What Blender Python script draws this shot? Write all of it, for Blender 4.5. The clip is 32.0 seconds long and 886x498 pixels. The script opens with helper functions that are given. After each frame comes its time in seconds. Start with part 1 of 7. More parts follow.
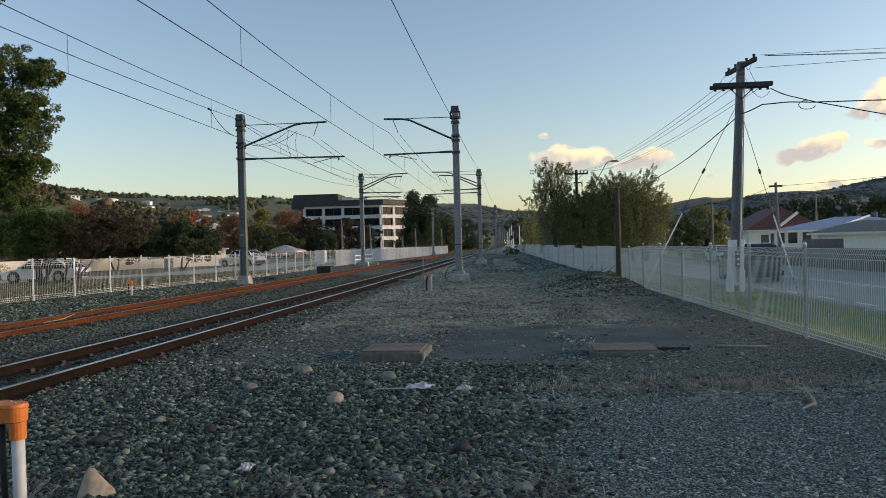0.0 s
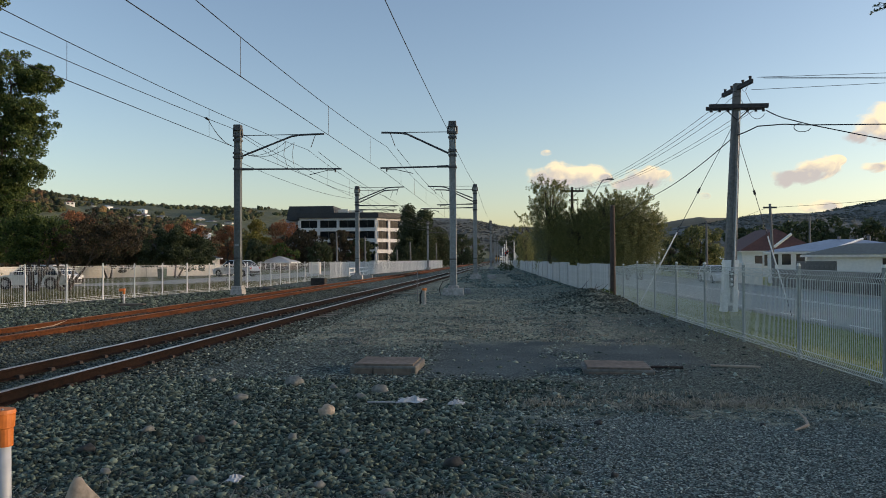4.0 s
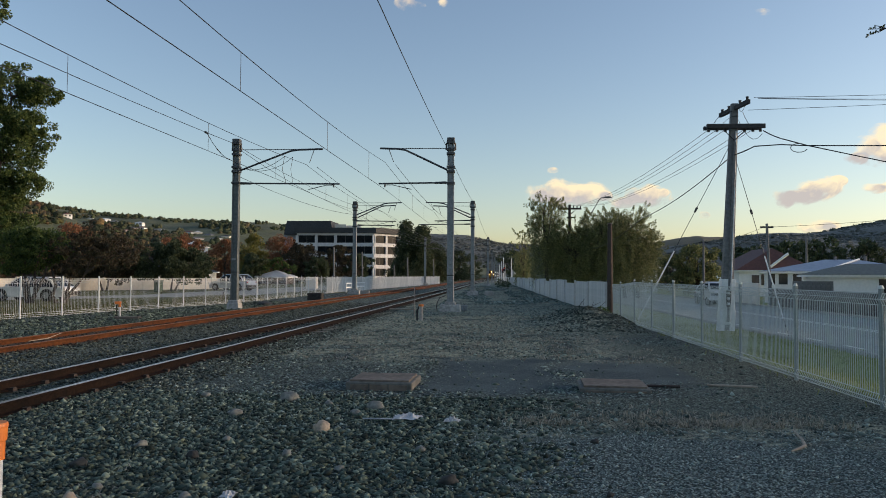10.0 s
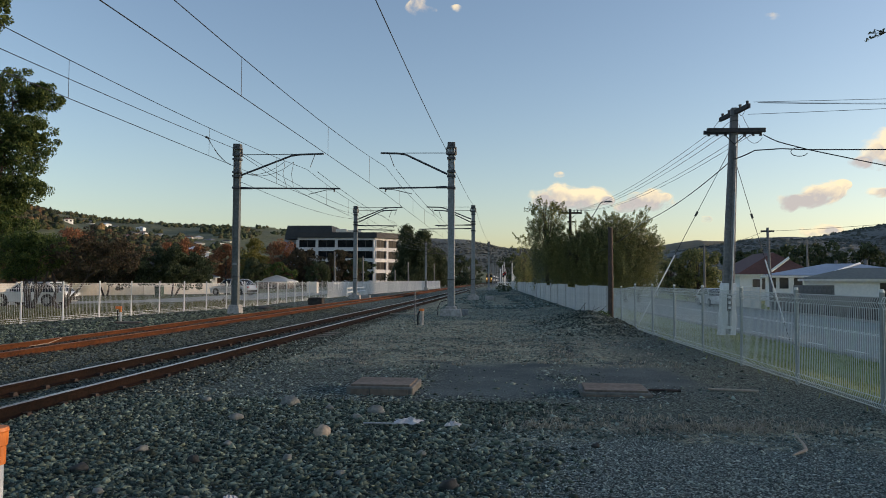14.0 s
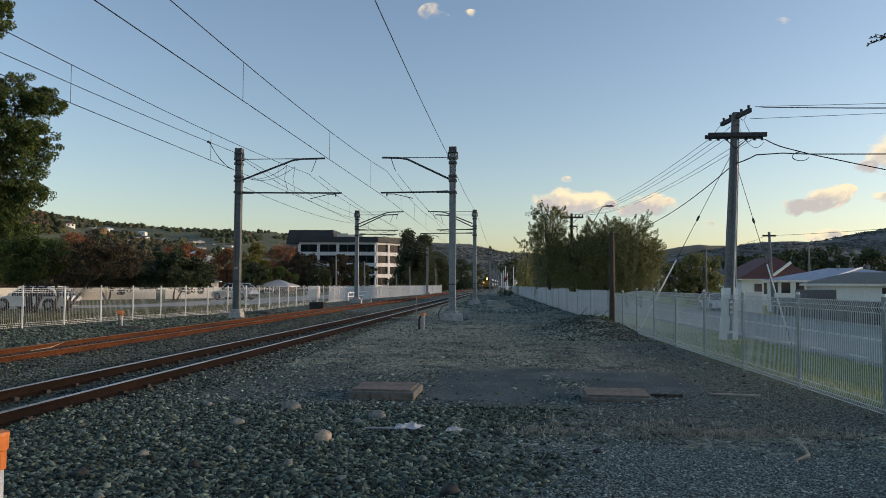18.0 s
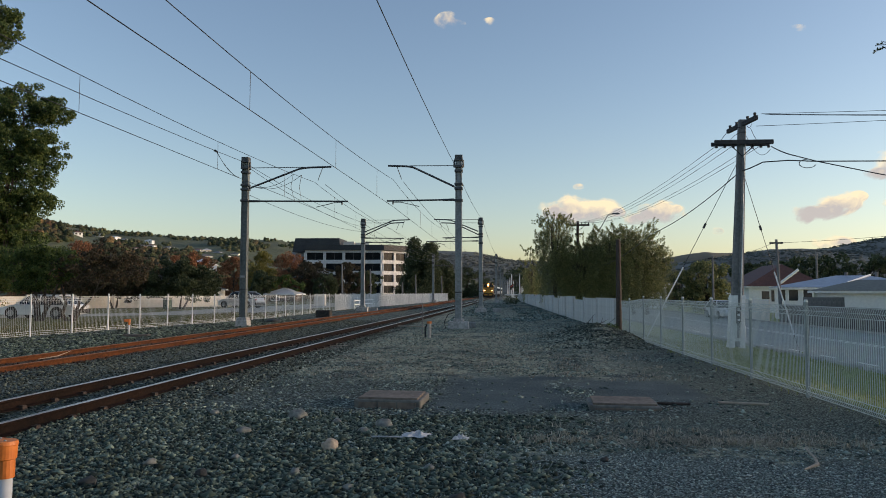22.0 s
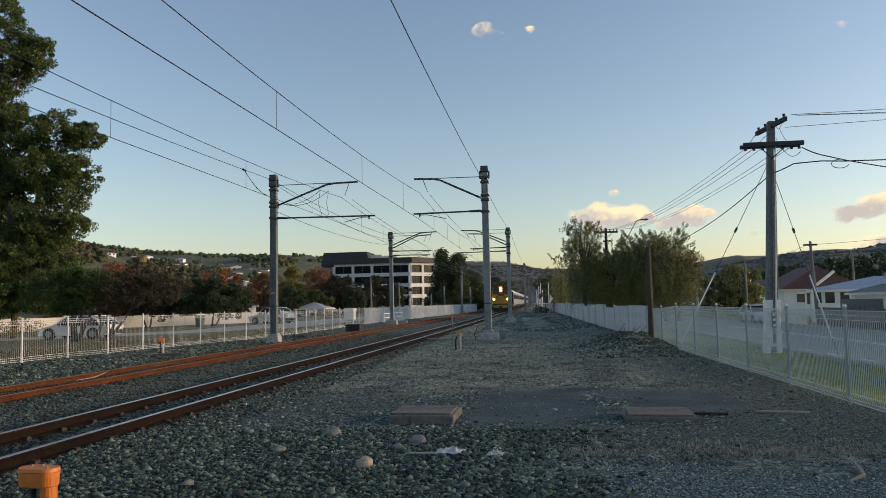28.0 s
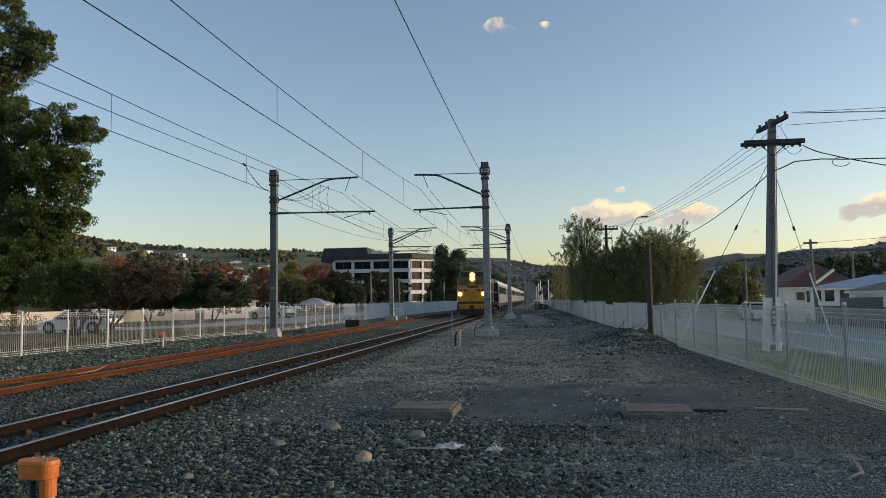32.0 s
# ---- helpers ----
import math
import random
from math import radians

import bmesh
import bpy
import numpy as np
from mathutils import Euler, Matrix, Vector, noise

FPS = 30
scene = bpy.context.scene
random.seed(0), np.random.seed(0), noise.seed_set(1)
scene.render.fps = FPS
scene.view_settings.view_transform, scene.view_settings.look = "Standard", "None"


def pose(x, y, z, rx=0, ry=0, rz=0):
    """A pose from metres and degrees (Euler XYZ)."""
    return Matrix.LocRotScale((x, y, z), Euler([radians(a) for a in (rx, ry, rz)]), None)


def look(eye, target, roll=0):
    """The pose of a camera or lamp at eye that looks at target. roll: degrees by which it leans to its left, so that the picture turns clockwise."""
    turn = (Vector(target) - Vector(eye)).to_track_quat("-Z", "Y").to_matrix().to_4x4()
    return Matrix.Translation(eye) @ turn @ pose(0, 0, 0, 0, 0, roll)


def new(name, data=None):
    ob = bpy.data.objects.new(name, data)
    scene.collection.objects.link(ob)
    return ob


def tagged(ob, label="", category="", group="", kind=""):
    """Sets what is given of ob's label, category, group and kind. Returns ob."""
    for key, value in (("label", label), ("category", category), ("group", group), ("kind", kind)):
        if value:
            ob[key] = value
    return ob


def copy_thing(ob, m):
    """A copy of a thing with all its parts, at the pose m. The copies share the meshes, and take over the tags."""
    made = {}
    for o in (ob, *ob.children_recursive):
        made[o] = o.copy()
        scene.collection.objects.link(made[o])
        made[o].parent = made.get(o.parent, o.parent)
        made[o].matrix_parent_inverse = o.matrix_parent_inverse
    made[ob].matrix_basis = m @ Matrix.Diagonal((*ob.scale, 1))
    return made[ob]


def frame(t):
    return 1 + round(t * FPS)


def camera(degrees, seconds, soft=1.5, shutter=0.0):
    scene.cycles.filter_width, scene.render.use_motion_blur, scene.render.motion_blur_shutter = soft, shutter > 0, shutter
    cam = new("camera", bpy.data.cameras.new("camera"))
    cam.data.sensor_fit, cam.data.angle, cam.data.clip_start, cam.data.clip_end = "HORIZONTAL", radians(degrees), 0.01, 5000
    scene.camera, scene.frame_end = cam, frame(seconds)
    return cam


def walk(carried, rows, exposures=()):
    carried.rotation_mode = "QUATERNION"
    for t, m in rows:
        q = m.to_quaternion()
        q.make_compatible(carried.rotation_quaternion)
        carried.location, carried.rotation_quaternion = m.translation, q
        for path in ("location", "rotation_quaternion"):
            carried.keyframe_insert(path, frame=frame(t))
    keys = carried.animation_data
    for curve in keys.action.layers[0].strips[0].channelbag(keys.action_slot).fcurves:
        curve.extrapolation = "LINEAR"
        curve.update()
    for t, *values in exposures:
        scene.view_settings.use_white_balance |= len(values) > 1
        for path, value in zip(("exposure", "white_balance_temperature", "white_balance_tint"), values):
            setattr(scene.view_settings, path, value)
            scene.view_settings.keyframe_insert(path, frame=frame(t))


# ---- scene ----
cam = camera(63.02, 32.0, soft=0.9)
walk(cam, (
    (0, pose(0.000, -0.000, 1.600, 89.678, 1.500, 4.071)),
    (1, pose(-0.001, 0.003, 1.602, 89.867, 1.236, 3.971)),
    (2, pose(-0.005, 0.005, 1.598, 90.092, 0.994, 3.913)),
    (3, pose(-0.004, 0.016, 1.594, 90.499, 0.611, 3.832)),
    (3.5, pose(-0.007, 0.012, 1.594, 90.658, 0.465, 3.739)),
    (5.5, pose(-0.005, 0.013, 1.591, 91.328, -0.108, 3.442)),
    (6, pose(-0.002, 0.005, 1.591, 91.486, -0.197, 3.404)),
    (7, pose(-0.002, 0.011, 1.593, 91.665, -0.280, 3.306)),
    (8, pose(-0.005, 0.006, 1.593, 91.656, -0.267, 3.269)),
    (9, pose(-0.004, 0.006, 1.594, 91.729, -0.278, 3.280)),
    (9.5, pose(-0.004, 0.007, 1.596, 91.901, -0.286, 3.359)),
    (10, pose(-0.008, 0.013, 1.596, 92.092, -0.284, 3.417)),
    (11, pose(-0.004, 0.014, 1.594, 92.224, -0.220, 3.430)),
    (12, pose(-0.004, 0.005, 1.595, 92.429, -0.212, 3.486)),
    (13, pose(-0.007, 0.013, 1.595, 92.415, -0.215, 3.477)),
    (14, pose(-0.006, 0.007, 1.593, 92.452, -0.210, 3.473)),
    (14.5, pose(-0.004, 0.004, 1.596, 92.483, -0.196, 3.489)),
    (16.5, pose(-0.002, 0.009, 1.590, 92.595, -0.154, 3.511)),
    (17, pose(-0.005, 0.008, 1.595, 92.649, -0.197, 3.522)),
    (18, pose(-0.004, 0.011, 1.595, 92.801, -0.222, 3.586)),
    (18.5, pose(-0.007, 0.015, 1.591, 92.908, -0.211, 3.630)),
    (19, pose(-0.003, 0.009, 1.595, 93.034, -0.211, 3.716)),
    (20, pose(-0.002, 0.008, 1.593, 93.221, -0.168, 3.851)),
    (21, pose(-0.004, 0.016, 1.593, 93.332, -0.164, 3.937)),
    (22, pose(-0.008, 0.002, 1.598, 93.427, -0.145, 4.064)),
    (23, pose(-0.003, 0.008, 1.600, 93.433, -0.094, 4.118)),
    (23.5, pose(-0.006, 0.013, 1.598, 93.428, -0.098, 4.081)),
    (24, pose(-0.008, 0.008, 1.606, 93.601, 0.133, 4.367)),
    (24.5, pose(-0.023, 0.007, 1.649, 94.884, 1.340, 5.770)),
    (25, pose(-0.019, -0.007, 1.670, 95.454, 1.782, 6.229)),
    (25.5, pose(-0.021, -0.002, 1.657, 95.288, 1.888, 6.336)),
    (27.5, pose(-0.021, 0.000, 1.646, 94.345, 1.329, 6.336)),
    (28, pose(-0.026, 0.010, 1.642, 94.310, 1.273, 6.335)),
    (29, pose(-0.027, 0.011, 1.640, 94.285, 1.272, 6.309)),
    (30, pose(-0.026, 0.012, 1.637, 94.274, 1.294, 6.302)),
    (31, pose(-0.026, 0.003, 1.637, 94.236, 1.261, 6.291)),
    (31.5, pose(-0.031, 0.012, 1.637, 94.101, 1.089, 6.285)),
    (32, pose(-0.028, 0.011, 1.635, 94.005, 0.947, 6.313)),
), exposures=((0, 0.78, 7150, 18.5), (6, 0.68, 7000, 18.0), (23, 0.64, 6950, 18.0), (25, 0.56, 7050, 18.5), (28, 0.7, 7250, 19.0), (32, 0.68, 7200, 18.5)))

# ---- world, sun ----
SUN_AZ, SUN_EL = 83.0, 9.0          # degrees clockwise from +Y, degrees above the horizon
world = bpy.data.worlds.new("sky")
scene.world = world
world.use_nodes = True
wn, wl = world.node_tree.nodes, world.node_tree.links
sky = wn.new("ShaderNodeTexSky")
sky.sky_type, sky.sun_disc = "NISHITA", False
sky.sun_elevation, sky.sun_rotation = radians(SUN_EL), radians(SUN_AZ)
sky.air_density, sky.dust_density, sky.ozone_density = 1.0, 1.0, 2.0
wl.new(sky.outputs[0], wn["Background"].inputs[0])
wn["Background"].inputs[1].default_value = 0.15
sun = new("sun", bpy.data.lights.new("sun", "SUN"))
sun.data.energy, sun.data.angle, sun.data.color = 1.7, radians(5.0), (1.0, 0.78, 0.54)
sun_dir = Vector((math.sin(radians(SUN_AZ)) * math.cos(radians(SUN_EL)), math.cos(radians(SUN_AZ)) * math.cos(radians(SUN_EL)), math.sin(radians(SUN_EL))))
sun.matrix_world = look(sun_dir * 50, (0, 0, 0))

# ---- plan ----
TRACK_Y = (-60, 0, 12, 30, 60, 92, 130, 170, 224, 260, 310, 390, 480, 700)
TRACK_X = (-8.4, -6.2, -5.78, -5.15, -4.25, -3.55, -2.75, -1.9, -0.75, 0.1, 1.5, 3.9, 6.6, 15.0)
_ys = np.arange(-60, 700, 1.0)
_xs = np.convolve(np.pad(np.interp(_ys, TRACK_Y, TRACK_X), 20, mode="reflect", reflect_type="odd"), np.ones(41) / 41, "valid")
SPACING = 4.15                      # between the two tracks
RAIL_TOP = 0.17
ROAD_Z = -0.5


def track_x(y):
    return float(np.interp(y, _ys, _xs))


def track_turn(y):
    return -math.degrees(math.atan((track_x(y + 3) - track_x(y - 3)) / 6.0))


def smooth(a, b, v):
    f = min(1.0, max(0.0, (v - a) / (b - a)))
    return f * f * (3 - 2 * f)


def left_fence_x(y):
    return float(np.interp(y, (-60, 10, 24, 40, 66, 108, 160, 300), (-20.0, -17.8, -15.8, -13.3, -13.0, -9.9, -7.2, -3.0)))


def ground_z(x, y):
    z = 0.0
    if y > 0:
        z -= smooth(0, 3.0, x - 5.1) * 0.5
    z += smooth(0, 4.0, left_fence_x(y) + 2.0 - x) * 0.08
    if -16 < x < -7 and 0 < y < 60:
        u = abs(x - track_x(y) + SPACING)
        z += 0.055 * smooth(2.1, 1.4, u)
    if -16 < x < 6 and -4 < y < 60:
        edge = smooth(5.4, 4.4, x)
        z += 0.035 * edge * (noise.noise(Vector((x * 0.35, y * 0.35, 0.3))) + 0.5 * noise.noise(Vector((x * 1.1, y * 1.1, 3.3))))
        # piles of spoil by the pale fence
        z += 0.47 * math.exp(-((x - 3.35) / 1.2) ** 2 - ((y - 24.3) / 2.5) ** 2) * (1 + 0.35 * noise.noise(Vector((x * 1.5, y * 1.5, 7.0)))) * smooth(4.9, 4.5, x)
        z += 0.34 * math.exp(-((x - 3.9) / 0.8) ** 2 - ((y - 29.5) / 3.0) ** 2) * smooth(4.9, 4.5, x)
    return z


# ---- mesh helpers ----
class Build:
    """Gathers vertices and faces of one mesh."""

    def __init__(self):
        self.v, self.f = [], []

    def add(self, verts, faces):
        n = len(self.v)
        self.v += [tuple(p) for p in verts]
        self.f += [tuple(i + n for i in q) for q in faces]
        return self

    def box(self, c, s, m=None, taper=1.0):
        hx, hy, hz = s[0] / 2, s[1] / 2, s[2] / 2
        pts = [Vector((sx * hx * (taper if sz > 0 else 1), sy * hy * (taper if sz > 0 else 1), sz * hz)) for sz in (-1, 1) for sx, sy in ((-1, -1), (1, -1), (1, 1), (-1, 1))]
        if m is not None:
            pts = [m @ p for p in pts]
        return self.add([p + Vector(c) for p in pts], ((3, 2, 1, 0), (4, 5, 6, 7), (0, 1, 5, 4), (1, 2, 6, 5), (2, 3, 7, 6), (3, 0, 4, 7)))

    def tube(self, pts, r, n=6, ends=True):
        pts = [Vector(p) for p in pts]
        radii = r if isinstance(r, (list, tuple)) else [r] * len(pts)
        base = len(self.v)
        up = None
        for i, p in enumerate(pts):
            t = (pts[min(i + 1, len(pts) - 1)] - pts[max(i - 1, 0)]).normalized()
            side = t.cross(Vector((0, 0, 1)) if abs(t.z) < 0.9 else Vector((0, 1, 0))).normalized() if up is None else (up - t * up.dot(t)).normalized()
            up = side
            other = t.cross(side)
            for k in range(n):
                a = 2 * math.pi * k / n
                self.v.append(tuple(p + (side * math.cos(a) + other * math.sin(a)) * radii[i]))
        for i in range(len(pts) - 1):
            for k in range(n):
                k2 = (k + 1) % n
                self.f.append((base + i * n + k, base + i * n + k2, base + (i + 1) * n + k2, base + (i + 1) * n + k))
        if ends:
            self.f.append(tuple(base + k for k in reversed(range(n))))
            self.f.append(tuple(base + (len(pts) - 1) * n + k for k in range(n)))
        return self

    def prism(self, outline, y0, y1, m=None):
        """An outline of (x, z) drawn out along y."""
        n = len(outline)
        vs = [Vector((x, y, z)) for y in (y0, y1) for x, z in outline]
        if m is not None:
            vs = [m @ p for p in vs]
        return self.add(vs, [tuple(range(n)), tuple(n + k for k in reversed(range(n)))] + [(k, n + k, n + (k + 1) % n, (k + 1) % n) for k in range(n)])

    def loft(self, outline, path):
        """An outline of (x, z) swept along points (x, y, z), kept square to y."""
        n, base = len(outline), len(self.v)
        for px, py, pz in path:
            self.v += [(px + x, py, pz + z) for x, z in outline]
        for i in range(len(path) - 1):
            for k in range(n):
                k2 = (k + 1) % n
                self.f.append((base + i * n + k, base + (i + 1) * n + k, base + (i + 1) * n + k2, base + i * n + k2))
        return self

    def mesh(self, name, material, bevel=0.0, smooth_faces=False):
        me = bpy.data.meshes.new(name)
        me.from_pydata(self.v, [], self.f)
        bm = bmesh.new()
        bm.from_mesh(me)
        if len(self.f) < 20000:
            bmesh.ops.recalc_face_normals(bm, faces=bm.faces)
        if bevel:
            edges = [e for e in bm.edges if len(e.link_faces) == 2 and e.calc_face_angle(0) > 0.5]
            bmesh.ops.bevel(bm, geom=edges, offset=bevel, segments=1, affect="EDGES", clamp_overlap=True)
        for f in bm.faces:
            f.smooth = smooth_faces
        bm.to_mesh(me)
        bm.free()
        if material:
            me.materials.append(material)
        return me


def part(name, b, material, parent, label="", bevel=0.0, smooth_faces=False, m=None):
    ob = new(name, b.mesh(name, material, bevel, smooth_faces))
    ob.parent = parent
    if m is not None:
        ob.matrix_basis = m
    return tagged(ob, label)


def thing(name, m, label, category, group="", kind=""):
    ob = new(name)
    ob.empty_display_size = 0.2
    ob.matrix_basis = m
    return tagged(ob, label, category, group, kind)


def solid(name, b, material, label="", category="", group="", kind="", bevel=0.0, smooth_faces=False, m=None):
    ob = new(name, b.mesh(name, material, bevel, smooth_faces))
    if m is not None:
        ob.matrix_basis = m
    return tagged(ob, label, category, group, kind)


def again(name, me, parent, m):
    """One more object on a mesh that exists."""
    ob = new(name, me)
    ob.parent = parent
    ob.matrix_basis = m
    return ob


def turned(a, b):
    """The matrix that lays the z axis from a to b."""
    d = Vector(b) - Vector(a)
    return d.to_track_quat("Z", "Y").to_matrix().to_4x4()


# ---- materials ----
def material(name, low, high, rough=0.8, metal=0.0, grain=8.0, big=0.6, bump=0.3, dist=0.01, spread=0.5, each=0.0, coat=0.0, emit=None, power=0.0, spec=0.5):
    """Two noises, fine grain and broad stains, mixed between two colours, with bump."""
    m = bpy.data.materials.new(name)
    m.use_nodes = True
    n, l = m.node_tree.nodes, m.node_tree.links
    bs = n["Principled BSDF"]
    geo = n.new("ShaderNodeNewGeometry")
    tex = n.new("ShaderNodeTexCoord")
    a, b = n.new("ShaderNodeTexNoise"), n.new("ShaderNodeTexNoise")
    for t, s, d in ((a, grain, 6.0), (b, big, 3.0)):
        t.inputs["Scale"].default_value, t.inputs["Detail"].default_value = s, d
        l.new(tex.outputs["Object"], t.inputs["Vector"])
    mix = n.new("ShaderNodeMath")
    mix.operation = "MULTIPLY_ADD"
    l.new(a.outputs["Fac"], mix.inputs[0])
    mix.inputs[1].default_value = 0.55
    half = n.new("ShaderNodeMath")
    half.operation = "MULTIPLY"
    l.new(b.outputs["Fac"], half.inputs[0])
    half.inputs[1].default_value = 0.45
    l.new(half.outputs[0], mix.inputs[2])
    ramp = n.new("ShaderNodeMapRange")
    ramp.inputs["From Min"].default_value, ramp.inputs["From Max"].default_value = 0.5 - 0.25 * spread, 0.5 + 0.25 * spread
    if each:
        info = n.new("ShaderNodeObjectInfo")
        rnd = n.new("ShaderNodeMath")
        rnd.operation = "MULTIPLY_ADD"
        l.new(info.outputs["Random"], rnd.inputs[0])
        rnd.inputs[1].default_value = each
        l.new(mix.outputs[0], rnd.inputs[2])
        off = n.new("ShaderNodeMath")
        off.operation = "SUBTRACT"
        l.new(rnd.outputs[0], off.inputs[0])
        off.inputs[1].default_value = each / 2
        l.new(off.outputs[0], ramp.inputs["Value"])
    else:
        l.new(mix.outputs[0], ramp.inputs["Value"])
    col = n.new("ShaderNodeMix")
    col.data_type = "RGBA"
    col.inputs[6].default_value, col.inputs[7].default_value = (*low, 1), (*high, 1)
    l.new(ramp.outputs[0], col.inputs[0])
    l.new(col.outputs[2], bs.inputs["Base Color"])
    bs.inputs["Metallic"].default_value = metal
    rr = n.new("ShaderNodeMapRange")
    rr.inputs["To Min"].default_value, rr.inputs["To Max"].default_value = max(0.02, rough - 0.12), min(1.0, rough + 0.1)
    l.new(b.outputs["Fac"], rr.inputs["Value"])
    l.new(rr.outputs[0], bs.inputs["Roughness"])
    bs.inputs["Coat Weight"].default_value = coat
    bs.inputs["Specular IOR Level"].default_value = spec
    if bump:
        bp = n.new("ShaderNodeBump")
        bp.inputs["Strength"].default_value, bp.inputs["Distance"].default_value = bump, dist
        l.new(a.outputs["Fac"], bp.inputs["Height"])
        l.new(bp.outputs[0], bs.inputs["Normal"])
    if emit:
        bs.inputs["Emission Color"].default_value, bs.inputs["Emission Strength"].default_value = (*emit, 1), power
    return m


def leaf_material(name, colours, rough=0.6):
    """Leaves: colour by island among a few tones, a little light let through."""
    m = bpy.data.materials.new(name)
    m.use_nodes = True
    n, l = m.node_tree.nodes, m.node_tree.links
    bs = n["Principled BSDF"]
    geo = n.new("ShaderNodeNewGeometry")
    ramp = n.new("ShaderNodeValToRGB")
    ramp.color_ramp.elements[0].color = (*colours[0], 1)
    ramp.color_ramp.elements[1].color = (*colours[-1], 1)
    for i, c in enumerate(colours[1:-1]):
        e = ramp.color_ramp.elements.new((i + 1) / (len(colours) - 1))
        e.color = (*c, 1)
    l.new(geo.outputs["Random Per Island"], ramp.inputs[0])
    l.new(ramp.outputs[0], bs.inputs["Base Color"])
    bs.inputs["Roughness"].default_value = rough
    bs.inputs["Specular IOR Level"].default_value = 0.25
    tr = n.new("ShaderNodeBsdfTranslucent")
    l.new(ramp.outputs[0], tr.inputs[0])
    mx = n.new("ShaderNodeMixShader")
    mx.inputs[0].default_value = 0.3
    l.new(bs.outputs[0], mx.inputs[1])
    l.new(tr.outputs[0], mx.inputs[2])
    l.new(mx.outputs[0], n["Material Output"].inputs[0])
    return m


def stone_material(name, tones, rough=0.85):
    m = leaf_material(name, tones, rough)
    n, l = m.node_tree.nodes, m.node_tree.links
    l.new(n["Principled BSDF"].outputs[0], n["Material Output"].inputs[0])
    return m


STEEL = material("galvanised steel", (0.17, 0.19, 0.20), (0.30, 0.33, 0.345), 0.55, 0.3, 14, 1.2, 0.1)
STEEL_DARK = material("weathered steel", (0.045, 0.05, 0.055), (0.10, 0.105, 0.11), 0.6, 0.3, 14, 1.2, 0.1)
MAST = material("mast paint", (0.07, 0.082, 0.082), (0.15, 0.17, 0.17), 0.6, 0.1, 9, 0.5, 0.15)
CONCRETE = material("concrete", (0.22, 0.22, 0.21), (0.42, 0.41, 0.39), 0.9, 0, 12, 1.5, 0.4)
CONCRETE_BROWN = material("stained concrete", (0.0935, 0.0775, 0.0639), (0.197, 0.16, 0.129), 0.9, 0, 12, 1.5, 0.5)
RAIL_BROWN = material("dark rail steel", (0.00558, 0.00434, 0.00403), (0.0211, 0.0118, 0.00868), 0.75, 0.2, 20, 1.0, 0.3, spec=0.1)
RAIL_RUST = material("rusty rail steel", (0.0216, 0.00836, 0.0051), (0.137, 0.0486, 0.017), 0.85, 0.0, 14, 1.2, 0.5, spread=0.8, spec=0.15)
RAIL_HEAD = material("worn rail head", (0.35, 0.34, 0.33), (0.6, 0.58, 0.56), 0.35, 0.7, 30, 0.7, 0.05)
RUST_HEAD = material("rusty rail head", (0.111, 0.051, 0.0255), (0.281, 0.123, 0.0553), 0.65, 0.1, 30, 0.8, 0.2)
CLIP = material("rail fastening", (0.02, 0.015, 0.012), (0.06, 0.04, 0.03), 0.8, 0.2, 30, 2, 0.3)
SLEEPER = material("sleeper concrete", (0.10, 0.095, 0.085), (0.2, 0.19, 0.17), 0.95, 0, 16, 2, 0.5)
FENCE_WHITE = material("pale fence paint", (0.56, 0.59, 0.60), (0.72, 0.74, 0.74), 0.5, 0, 20, 0.8, 0.05, each=0.2)
POST_GREY = material("grey fence post coating", (0.20, 0.235, 0.23), (0.30, 0.34, 0.33), 0.5, 0, 20, 0.8, 0.05, each=0.2)
FENCE_GREY = material("grey fence coating", (0.46, 0.50, 0.49), (0.60, 0.64, 0.62), 0.5, 0, 20, 0.8, 0.05, each=0.2)
BOARD_WHITE = material("white fence board", (0.43, 0.439, 0.43), (0.585, 0.585, 0.568), 0.8, 0, 7, 0.7, 0.2, each=0.15)
WALL_CREAM = material("cream wall", (0.64, 0.60, 0.53), (0.78, 0.74, 0.66), 0.85, 0, 6, 0.4, 0.2)
WALL_WHITE = material("white weatherboard", (0.72, 0.74, 0.75), (0.84, 0.85, 0.85), 0.7, 0, 6, 0.5, 0.1)
TIMBER_DARK = material("dark timber fence", (0.078, 0.0741, 0.0754), (0.176, 0.163, 0.156), 0.85, 0, 10, 0.8, 0.3, each=0.4)
POLE_BROWN = material("brown timber pole", (0.036, 0.027, 0.0228), (0.084, 0.06, 0.051), 0.9, 0, 12, 1, 0.4)
POLE_GREY = material("grey concrete pole", (0.105, 0.11, 0.115), (0.2, 0.205, 0.21), 0.85, 0, 10, 0.6, 0.3)
ARM_DARK = material("dark crossarm timber", (0.025, 0.025, 0.03), (0.06, 0.058, 0.06), 0.85, 0, 10, 1, 0.3)
WHITE_PAINT = material("white paint", (0.62, 0.66, 0.68), (0.80, 0.82, 0.83), 0.6, 0, 10, 1.5, 0.1)
WIRE = material("wire", (0.02, 0.022, 0.025), (0.05, 0.05, 0.055), 0.5, 0.5, 5, 1, 0)
BLACK = material("black rubber", (0.008, 0.008, 0.009), (0.02, 0.02, 0.022), 0.7, 0, 20, 2, 0.1)
ORANGE = material("orange plastic", (0.527, 0.136, 0.0213), (0.68, 0.204, 0.0382), 0.5, 0, 25, 3, 0.05)
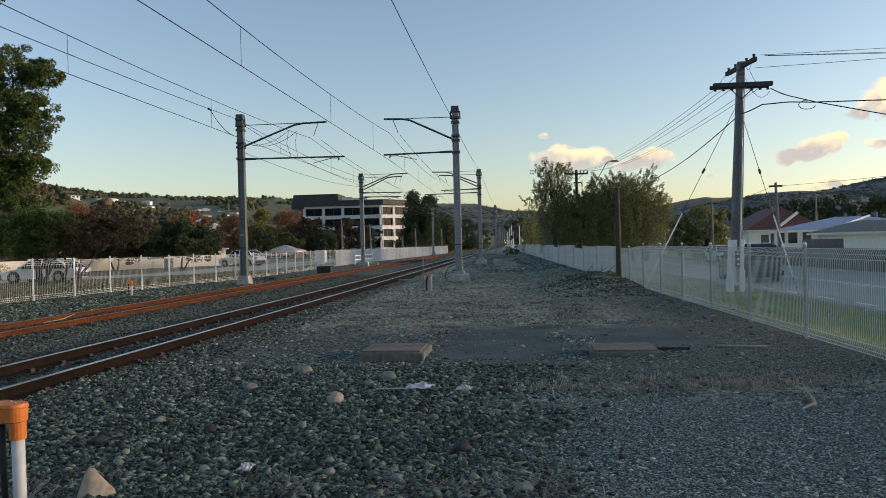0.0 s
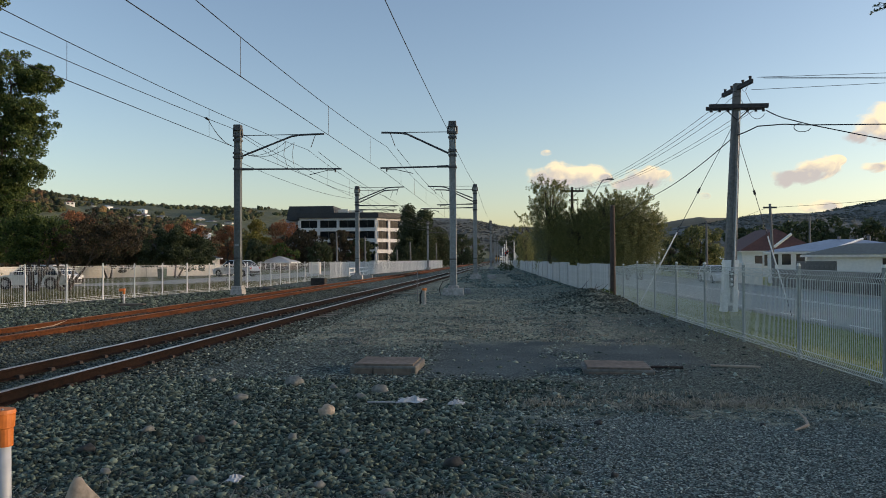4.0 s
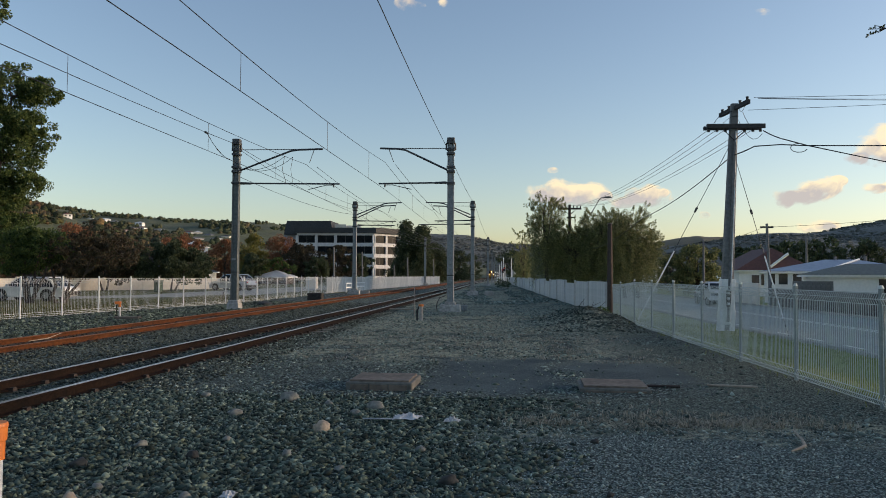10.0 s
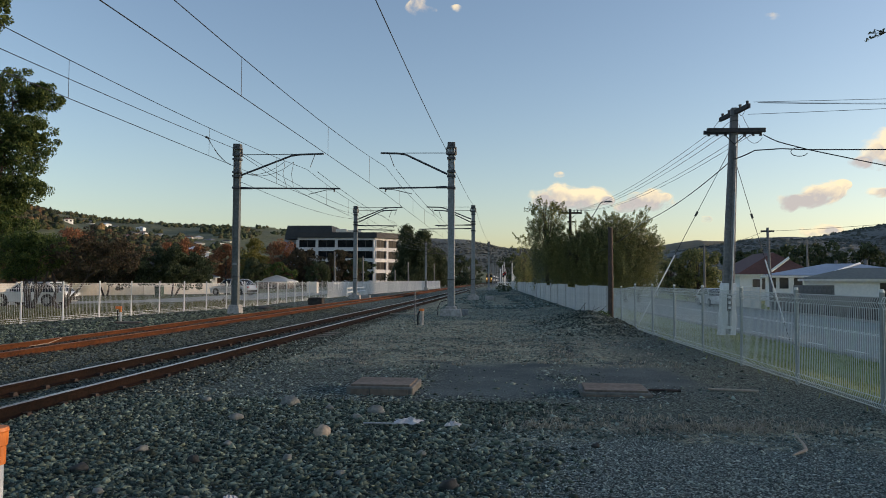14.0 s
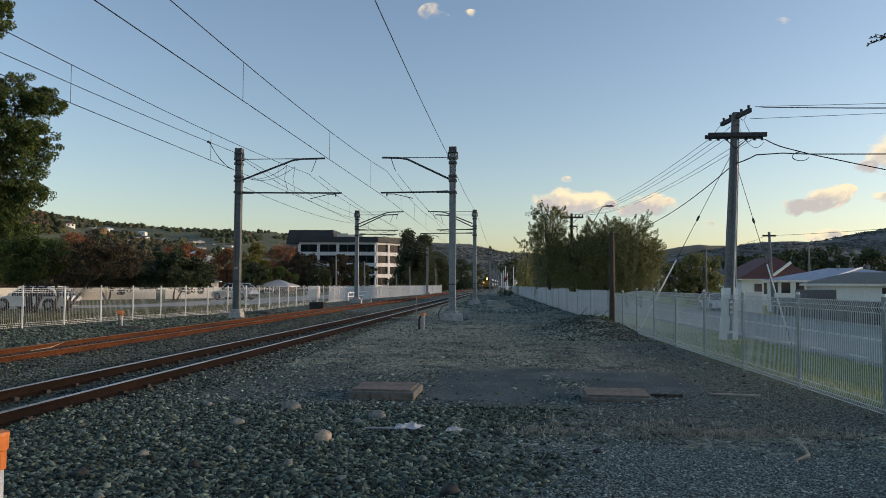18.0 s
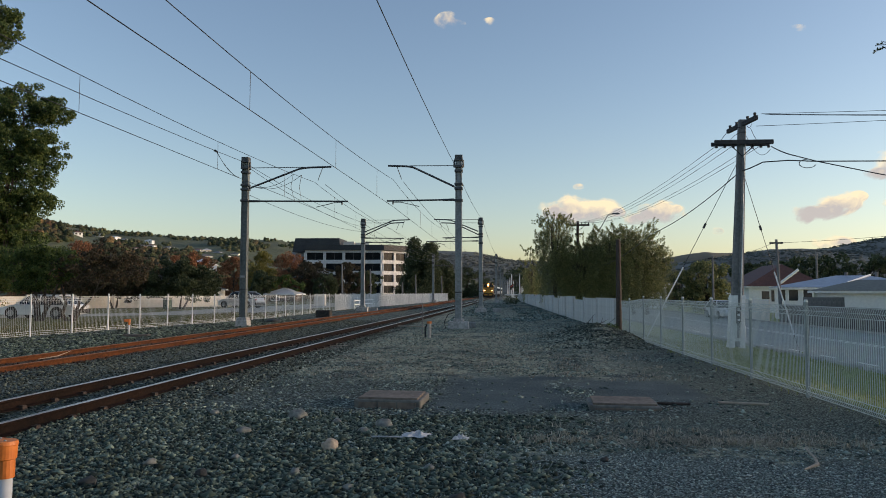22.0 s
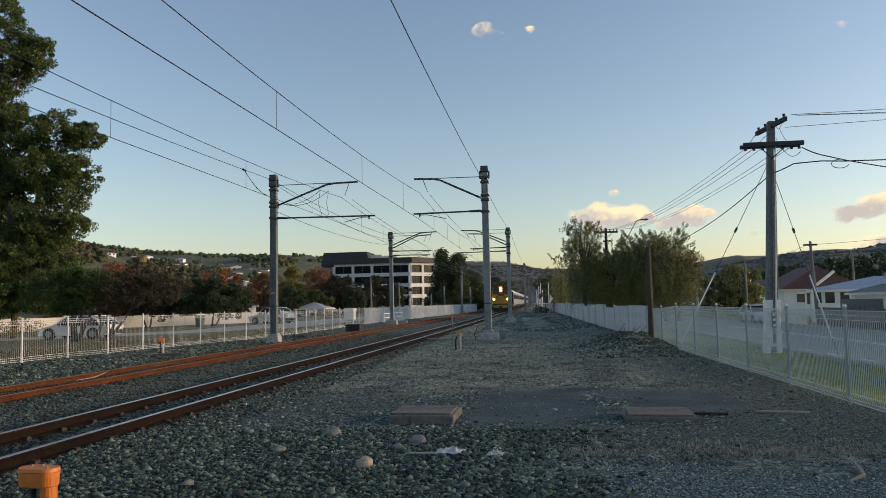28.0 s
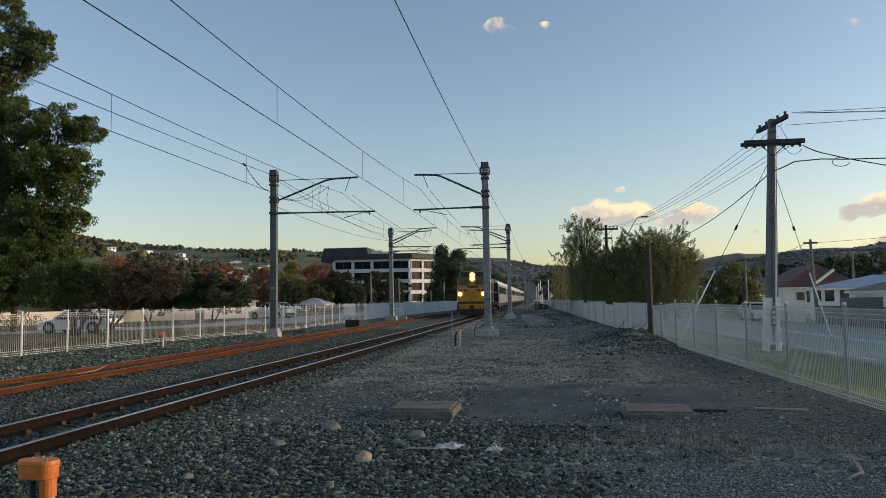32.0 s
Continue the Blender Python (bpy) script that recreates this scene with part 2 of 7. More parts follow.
PIPE_GREY = material("grey plastic pipe", (0.42, 0.45, 0.47), (0.55, 0.58, 0.60), 0.5, 0, 10, 2, 0.05)
GLASS_OFFICE = material("dark office glazing", (0.006, 0.009, 0.012), (0.013, 0.017, 0.022), 0.3, 0, 2, 0.3, 0, spec=0.06)
GLASS_DARK = material("dark window glass", (0.012, 0.016, 0.02), (0.03, 0.036, 0.045), 0.08, 0, 2, 0.3, 0, spec=0.6)
ASPHALT = material("asphalt", (0.217, 0.237, 0.221), (0.301, 0.323, 0.3), 0.85, 0, 40, 0.25, 0.4)
ROAD_LINE = material("road marking", (0.55, 0.55, 0.53), (0.75, 0.75, 0.73), 0.7, 0, 12, 2, 0.1)
ROOF_BLUE = material("blue-grey iron roof", (0.17, 0.22, 0.30), (0.26, 0.32, 0.41), 0.4, 0.2, 3, 0.4, 0.1)
ROOF_RED = material("dull red roof", (0.085, 0.036, 0.032), (0.145, 0.062, 0.052), 0.7, 0, 5, 0.5, 0.2)
ROOF_GREEN = material("grey-green roof", (0.06, 0.075, 0.065), (0.12, 0.14, 0.12), 0.6, 0, 5, 0.5, 0.2)
ROOF_DARK = material("charcoal roof", (0.018, 0.022, 0.026), (0.045, 0.05, 0.055), 0.7, 0, 4, 0.3, 0.2)
ROOF_GREY = material("grey tile roof", (0.10, 0.10, 0.11), (0.2, 0.2, 0.21), 0.8, 0, 4, 0.3, 0.2)
OFFICE_WHITE = material("office concrete band", (0.50, 0.52, 0.54), (0.68, 0.69, 0.70), 0.75, 0, 2, 0.15, 0.1)
YELLOW = material("yellow locomotive paint", (0.30, 0.15, 0.012), (0.56, 0.30, 0.025), 0.45, 0, 6, 0.8, 0.05, coat=0.2)
LOCO_DARK = material("dark underframe", (0.015, 0.014, 0.013), (0.05, 0.045, 0.04), 0.8, 0.1, 8, 1, 0.3)
SILVER = material("silver carriage paint", (0.28, 0.30, 0.31), (0.42, 0.44, 0.45), 0.35, 0.4, 5, 0.3, 0.03)
ROOF_SILVER = material("pale carriage roof", (0.45, 0.46, 0.46), (0.62, 0.63, 0.63), 0.35, 0.2, 5, 0.3, 0.03)
CAR_WHITE = material("white car paint", (0.62, 0.64, 0.66), (0.74, 0.76, 0.77), 0.3, 0, 5, 0.5, 0, coat=0.5)
CAR_SILVER = material("silver car paint", (0.55, 0.58, 0.60), (0.68, 0.70, 0.72), 0.3, 0.15, 5, 0.5, 0, coat=0.5)
CAR_DARK = material("dark car paint", (0.045, 0.054, 0.066), (0.085, 0.096, 0.11), 0.25, 0.3, 5, 0.5, 0, coat=0.6)
BARK = material("bark", (0.03, 0.024, 0.02), (0.085, 0.068, 0.055), 0.95, 0, 14, 1.5, 0.8, 0.03)
HEADLIGHT = material("headlight lens", (0.9, 0.8, 0.6), (0.9, 0.8, 0.6), 0.2, emit=(1.0, 0.55, 0.18), power=9)
# glow of the discs that stand in for the lamps' orange halo
LAMP_HALO = material("amber lamp halo", (0.9, 0.6, 0.3), (0.9, 0.6, 0.3), 0.2, emit=(1.0, 0.36, 0.07), power=2.4)
TAIL_RED = material("red lamp lens", (0.4, 0.02, 0.02), (0.5, 0.03, 0.03), 0.3)
SIGNAL_GREEN = material("green signal lens", (0.02, 0.4, 0.3), (0.03, 0.5, 0.35), 0.3, emit=(0.05, 1.0, 0.6), power=6)
SIGNAL_RED = material("red signal lens", (0.5, 0.02, 0.02), (0.5, 0.03, 0.03), 0.3, emit=(1.0, 0.12, 0.08), power=0.3)
LEAF_GREEN = leaf_material("green leaves", ((0.0235, 0.0437, 0.016), (0.042, 0.0749, 0.022), (0.0714, 0.114, 0.032), (0.101, 0.144, 0.04), (0.134, 0.161, 0.045)))
LEAF_DARK = leaf_material("dark evergreen leaves", ((0.0309, 0.0464, 0.0265), (0.0575, 0.0807, 0.042), (0.0969, 0.119, 0.0575)))
LEAF_HILL = leaf_material("hillside leaves", ((0.026, 0.036, 0.02), (0.055, 0.066, 0.03), (0.1, 0.085, 0.04)))
LEAF_RUST = leaf_material("rust-red leaves", ((0.135, 0.0675, 0.0405), (0.257, 0.108, 0.058), (0.365, 0.155, 0.0783), (0.162, 0.115, 0.054)))
LEAF_BROWN = leaf_material("brown autumn leaves", ((0.065, 0.0494, 0.0364), (0.13, 0.0858, 0.0585), (0.208, 0.117, 0.065), (0.091, 0.091, 0.0455)))
LEAF_DUSK = leaf_material("dusky brown-green leaves", ((0.028, 0.027, 0.019), (0.058, 0.048, 0.031), (0.1, 0.07, 0.04), (0.045, 0.056, 0.028)))
LEAF_YELLOW = leaf_material("yellow-green leaves", ((0.09, 0.1, 0.025), (0.17, 0.16, 0.04), (0.25, 0.2, 0.05)))
LEAF_BIRCH = leaf_material("olive birch leaves", ((0.065, 0.0858, 0.039), (0.124, 0.15, 0.0624), (0.215, 0.227, 0.091), (0.39, 0.364, 0.156)))
STRAW = leaf_material("dry grass blades", ((0.16, 0.16, 0.125), (0.27, 0.26, 0.21), (0.45, 0.43, 0.36)))
GRASS = leaf_material("green grass blades", ((0.135, 0.169, 0.0394), (0.203, 0.248, 0.0619), (0.293, 0.315, 0.101)))
STONES = stone_material("river gravel", ((0.0124, 0.0202, 0.017), (0.0319, 0.0481, 0.0385), (0.0689, 0.0984, 0.0777), (0.106, 0.144, 0.114), (0.23, 0.289, 0.223)))
CHIPS = stone_material("fine grey chip", ((0.0494, 0.0689, 0.0654), (0.126, 0.172, 0.162), (0.218, 0.281, 0.259), (0.482, 0.563, 0.517)))
STONES_YARD = stone_material("yard gravel", ((0.026, 0.0406, 0.0363), (0.0732, 0.107, 0.0955), (0.149, 0.201, 0.181), (0.344, 0.428, 0.378)))
BALLAST = stone_material("ballast stone", ((0.0113, 0.0166, 0.0144), (0.0339, 0.0453, 0.038), (0.0754, 0.0943, 0.0796), (0.158, 0.185, 0.151)))
BALLAST_RUST = stone_material("rust-stained ballast", ((0.0144, 0.0096, 0.0072), (0.04, 0.024, 0.016), (0.08, 0.048, 0.0304), (0.12, 0.104, 0.08)))


def ground_material():
    """Gravel, dirt, tar patches, dry grass and turf, divided by where they lie."""
    m = bpy.data.materials.new("yard ground")
    m.use_nodes = True
    n, l = m.node_tree.nodes, m.node_tree.links
    bs = n["Principled BSDF"]
    bs.inputs["Roughness"].default_value = 0.92
    bs.inputs["Specular IOR Level"].default_value = 0.2
    geo = n.new("ShaderNodeNewGeometry")
    pos = geo.outputs["Position"]

    def tex(scale, detail=5.0, kind="ShaderNodeTexNoise"):
        t = n.new(kind)
        t.inputs["Scale"].default_value = scale
        if kind == "ShaderNodeTexNoise":
            t.inputs["Detail"].default_value = detail
        l.new(pos, t.inputs["Vector"])
        return t

    def math_(op, a, b=0.0, c=0.0):
        x = n.new("ShaderNodeMath")
        x.operation = op
        for i, v in enumerate((a, b, c)):
            if isinstance(v, (int, float)):
                x.inputs[i].default_value = v
            else:
                l.new(v, x.inputs[i])
        return x.outputs[0]

    def ramp(v, lo, hi):
        r = n.new("ShaderNodeMapRange")
        r.interpolation_type = "SMOOTHSTEP"
        l.new(v, r.inputs["Value"])
        r.inputs["From Min"].default_value, r.inputs["From Max"].default_value = lo, hi
        return r.outputs[0]

    def mixc(f, a, b):
        x = n.new("ShaderNodeMix")
        x.data_type = "RGBA"
        l.new(f, x.inputs[0])
        for i, v in ((6, a), (7, b)):
            if isinstance(v, tuple):
                x.inputs[i].default_value = (*v, 1)
            else:
                l.new(v, x.inputs[i])
        return x.outputs[2]

    sep = n.new("ShaderNodeSeparateXYZ")
    l.new(pos, sep.inputs[0])
    X, Y = sep.outputs[0], sep.outputs[1]
    wob = tex(0.9, 4.0).outputs["Fac"]
    wob2 = tex(0.22, 3.0).outputs["Fac"]
    w = math_("MULTIPLY", math_("SUBTRACT", wob, 0.5), 1.6)
    w2 = math_("MULTIPLY", math_("SUBTRACT", wob2, 0.5), 6.0)
    xw, yw = math_("ADD", X, w), math_("ADD", Y, w)
    fine = tex(38.0, 6.0).outputs["Fac"]
    def cells(scale, lo, hi, tone_lo, tone_hi):
        """Pebbles: each cell its own tone, dark between them."""
        v = tex(scale, kind="ShaderNodeTexVoronoi")
        one = n.new("ShaderNodeSeparateColor")
        l.new(v.outputs["Color"], one.inputs[0])
        tone = mixc(math_("POWER", one.outputs[0], 1.8), tone_lo, tone_hi)
        gap = ramp(v.outputs["Distance"], 0.62, 0.38)
        dark = tuple(c * 0.32 for c in tone_lo)
        return mixc(gap, dark, tone), v.outputs["Distance"]

    coarse, peb_d = cells(24.0, 0, 0, (0.047, 0.069, 0.0643), (0.279, 0.357, 0.324))
    small, chip_d = cells(52.0, 0, 0, (0.0952, 0.128, 0.122), (0.369, 0.452, 0.416))
    earth, earth_d = cells(40.0, 0, 0, (0.0648, 0.087, 0.072), (0.297, 0.36, 0.295))
    patch = ramp(wob, 0.44, 0.58)
    gravel = mixc(math_("MULTIPLY", ramp(wob2, 0.42, 0.62), 0.75), coarse, mixc(patch, earth, coarse))
    chip = small
    dirt = mixc(math_("MULTIPLY", ramp(fine, 0.52, 0.68), 0.6), earth, mixc(ramp(fine, 0.3, 0.7), (0.0783, 0.09, 0.0675), (0.222, 0.247, 0.188)))
    straw = mixc(ramp(tex(9.0, 5.0).outputs["Fac"], 0.36, 0.62), earth, mixc(ramp(fine, 0.35, 0.65), (0.186, 0.198, 0.145), (0.484, 0.5, 0.37)))
    tar = mixc(math_("MULTIPLY", ramp(fine, 0.58, 0.7), 0.45), mixc(ramp(wob, 0.3, 0.7), (0.0446, 0.067, 0.072), (0.0792, 0.112, 0.119)), small)
    turf = mixc(ramp(fine, 0.3, 0.7), (0.138, 0.169, 0.05), (0.325, 0.362, 0.125))
    far = mixc(ramp(wob2, 0.3, 0.7), (0.05, 0.055, 0.03), (0.09, 0.085, 0.05))

    def band(v, lo, hi, soft=0.5):
        return math_("MULTIPLY", ramp(v, lo - soft, lo + soft), ramp(v, hi + soft, hi - soft))

    col = gravel
    # fine chip apron in the foreground, to the right
    side = math_("ADD", xw, math_("MULTIPLY", Y, -0.1))
    col = mixc(math_("MULTIPLY", ramp(side, -1.1, 0.3), ramp(yw, 7.6, 7.1)), col, chip)
    # bare brown dirt with dry grass, between the apron and the tar patches
    col = mixc(math_("MULTIPLY", math_("MULTIPLY", ramp(xw, -0.9, 0.6), band(yw, 7.4, 9.7, 0.25)), 0.85), col, dirt)
    col = mixc(math_("MULTIPLY", ramp(xw, 2.2, 3.6), band(yw, 7.4, 17.0, 0.8)), col, dirt)
    col = mixc(math_("MULTIPLY", math_("MULTIPLY", ramp(xw, -0.9, 0.3), band(yw, 7.25, 8.3, 0.2)), ramp(wob, 0.45, 0.6)), col, straw)
    # worn grassy strips across the yard
    col = mixc(math_("MULTIPLY", math_("MULTIPLY", band(xw, -4.0, 3.0, 0.8), band(yw, 13.6, 19.5, 1.2)), ramp(wob, 0.38, 0.55)), col, straw)
    col = mixc(math_("MULTIPLY", math_("MULTIPLY", band(xw, -4.0, 4.0, 0.8), band(yw, 20, 110, 2)), ramp(math_("ADD", wob, math_("MULTIPLY", wob2, 0.5)), 0.5, 0.72)), col, straw)
    # two tar patches
    for cx, cy, rx, ry in ((0.1, 12.1, 1.05, 2.1), (2.35, 12.3, 0.95, 1.5)):
        dx_ = math_("DIVIDE", math_("SUBTRACT", math_("ADD", X, math_("MULTIPLY", w, 1.1)), cx), rx)
        dy_ = math_("DIVIDE", math_("SUBTRACT", math_("ADD", Y, math_("MULTIPLY", w, 2.0)), cy), ry)
        r2 = math_("MAXIMUM", math_("ABSOLUTE", dx_), math_("ABSOLUTE", dy_))
        r2 = math_("ADD", r2, math_("MULTIPLY", math_("SUBTRACT", fine, 0.5), 0.5))
        col = mixc(math_("MULTIPLY", ramp(r2, 1.35, 0.6), 0.9), col, tar)
    # turf outside the fences, then the country beyond
    col = mixc(ramp(X, 5.05, 5.35), col, turf)
    leftx = math_("ADD", X, math_("MAXIMUM", math_("MULTIPLY", math_("SUBTRACT", 40.0, Y), 0.15), math_("MULTIPLY", math_("SUBTRACT", 40.0, Y), 0.04)))
    rough_turf = mixc(ramp(fine, 0.3, 0.7), (0.06, 0.072, 0.03), (0.15, 0.155, 0.07))
    col = mixc(ramp(leftx, -13.5, -13.9), col, rough_turf)
    # the far yard, worn and thinly grown over
    col = mixc(math_("MULTIPLY", math_("MULTIPLY", band(xw, -3.2, 4.6, 0.8), ramp(yw, 26, 48)), math_("MULTIPLY_ADD", ramp(wob, 0.35, 0.6), 0.4, 0.5)), col, straw)
    # rust-stained bed of the farther track
    bed = math_("ADD", X, math_("MULTIPLY", Y, -0.032))
    col = mixc(math_("MULTIPLY", band(math_("ADD", bed, math_("MULTIPLY", w, 0.15)), -11.1, -9.5, 0.3), math_("MULTIPLY", ramp(Y, 60, 30), 0.6)), col, mixc(ramp(fine, 0.3, 0.7), (0.035, 0.022, 0.015), (0.12, 0.075, 0.048)))
    col = mixc(ramp(Y, 150, 320), col, far)
    l.new(col, bs.inputs["Base Color"])
    bp = n.new("ShaderNodeBump")
    bp.inputs["Strength"].default_value, bp.inputs["Distance"].default_value = 0.7, 0.02
    l.new(math_("ADD", math_("MULTIPLY", fine, 0.7), math_("MULTIPLY", peb_d, -1.2)), bp.inputs["Height"])
    l.new(bp.outputs[0], bs.inputs["Normal"])
    return m


GROUND = ground_material()

# ---- ground, road ----
def axis(*spans):
    out = []
    for a, b, step in spans:
        out += list(np.arange(a, b, step))
    return out + [spans[-1][1]]


gx = axis((-4000, -600, 400), (-600, -100, 50), (-100, -20, 5), (-20, -12, 0.5), (-12, -5, 0.35), (-5, 6, 0.16), (6, 12, 0.5), (12, 40, 4), (40, 100, 15), (100, 600, 50), (600, 4000, 400))
gy = axis((-600, -60, 60), (-60, -4, 4), (-4, 2.4, 0.8), (2.4, 14, 0.16), (14, 40, 0.5), (40, 70, 2), (70, 200, 10), (200, 700, 50), (700, 4000, 300))
ground = Build()
ground.v = [(float(x), float(y), ground_z(float(x), float(y))) for y in gy for x in gx]
w_ = len(gx)
ground.f = [(j * w_ + i, j * w_ + i + 1, (j + 1) * w_ + i + 1, (j + 1) * w_ + i) for j in range(len(gy) - 1) for i in range(w_ - 1)]
solid("ground", ground, GROUND, "grey gravel yard with worn dirt and dry grass", "ground", kind="structure", smooth_faces=True)

road = Build().box((14.9, 140, ROAD_Z - 0.096), (9.4, 420, 0.2))
road_ob = solid("road", road, ASPHALT, "grey asphalt street beside the railway fence", "road", kind="structure")
for i in range(22):
    solid("edge_dash", Build().box((11.0, 12 + i * 2.6, ROAD_Z + 0.008), (0.12, 1.2, 0.006)), ROAD_LINE, kind="structure")
solid("centre_line", Build().box((14.95, 60, ROAD_Z + 0.008), (0.12, 140, 0.006)), ROAD_LINE, kind="structure")
solid("centre_line", Build().box((15.3, 60, ROAD_Z + 0.008), (0.1, 140, 0.006)), ROAD_LINE, kind="structure")
solid("kerb", Build().box((10.15, 100, ROAD_Z + 0.04), (0.15, 300, 0.14)), CONCRETE, "pale concrete kerb along the street", "kerb", kind="structure", bevel=0.02)
solid("kerb", Build().box((19.65, 100, ROAD_Z + 0.04), (0.15, 300, 0.14)), CONCRETE, "pale concrete kerb along the street", "kerb", kind="structure", bevel=0.02)
left_road = Build()
left_road.v = [(left_fence_x(y) - o - max(0.0, 50.0 - y) * 0.95, y, 0.08 + 0.012) for y in range(-20, 300, 10) for o in (3.8, 11.5)]
left_road.f = [(2 * i, 2 * i + 1, 2 * i + 3, 2 * i + 2) for i in range(31)]
solid("road", left_road, ASPHALT, "grey asphalt street beyond the far fence", "road", kind="structure")

# ---- tracks ----
RAIL_OUTLINE = ((-0.063, -0.153), (0.063, -0.153), (0.063, -0.142), (0.012, -0.125), (0.012, -0.045), (0.034, -0.036), (0.035, -0.006), (-0.035, -0.006), (-0.034, -0.036), (-0.012, -0.045), (-0.012, -0.125), (-0.063, -0.142))
HEAD_OUTLINE = ((-0.034, -0.006), (0.034, -0.006), (0.028, 0.0), (-0.028, 0.0))
rail_ys = list(range(-30, 60, 3)) + list(range(60, 500, 12))


def track(offset, web, head, label):
    t = thing("railway_track", pose(0, 0, 0), label, "railway track", "tracks", "structure")
    for side in (-0.5685, 0.5685):
        path = [(track_x(y) + offset + side, y, RAIL_TOP) for y in rail_ys]
        r = part("rail", Build().loft(RAIL_OUTLINE, path), web, t)
        part("rail_head", Build().loft(HEAD_OUTLINE, path), head, r)
    sl = Build().box((0, 0, 0), (2.1, 0.2, 0.12), taper=0.96).mesh("sleeper", SLEEPER, 0.01)
    cl = Build().box((-0.07, 0, 0.02), (0.09, 0.11, 0.05), taper=0.7).box((0.07, 0, 0.02), (0.09, 0.11, 0.05), taper=0.7).mesh("rail_clip", CLIP)
    y = 4.0
    while y < 70:
        m = pose(track_x(y) + offset, y, RAIL_TOP - 0.235, 0, 0, track_turn(y))
        again("sleeper", sl, t, m)
        for side in (-0.5685, 0.5685):
            again("rail_clip", cl, t, pose(track_x(y) + offset + side, y, RAIL_TOP - 0.155))
        y += 0.68
    return t


track(0.0, RAIL_BROWN, RAIL_HEAD, "railway track with dark rails polished on top")
track(-SPACING, RAIL_RUST, RUST_HEAD, "railway track with rusty orange rails")

# ---- overhead line masts ----
def mast(x, y, side, height, base_z, arms, spot, tone=MAST, foot=1.0):
    """side: +1 where the arms reach to +x. arms: (reach, top, low, low reach) each."""
    t = thing("catenary_mast", pose(x, y, base_z), spot, "railway mast", "catenary masts")
    part("plinth", Build().box((0, 0, 0.3 * foot - 0.18), (0.95 * foot, 0.95 * foot, 0.36), taper=0.92), CONCRETE, t, "pale concrete plinth", bevel=0.02)
    part("foot_block", Build().box((0, 0, 0.3 * foot + 0.06), (0.5, 0.5, 0.14), taper=0.9), CONCRETE, t, bevel=0.02)
    lean = 0.0
    sh = Matrix.Identity(4)
    sh[0][2] = lean
    # a hollow section with raised corner flanges
    shaft = part("shaft", Build().box((lean * height / 2, 0, height / 2 + 0.15), (0.23, 0.22, height - 0.3), sh, taper=0.85), tone, t, bevel=0.006)
    for cx in (-0.125, 0.125):
        part("flange", Build().box((cx + lean * height / 2, 0, height / 2 + 0.15), (0.05, 0.3, height - 0.3), sh, taper=0.85), tone, shaft, bevel=0.006)
    for z in (height - 0.12, height - 0.42, height - 0.62, height - 1.22, height - 1.42, height - 1.95):
        part("collar", Build().box((lean * z, 0, z), (0.37, 0.36, 0.1)), STEEL_DARK, t, bevel=0.01)
    part("cap", Build().box((lean * height, 0, height - 0.02), (0.34, 0.33, 0.24)), STEEL_DARK, t, bevel=0.015)
    for bx in (-0.2, 0.2):
        part("insulator_pin", Build().tube([(lean * height + bx, 0, height - 0.45), (lean * height + bx, 0, height - 0.12)], [0.05, 0.035], 7), STEEL_DARK, t)
    part("number_plate", Build().box((0.0, -0.18, 2.2), (0.2, 0.02, 0.1)), STEEL, t)
    part("strap", Build().box((lean, 0, 1.6), (0.3, 0.32, 0.05)), STEEL_DARK, t)
    for reach, top, low, low_reach, dy in arms:
        arm = part("cantilever", Build().tube([(side * 0.18 + lean * (top - 1), dy, top - 0.95 - base_z), (side * (0.18 + reach * 0.58), dy, top - 0.06 - base_z), (side * (0.18 + reach * 0.68), dy, top - base_z), (side * reach, dy, top + 0.03 - base_z)], 0.045, 8), STEEL_DARK, t)
        part("tie_rod", Build().tube([(side * 0.15, dy, top + 0.01 - base_z), (side * reach * 0.7, dy, top + 0.02 - base_z)], 0.018, 6), STEEL_DARK, arm)
        tube = part("registration_tube", Build().tube([(side * 0.12, dy, low - base_z), (side * low_reach, dy, low - 0.04 - base_z)], 0.038, 8), STEEL_DARK, t)
        part("insulator", Build().tube([(side * 0.2, dy, low - base_z), (side * 0.7, dy, low - 0.01 - base_z)], [0.06, 0.05], 8), STEEL_DARK, tube)
        end = low_reach - 0.28
        part("drop_bracket", Build().tube([(side * end, dy, low - 0.02 - base_z), (side * end, dy, low - 0.2 - base_z)], 0.035, 6), STEEL_DARK, tube)
        part("steady_arm", Build().tube([(side * end, dy, low - 0.1 - base_z), (side * (end - 0.35), dy, low - 0.1 - base_z), (side * (end - 1.2), dy, low - 0.3 - base_z)], 0.017, 6), STEEL_DARK, tube)
        part("hanger", Build().tube([(side * (reach - 0.4), dy, top - base_z), (side * (reach - 0.62), dy, top - 0.6 - base_z)], 0.016, 6), STEEL_DARK, arm)
    return t


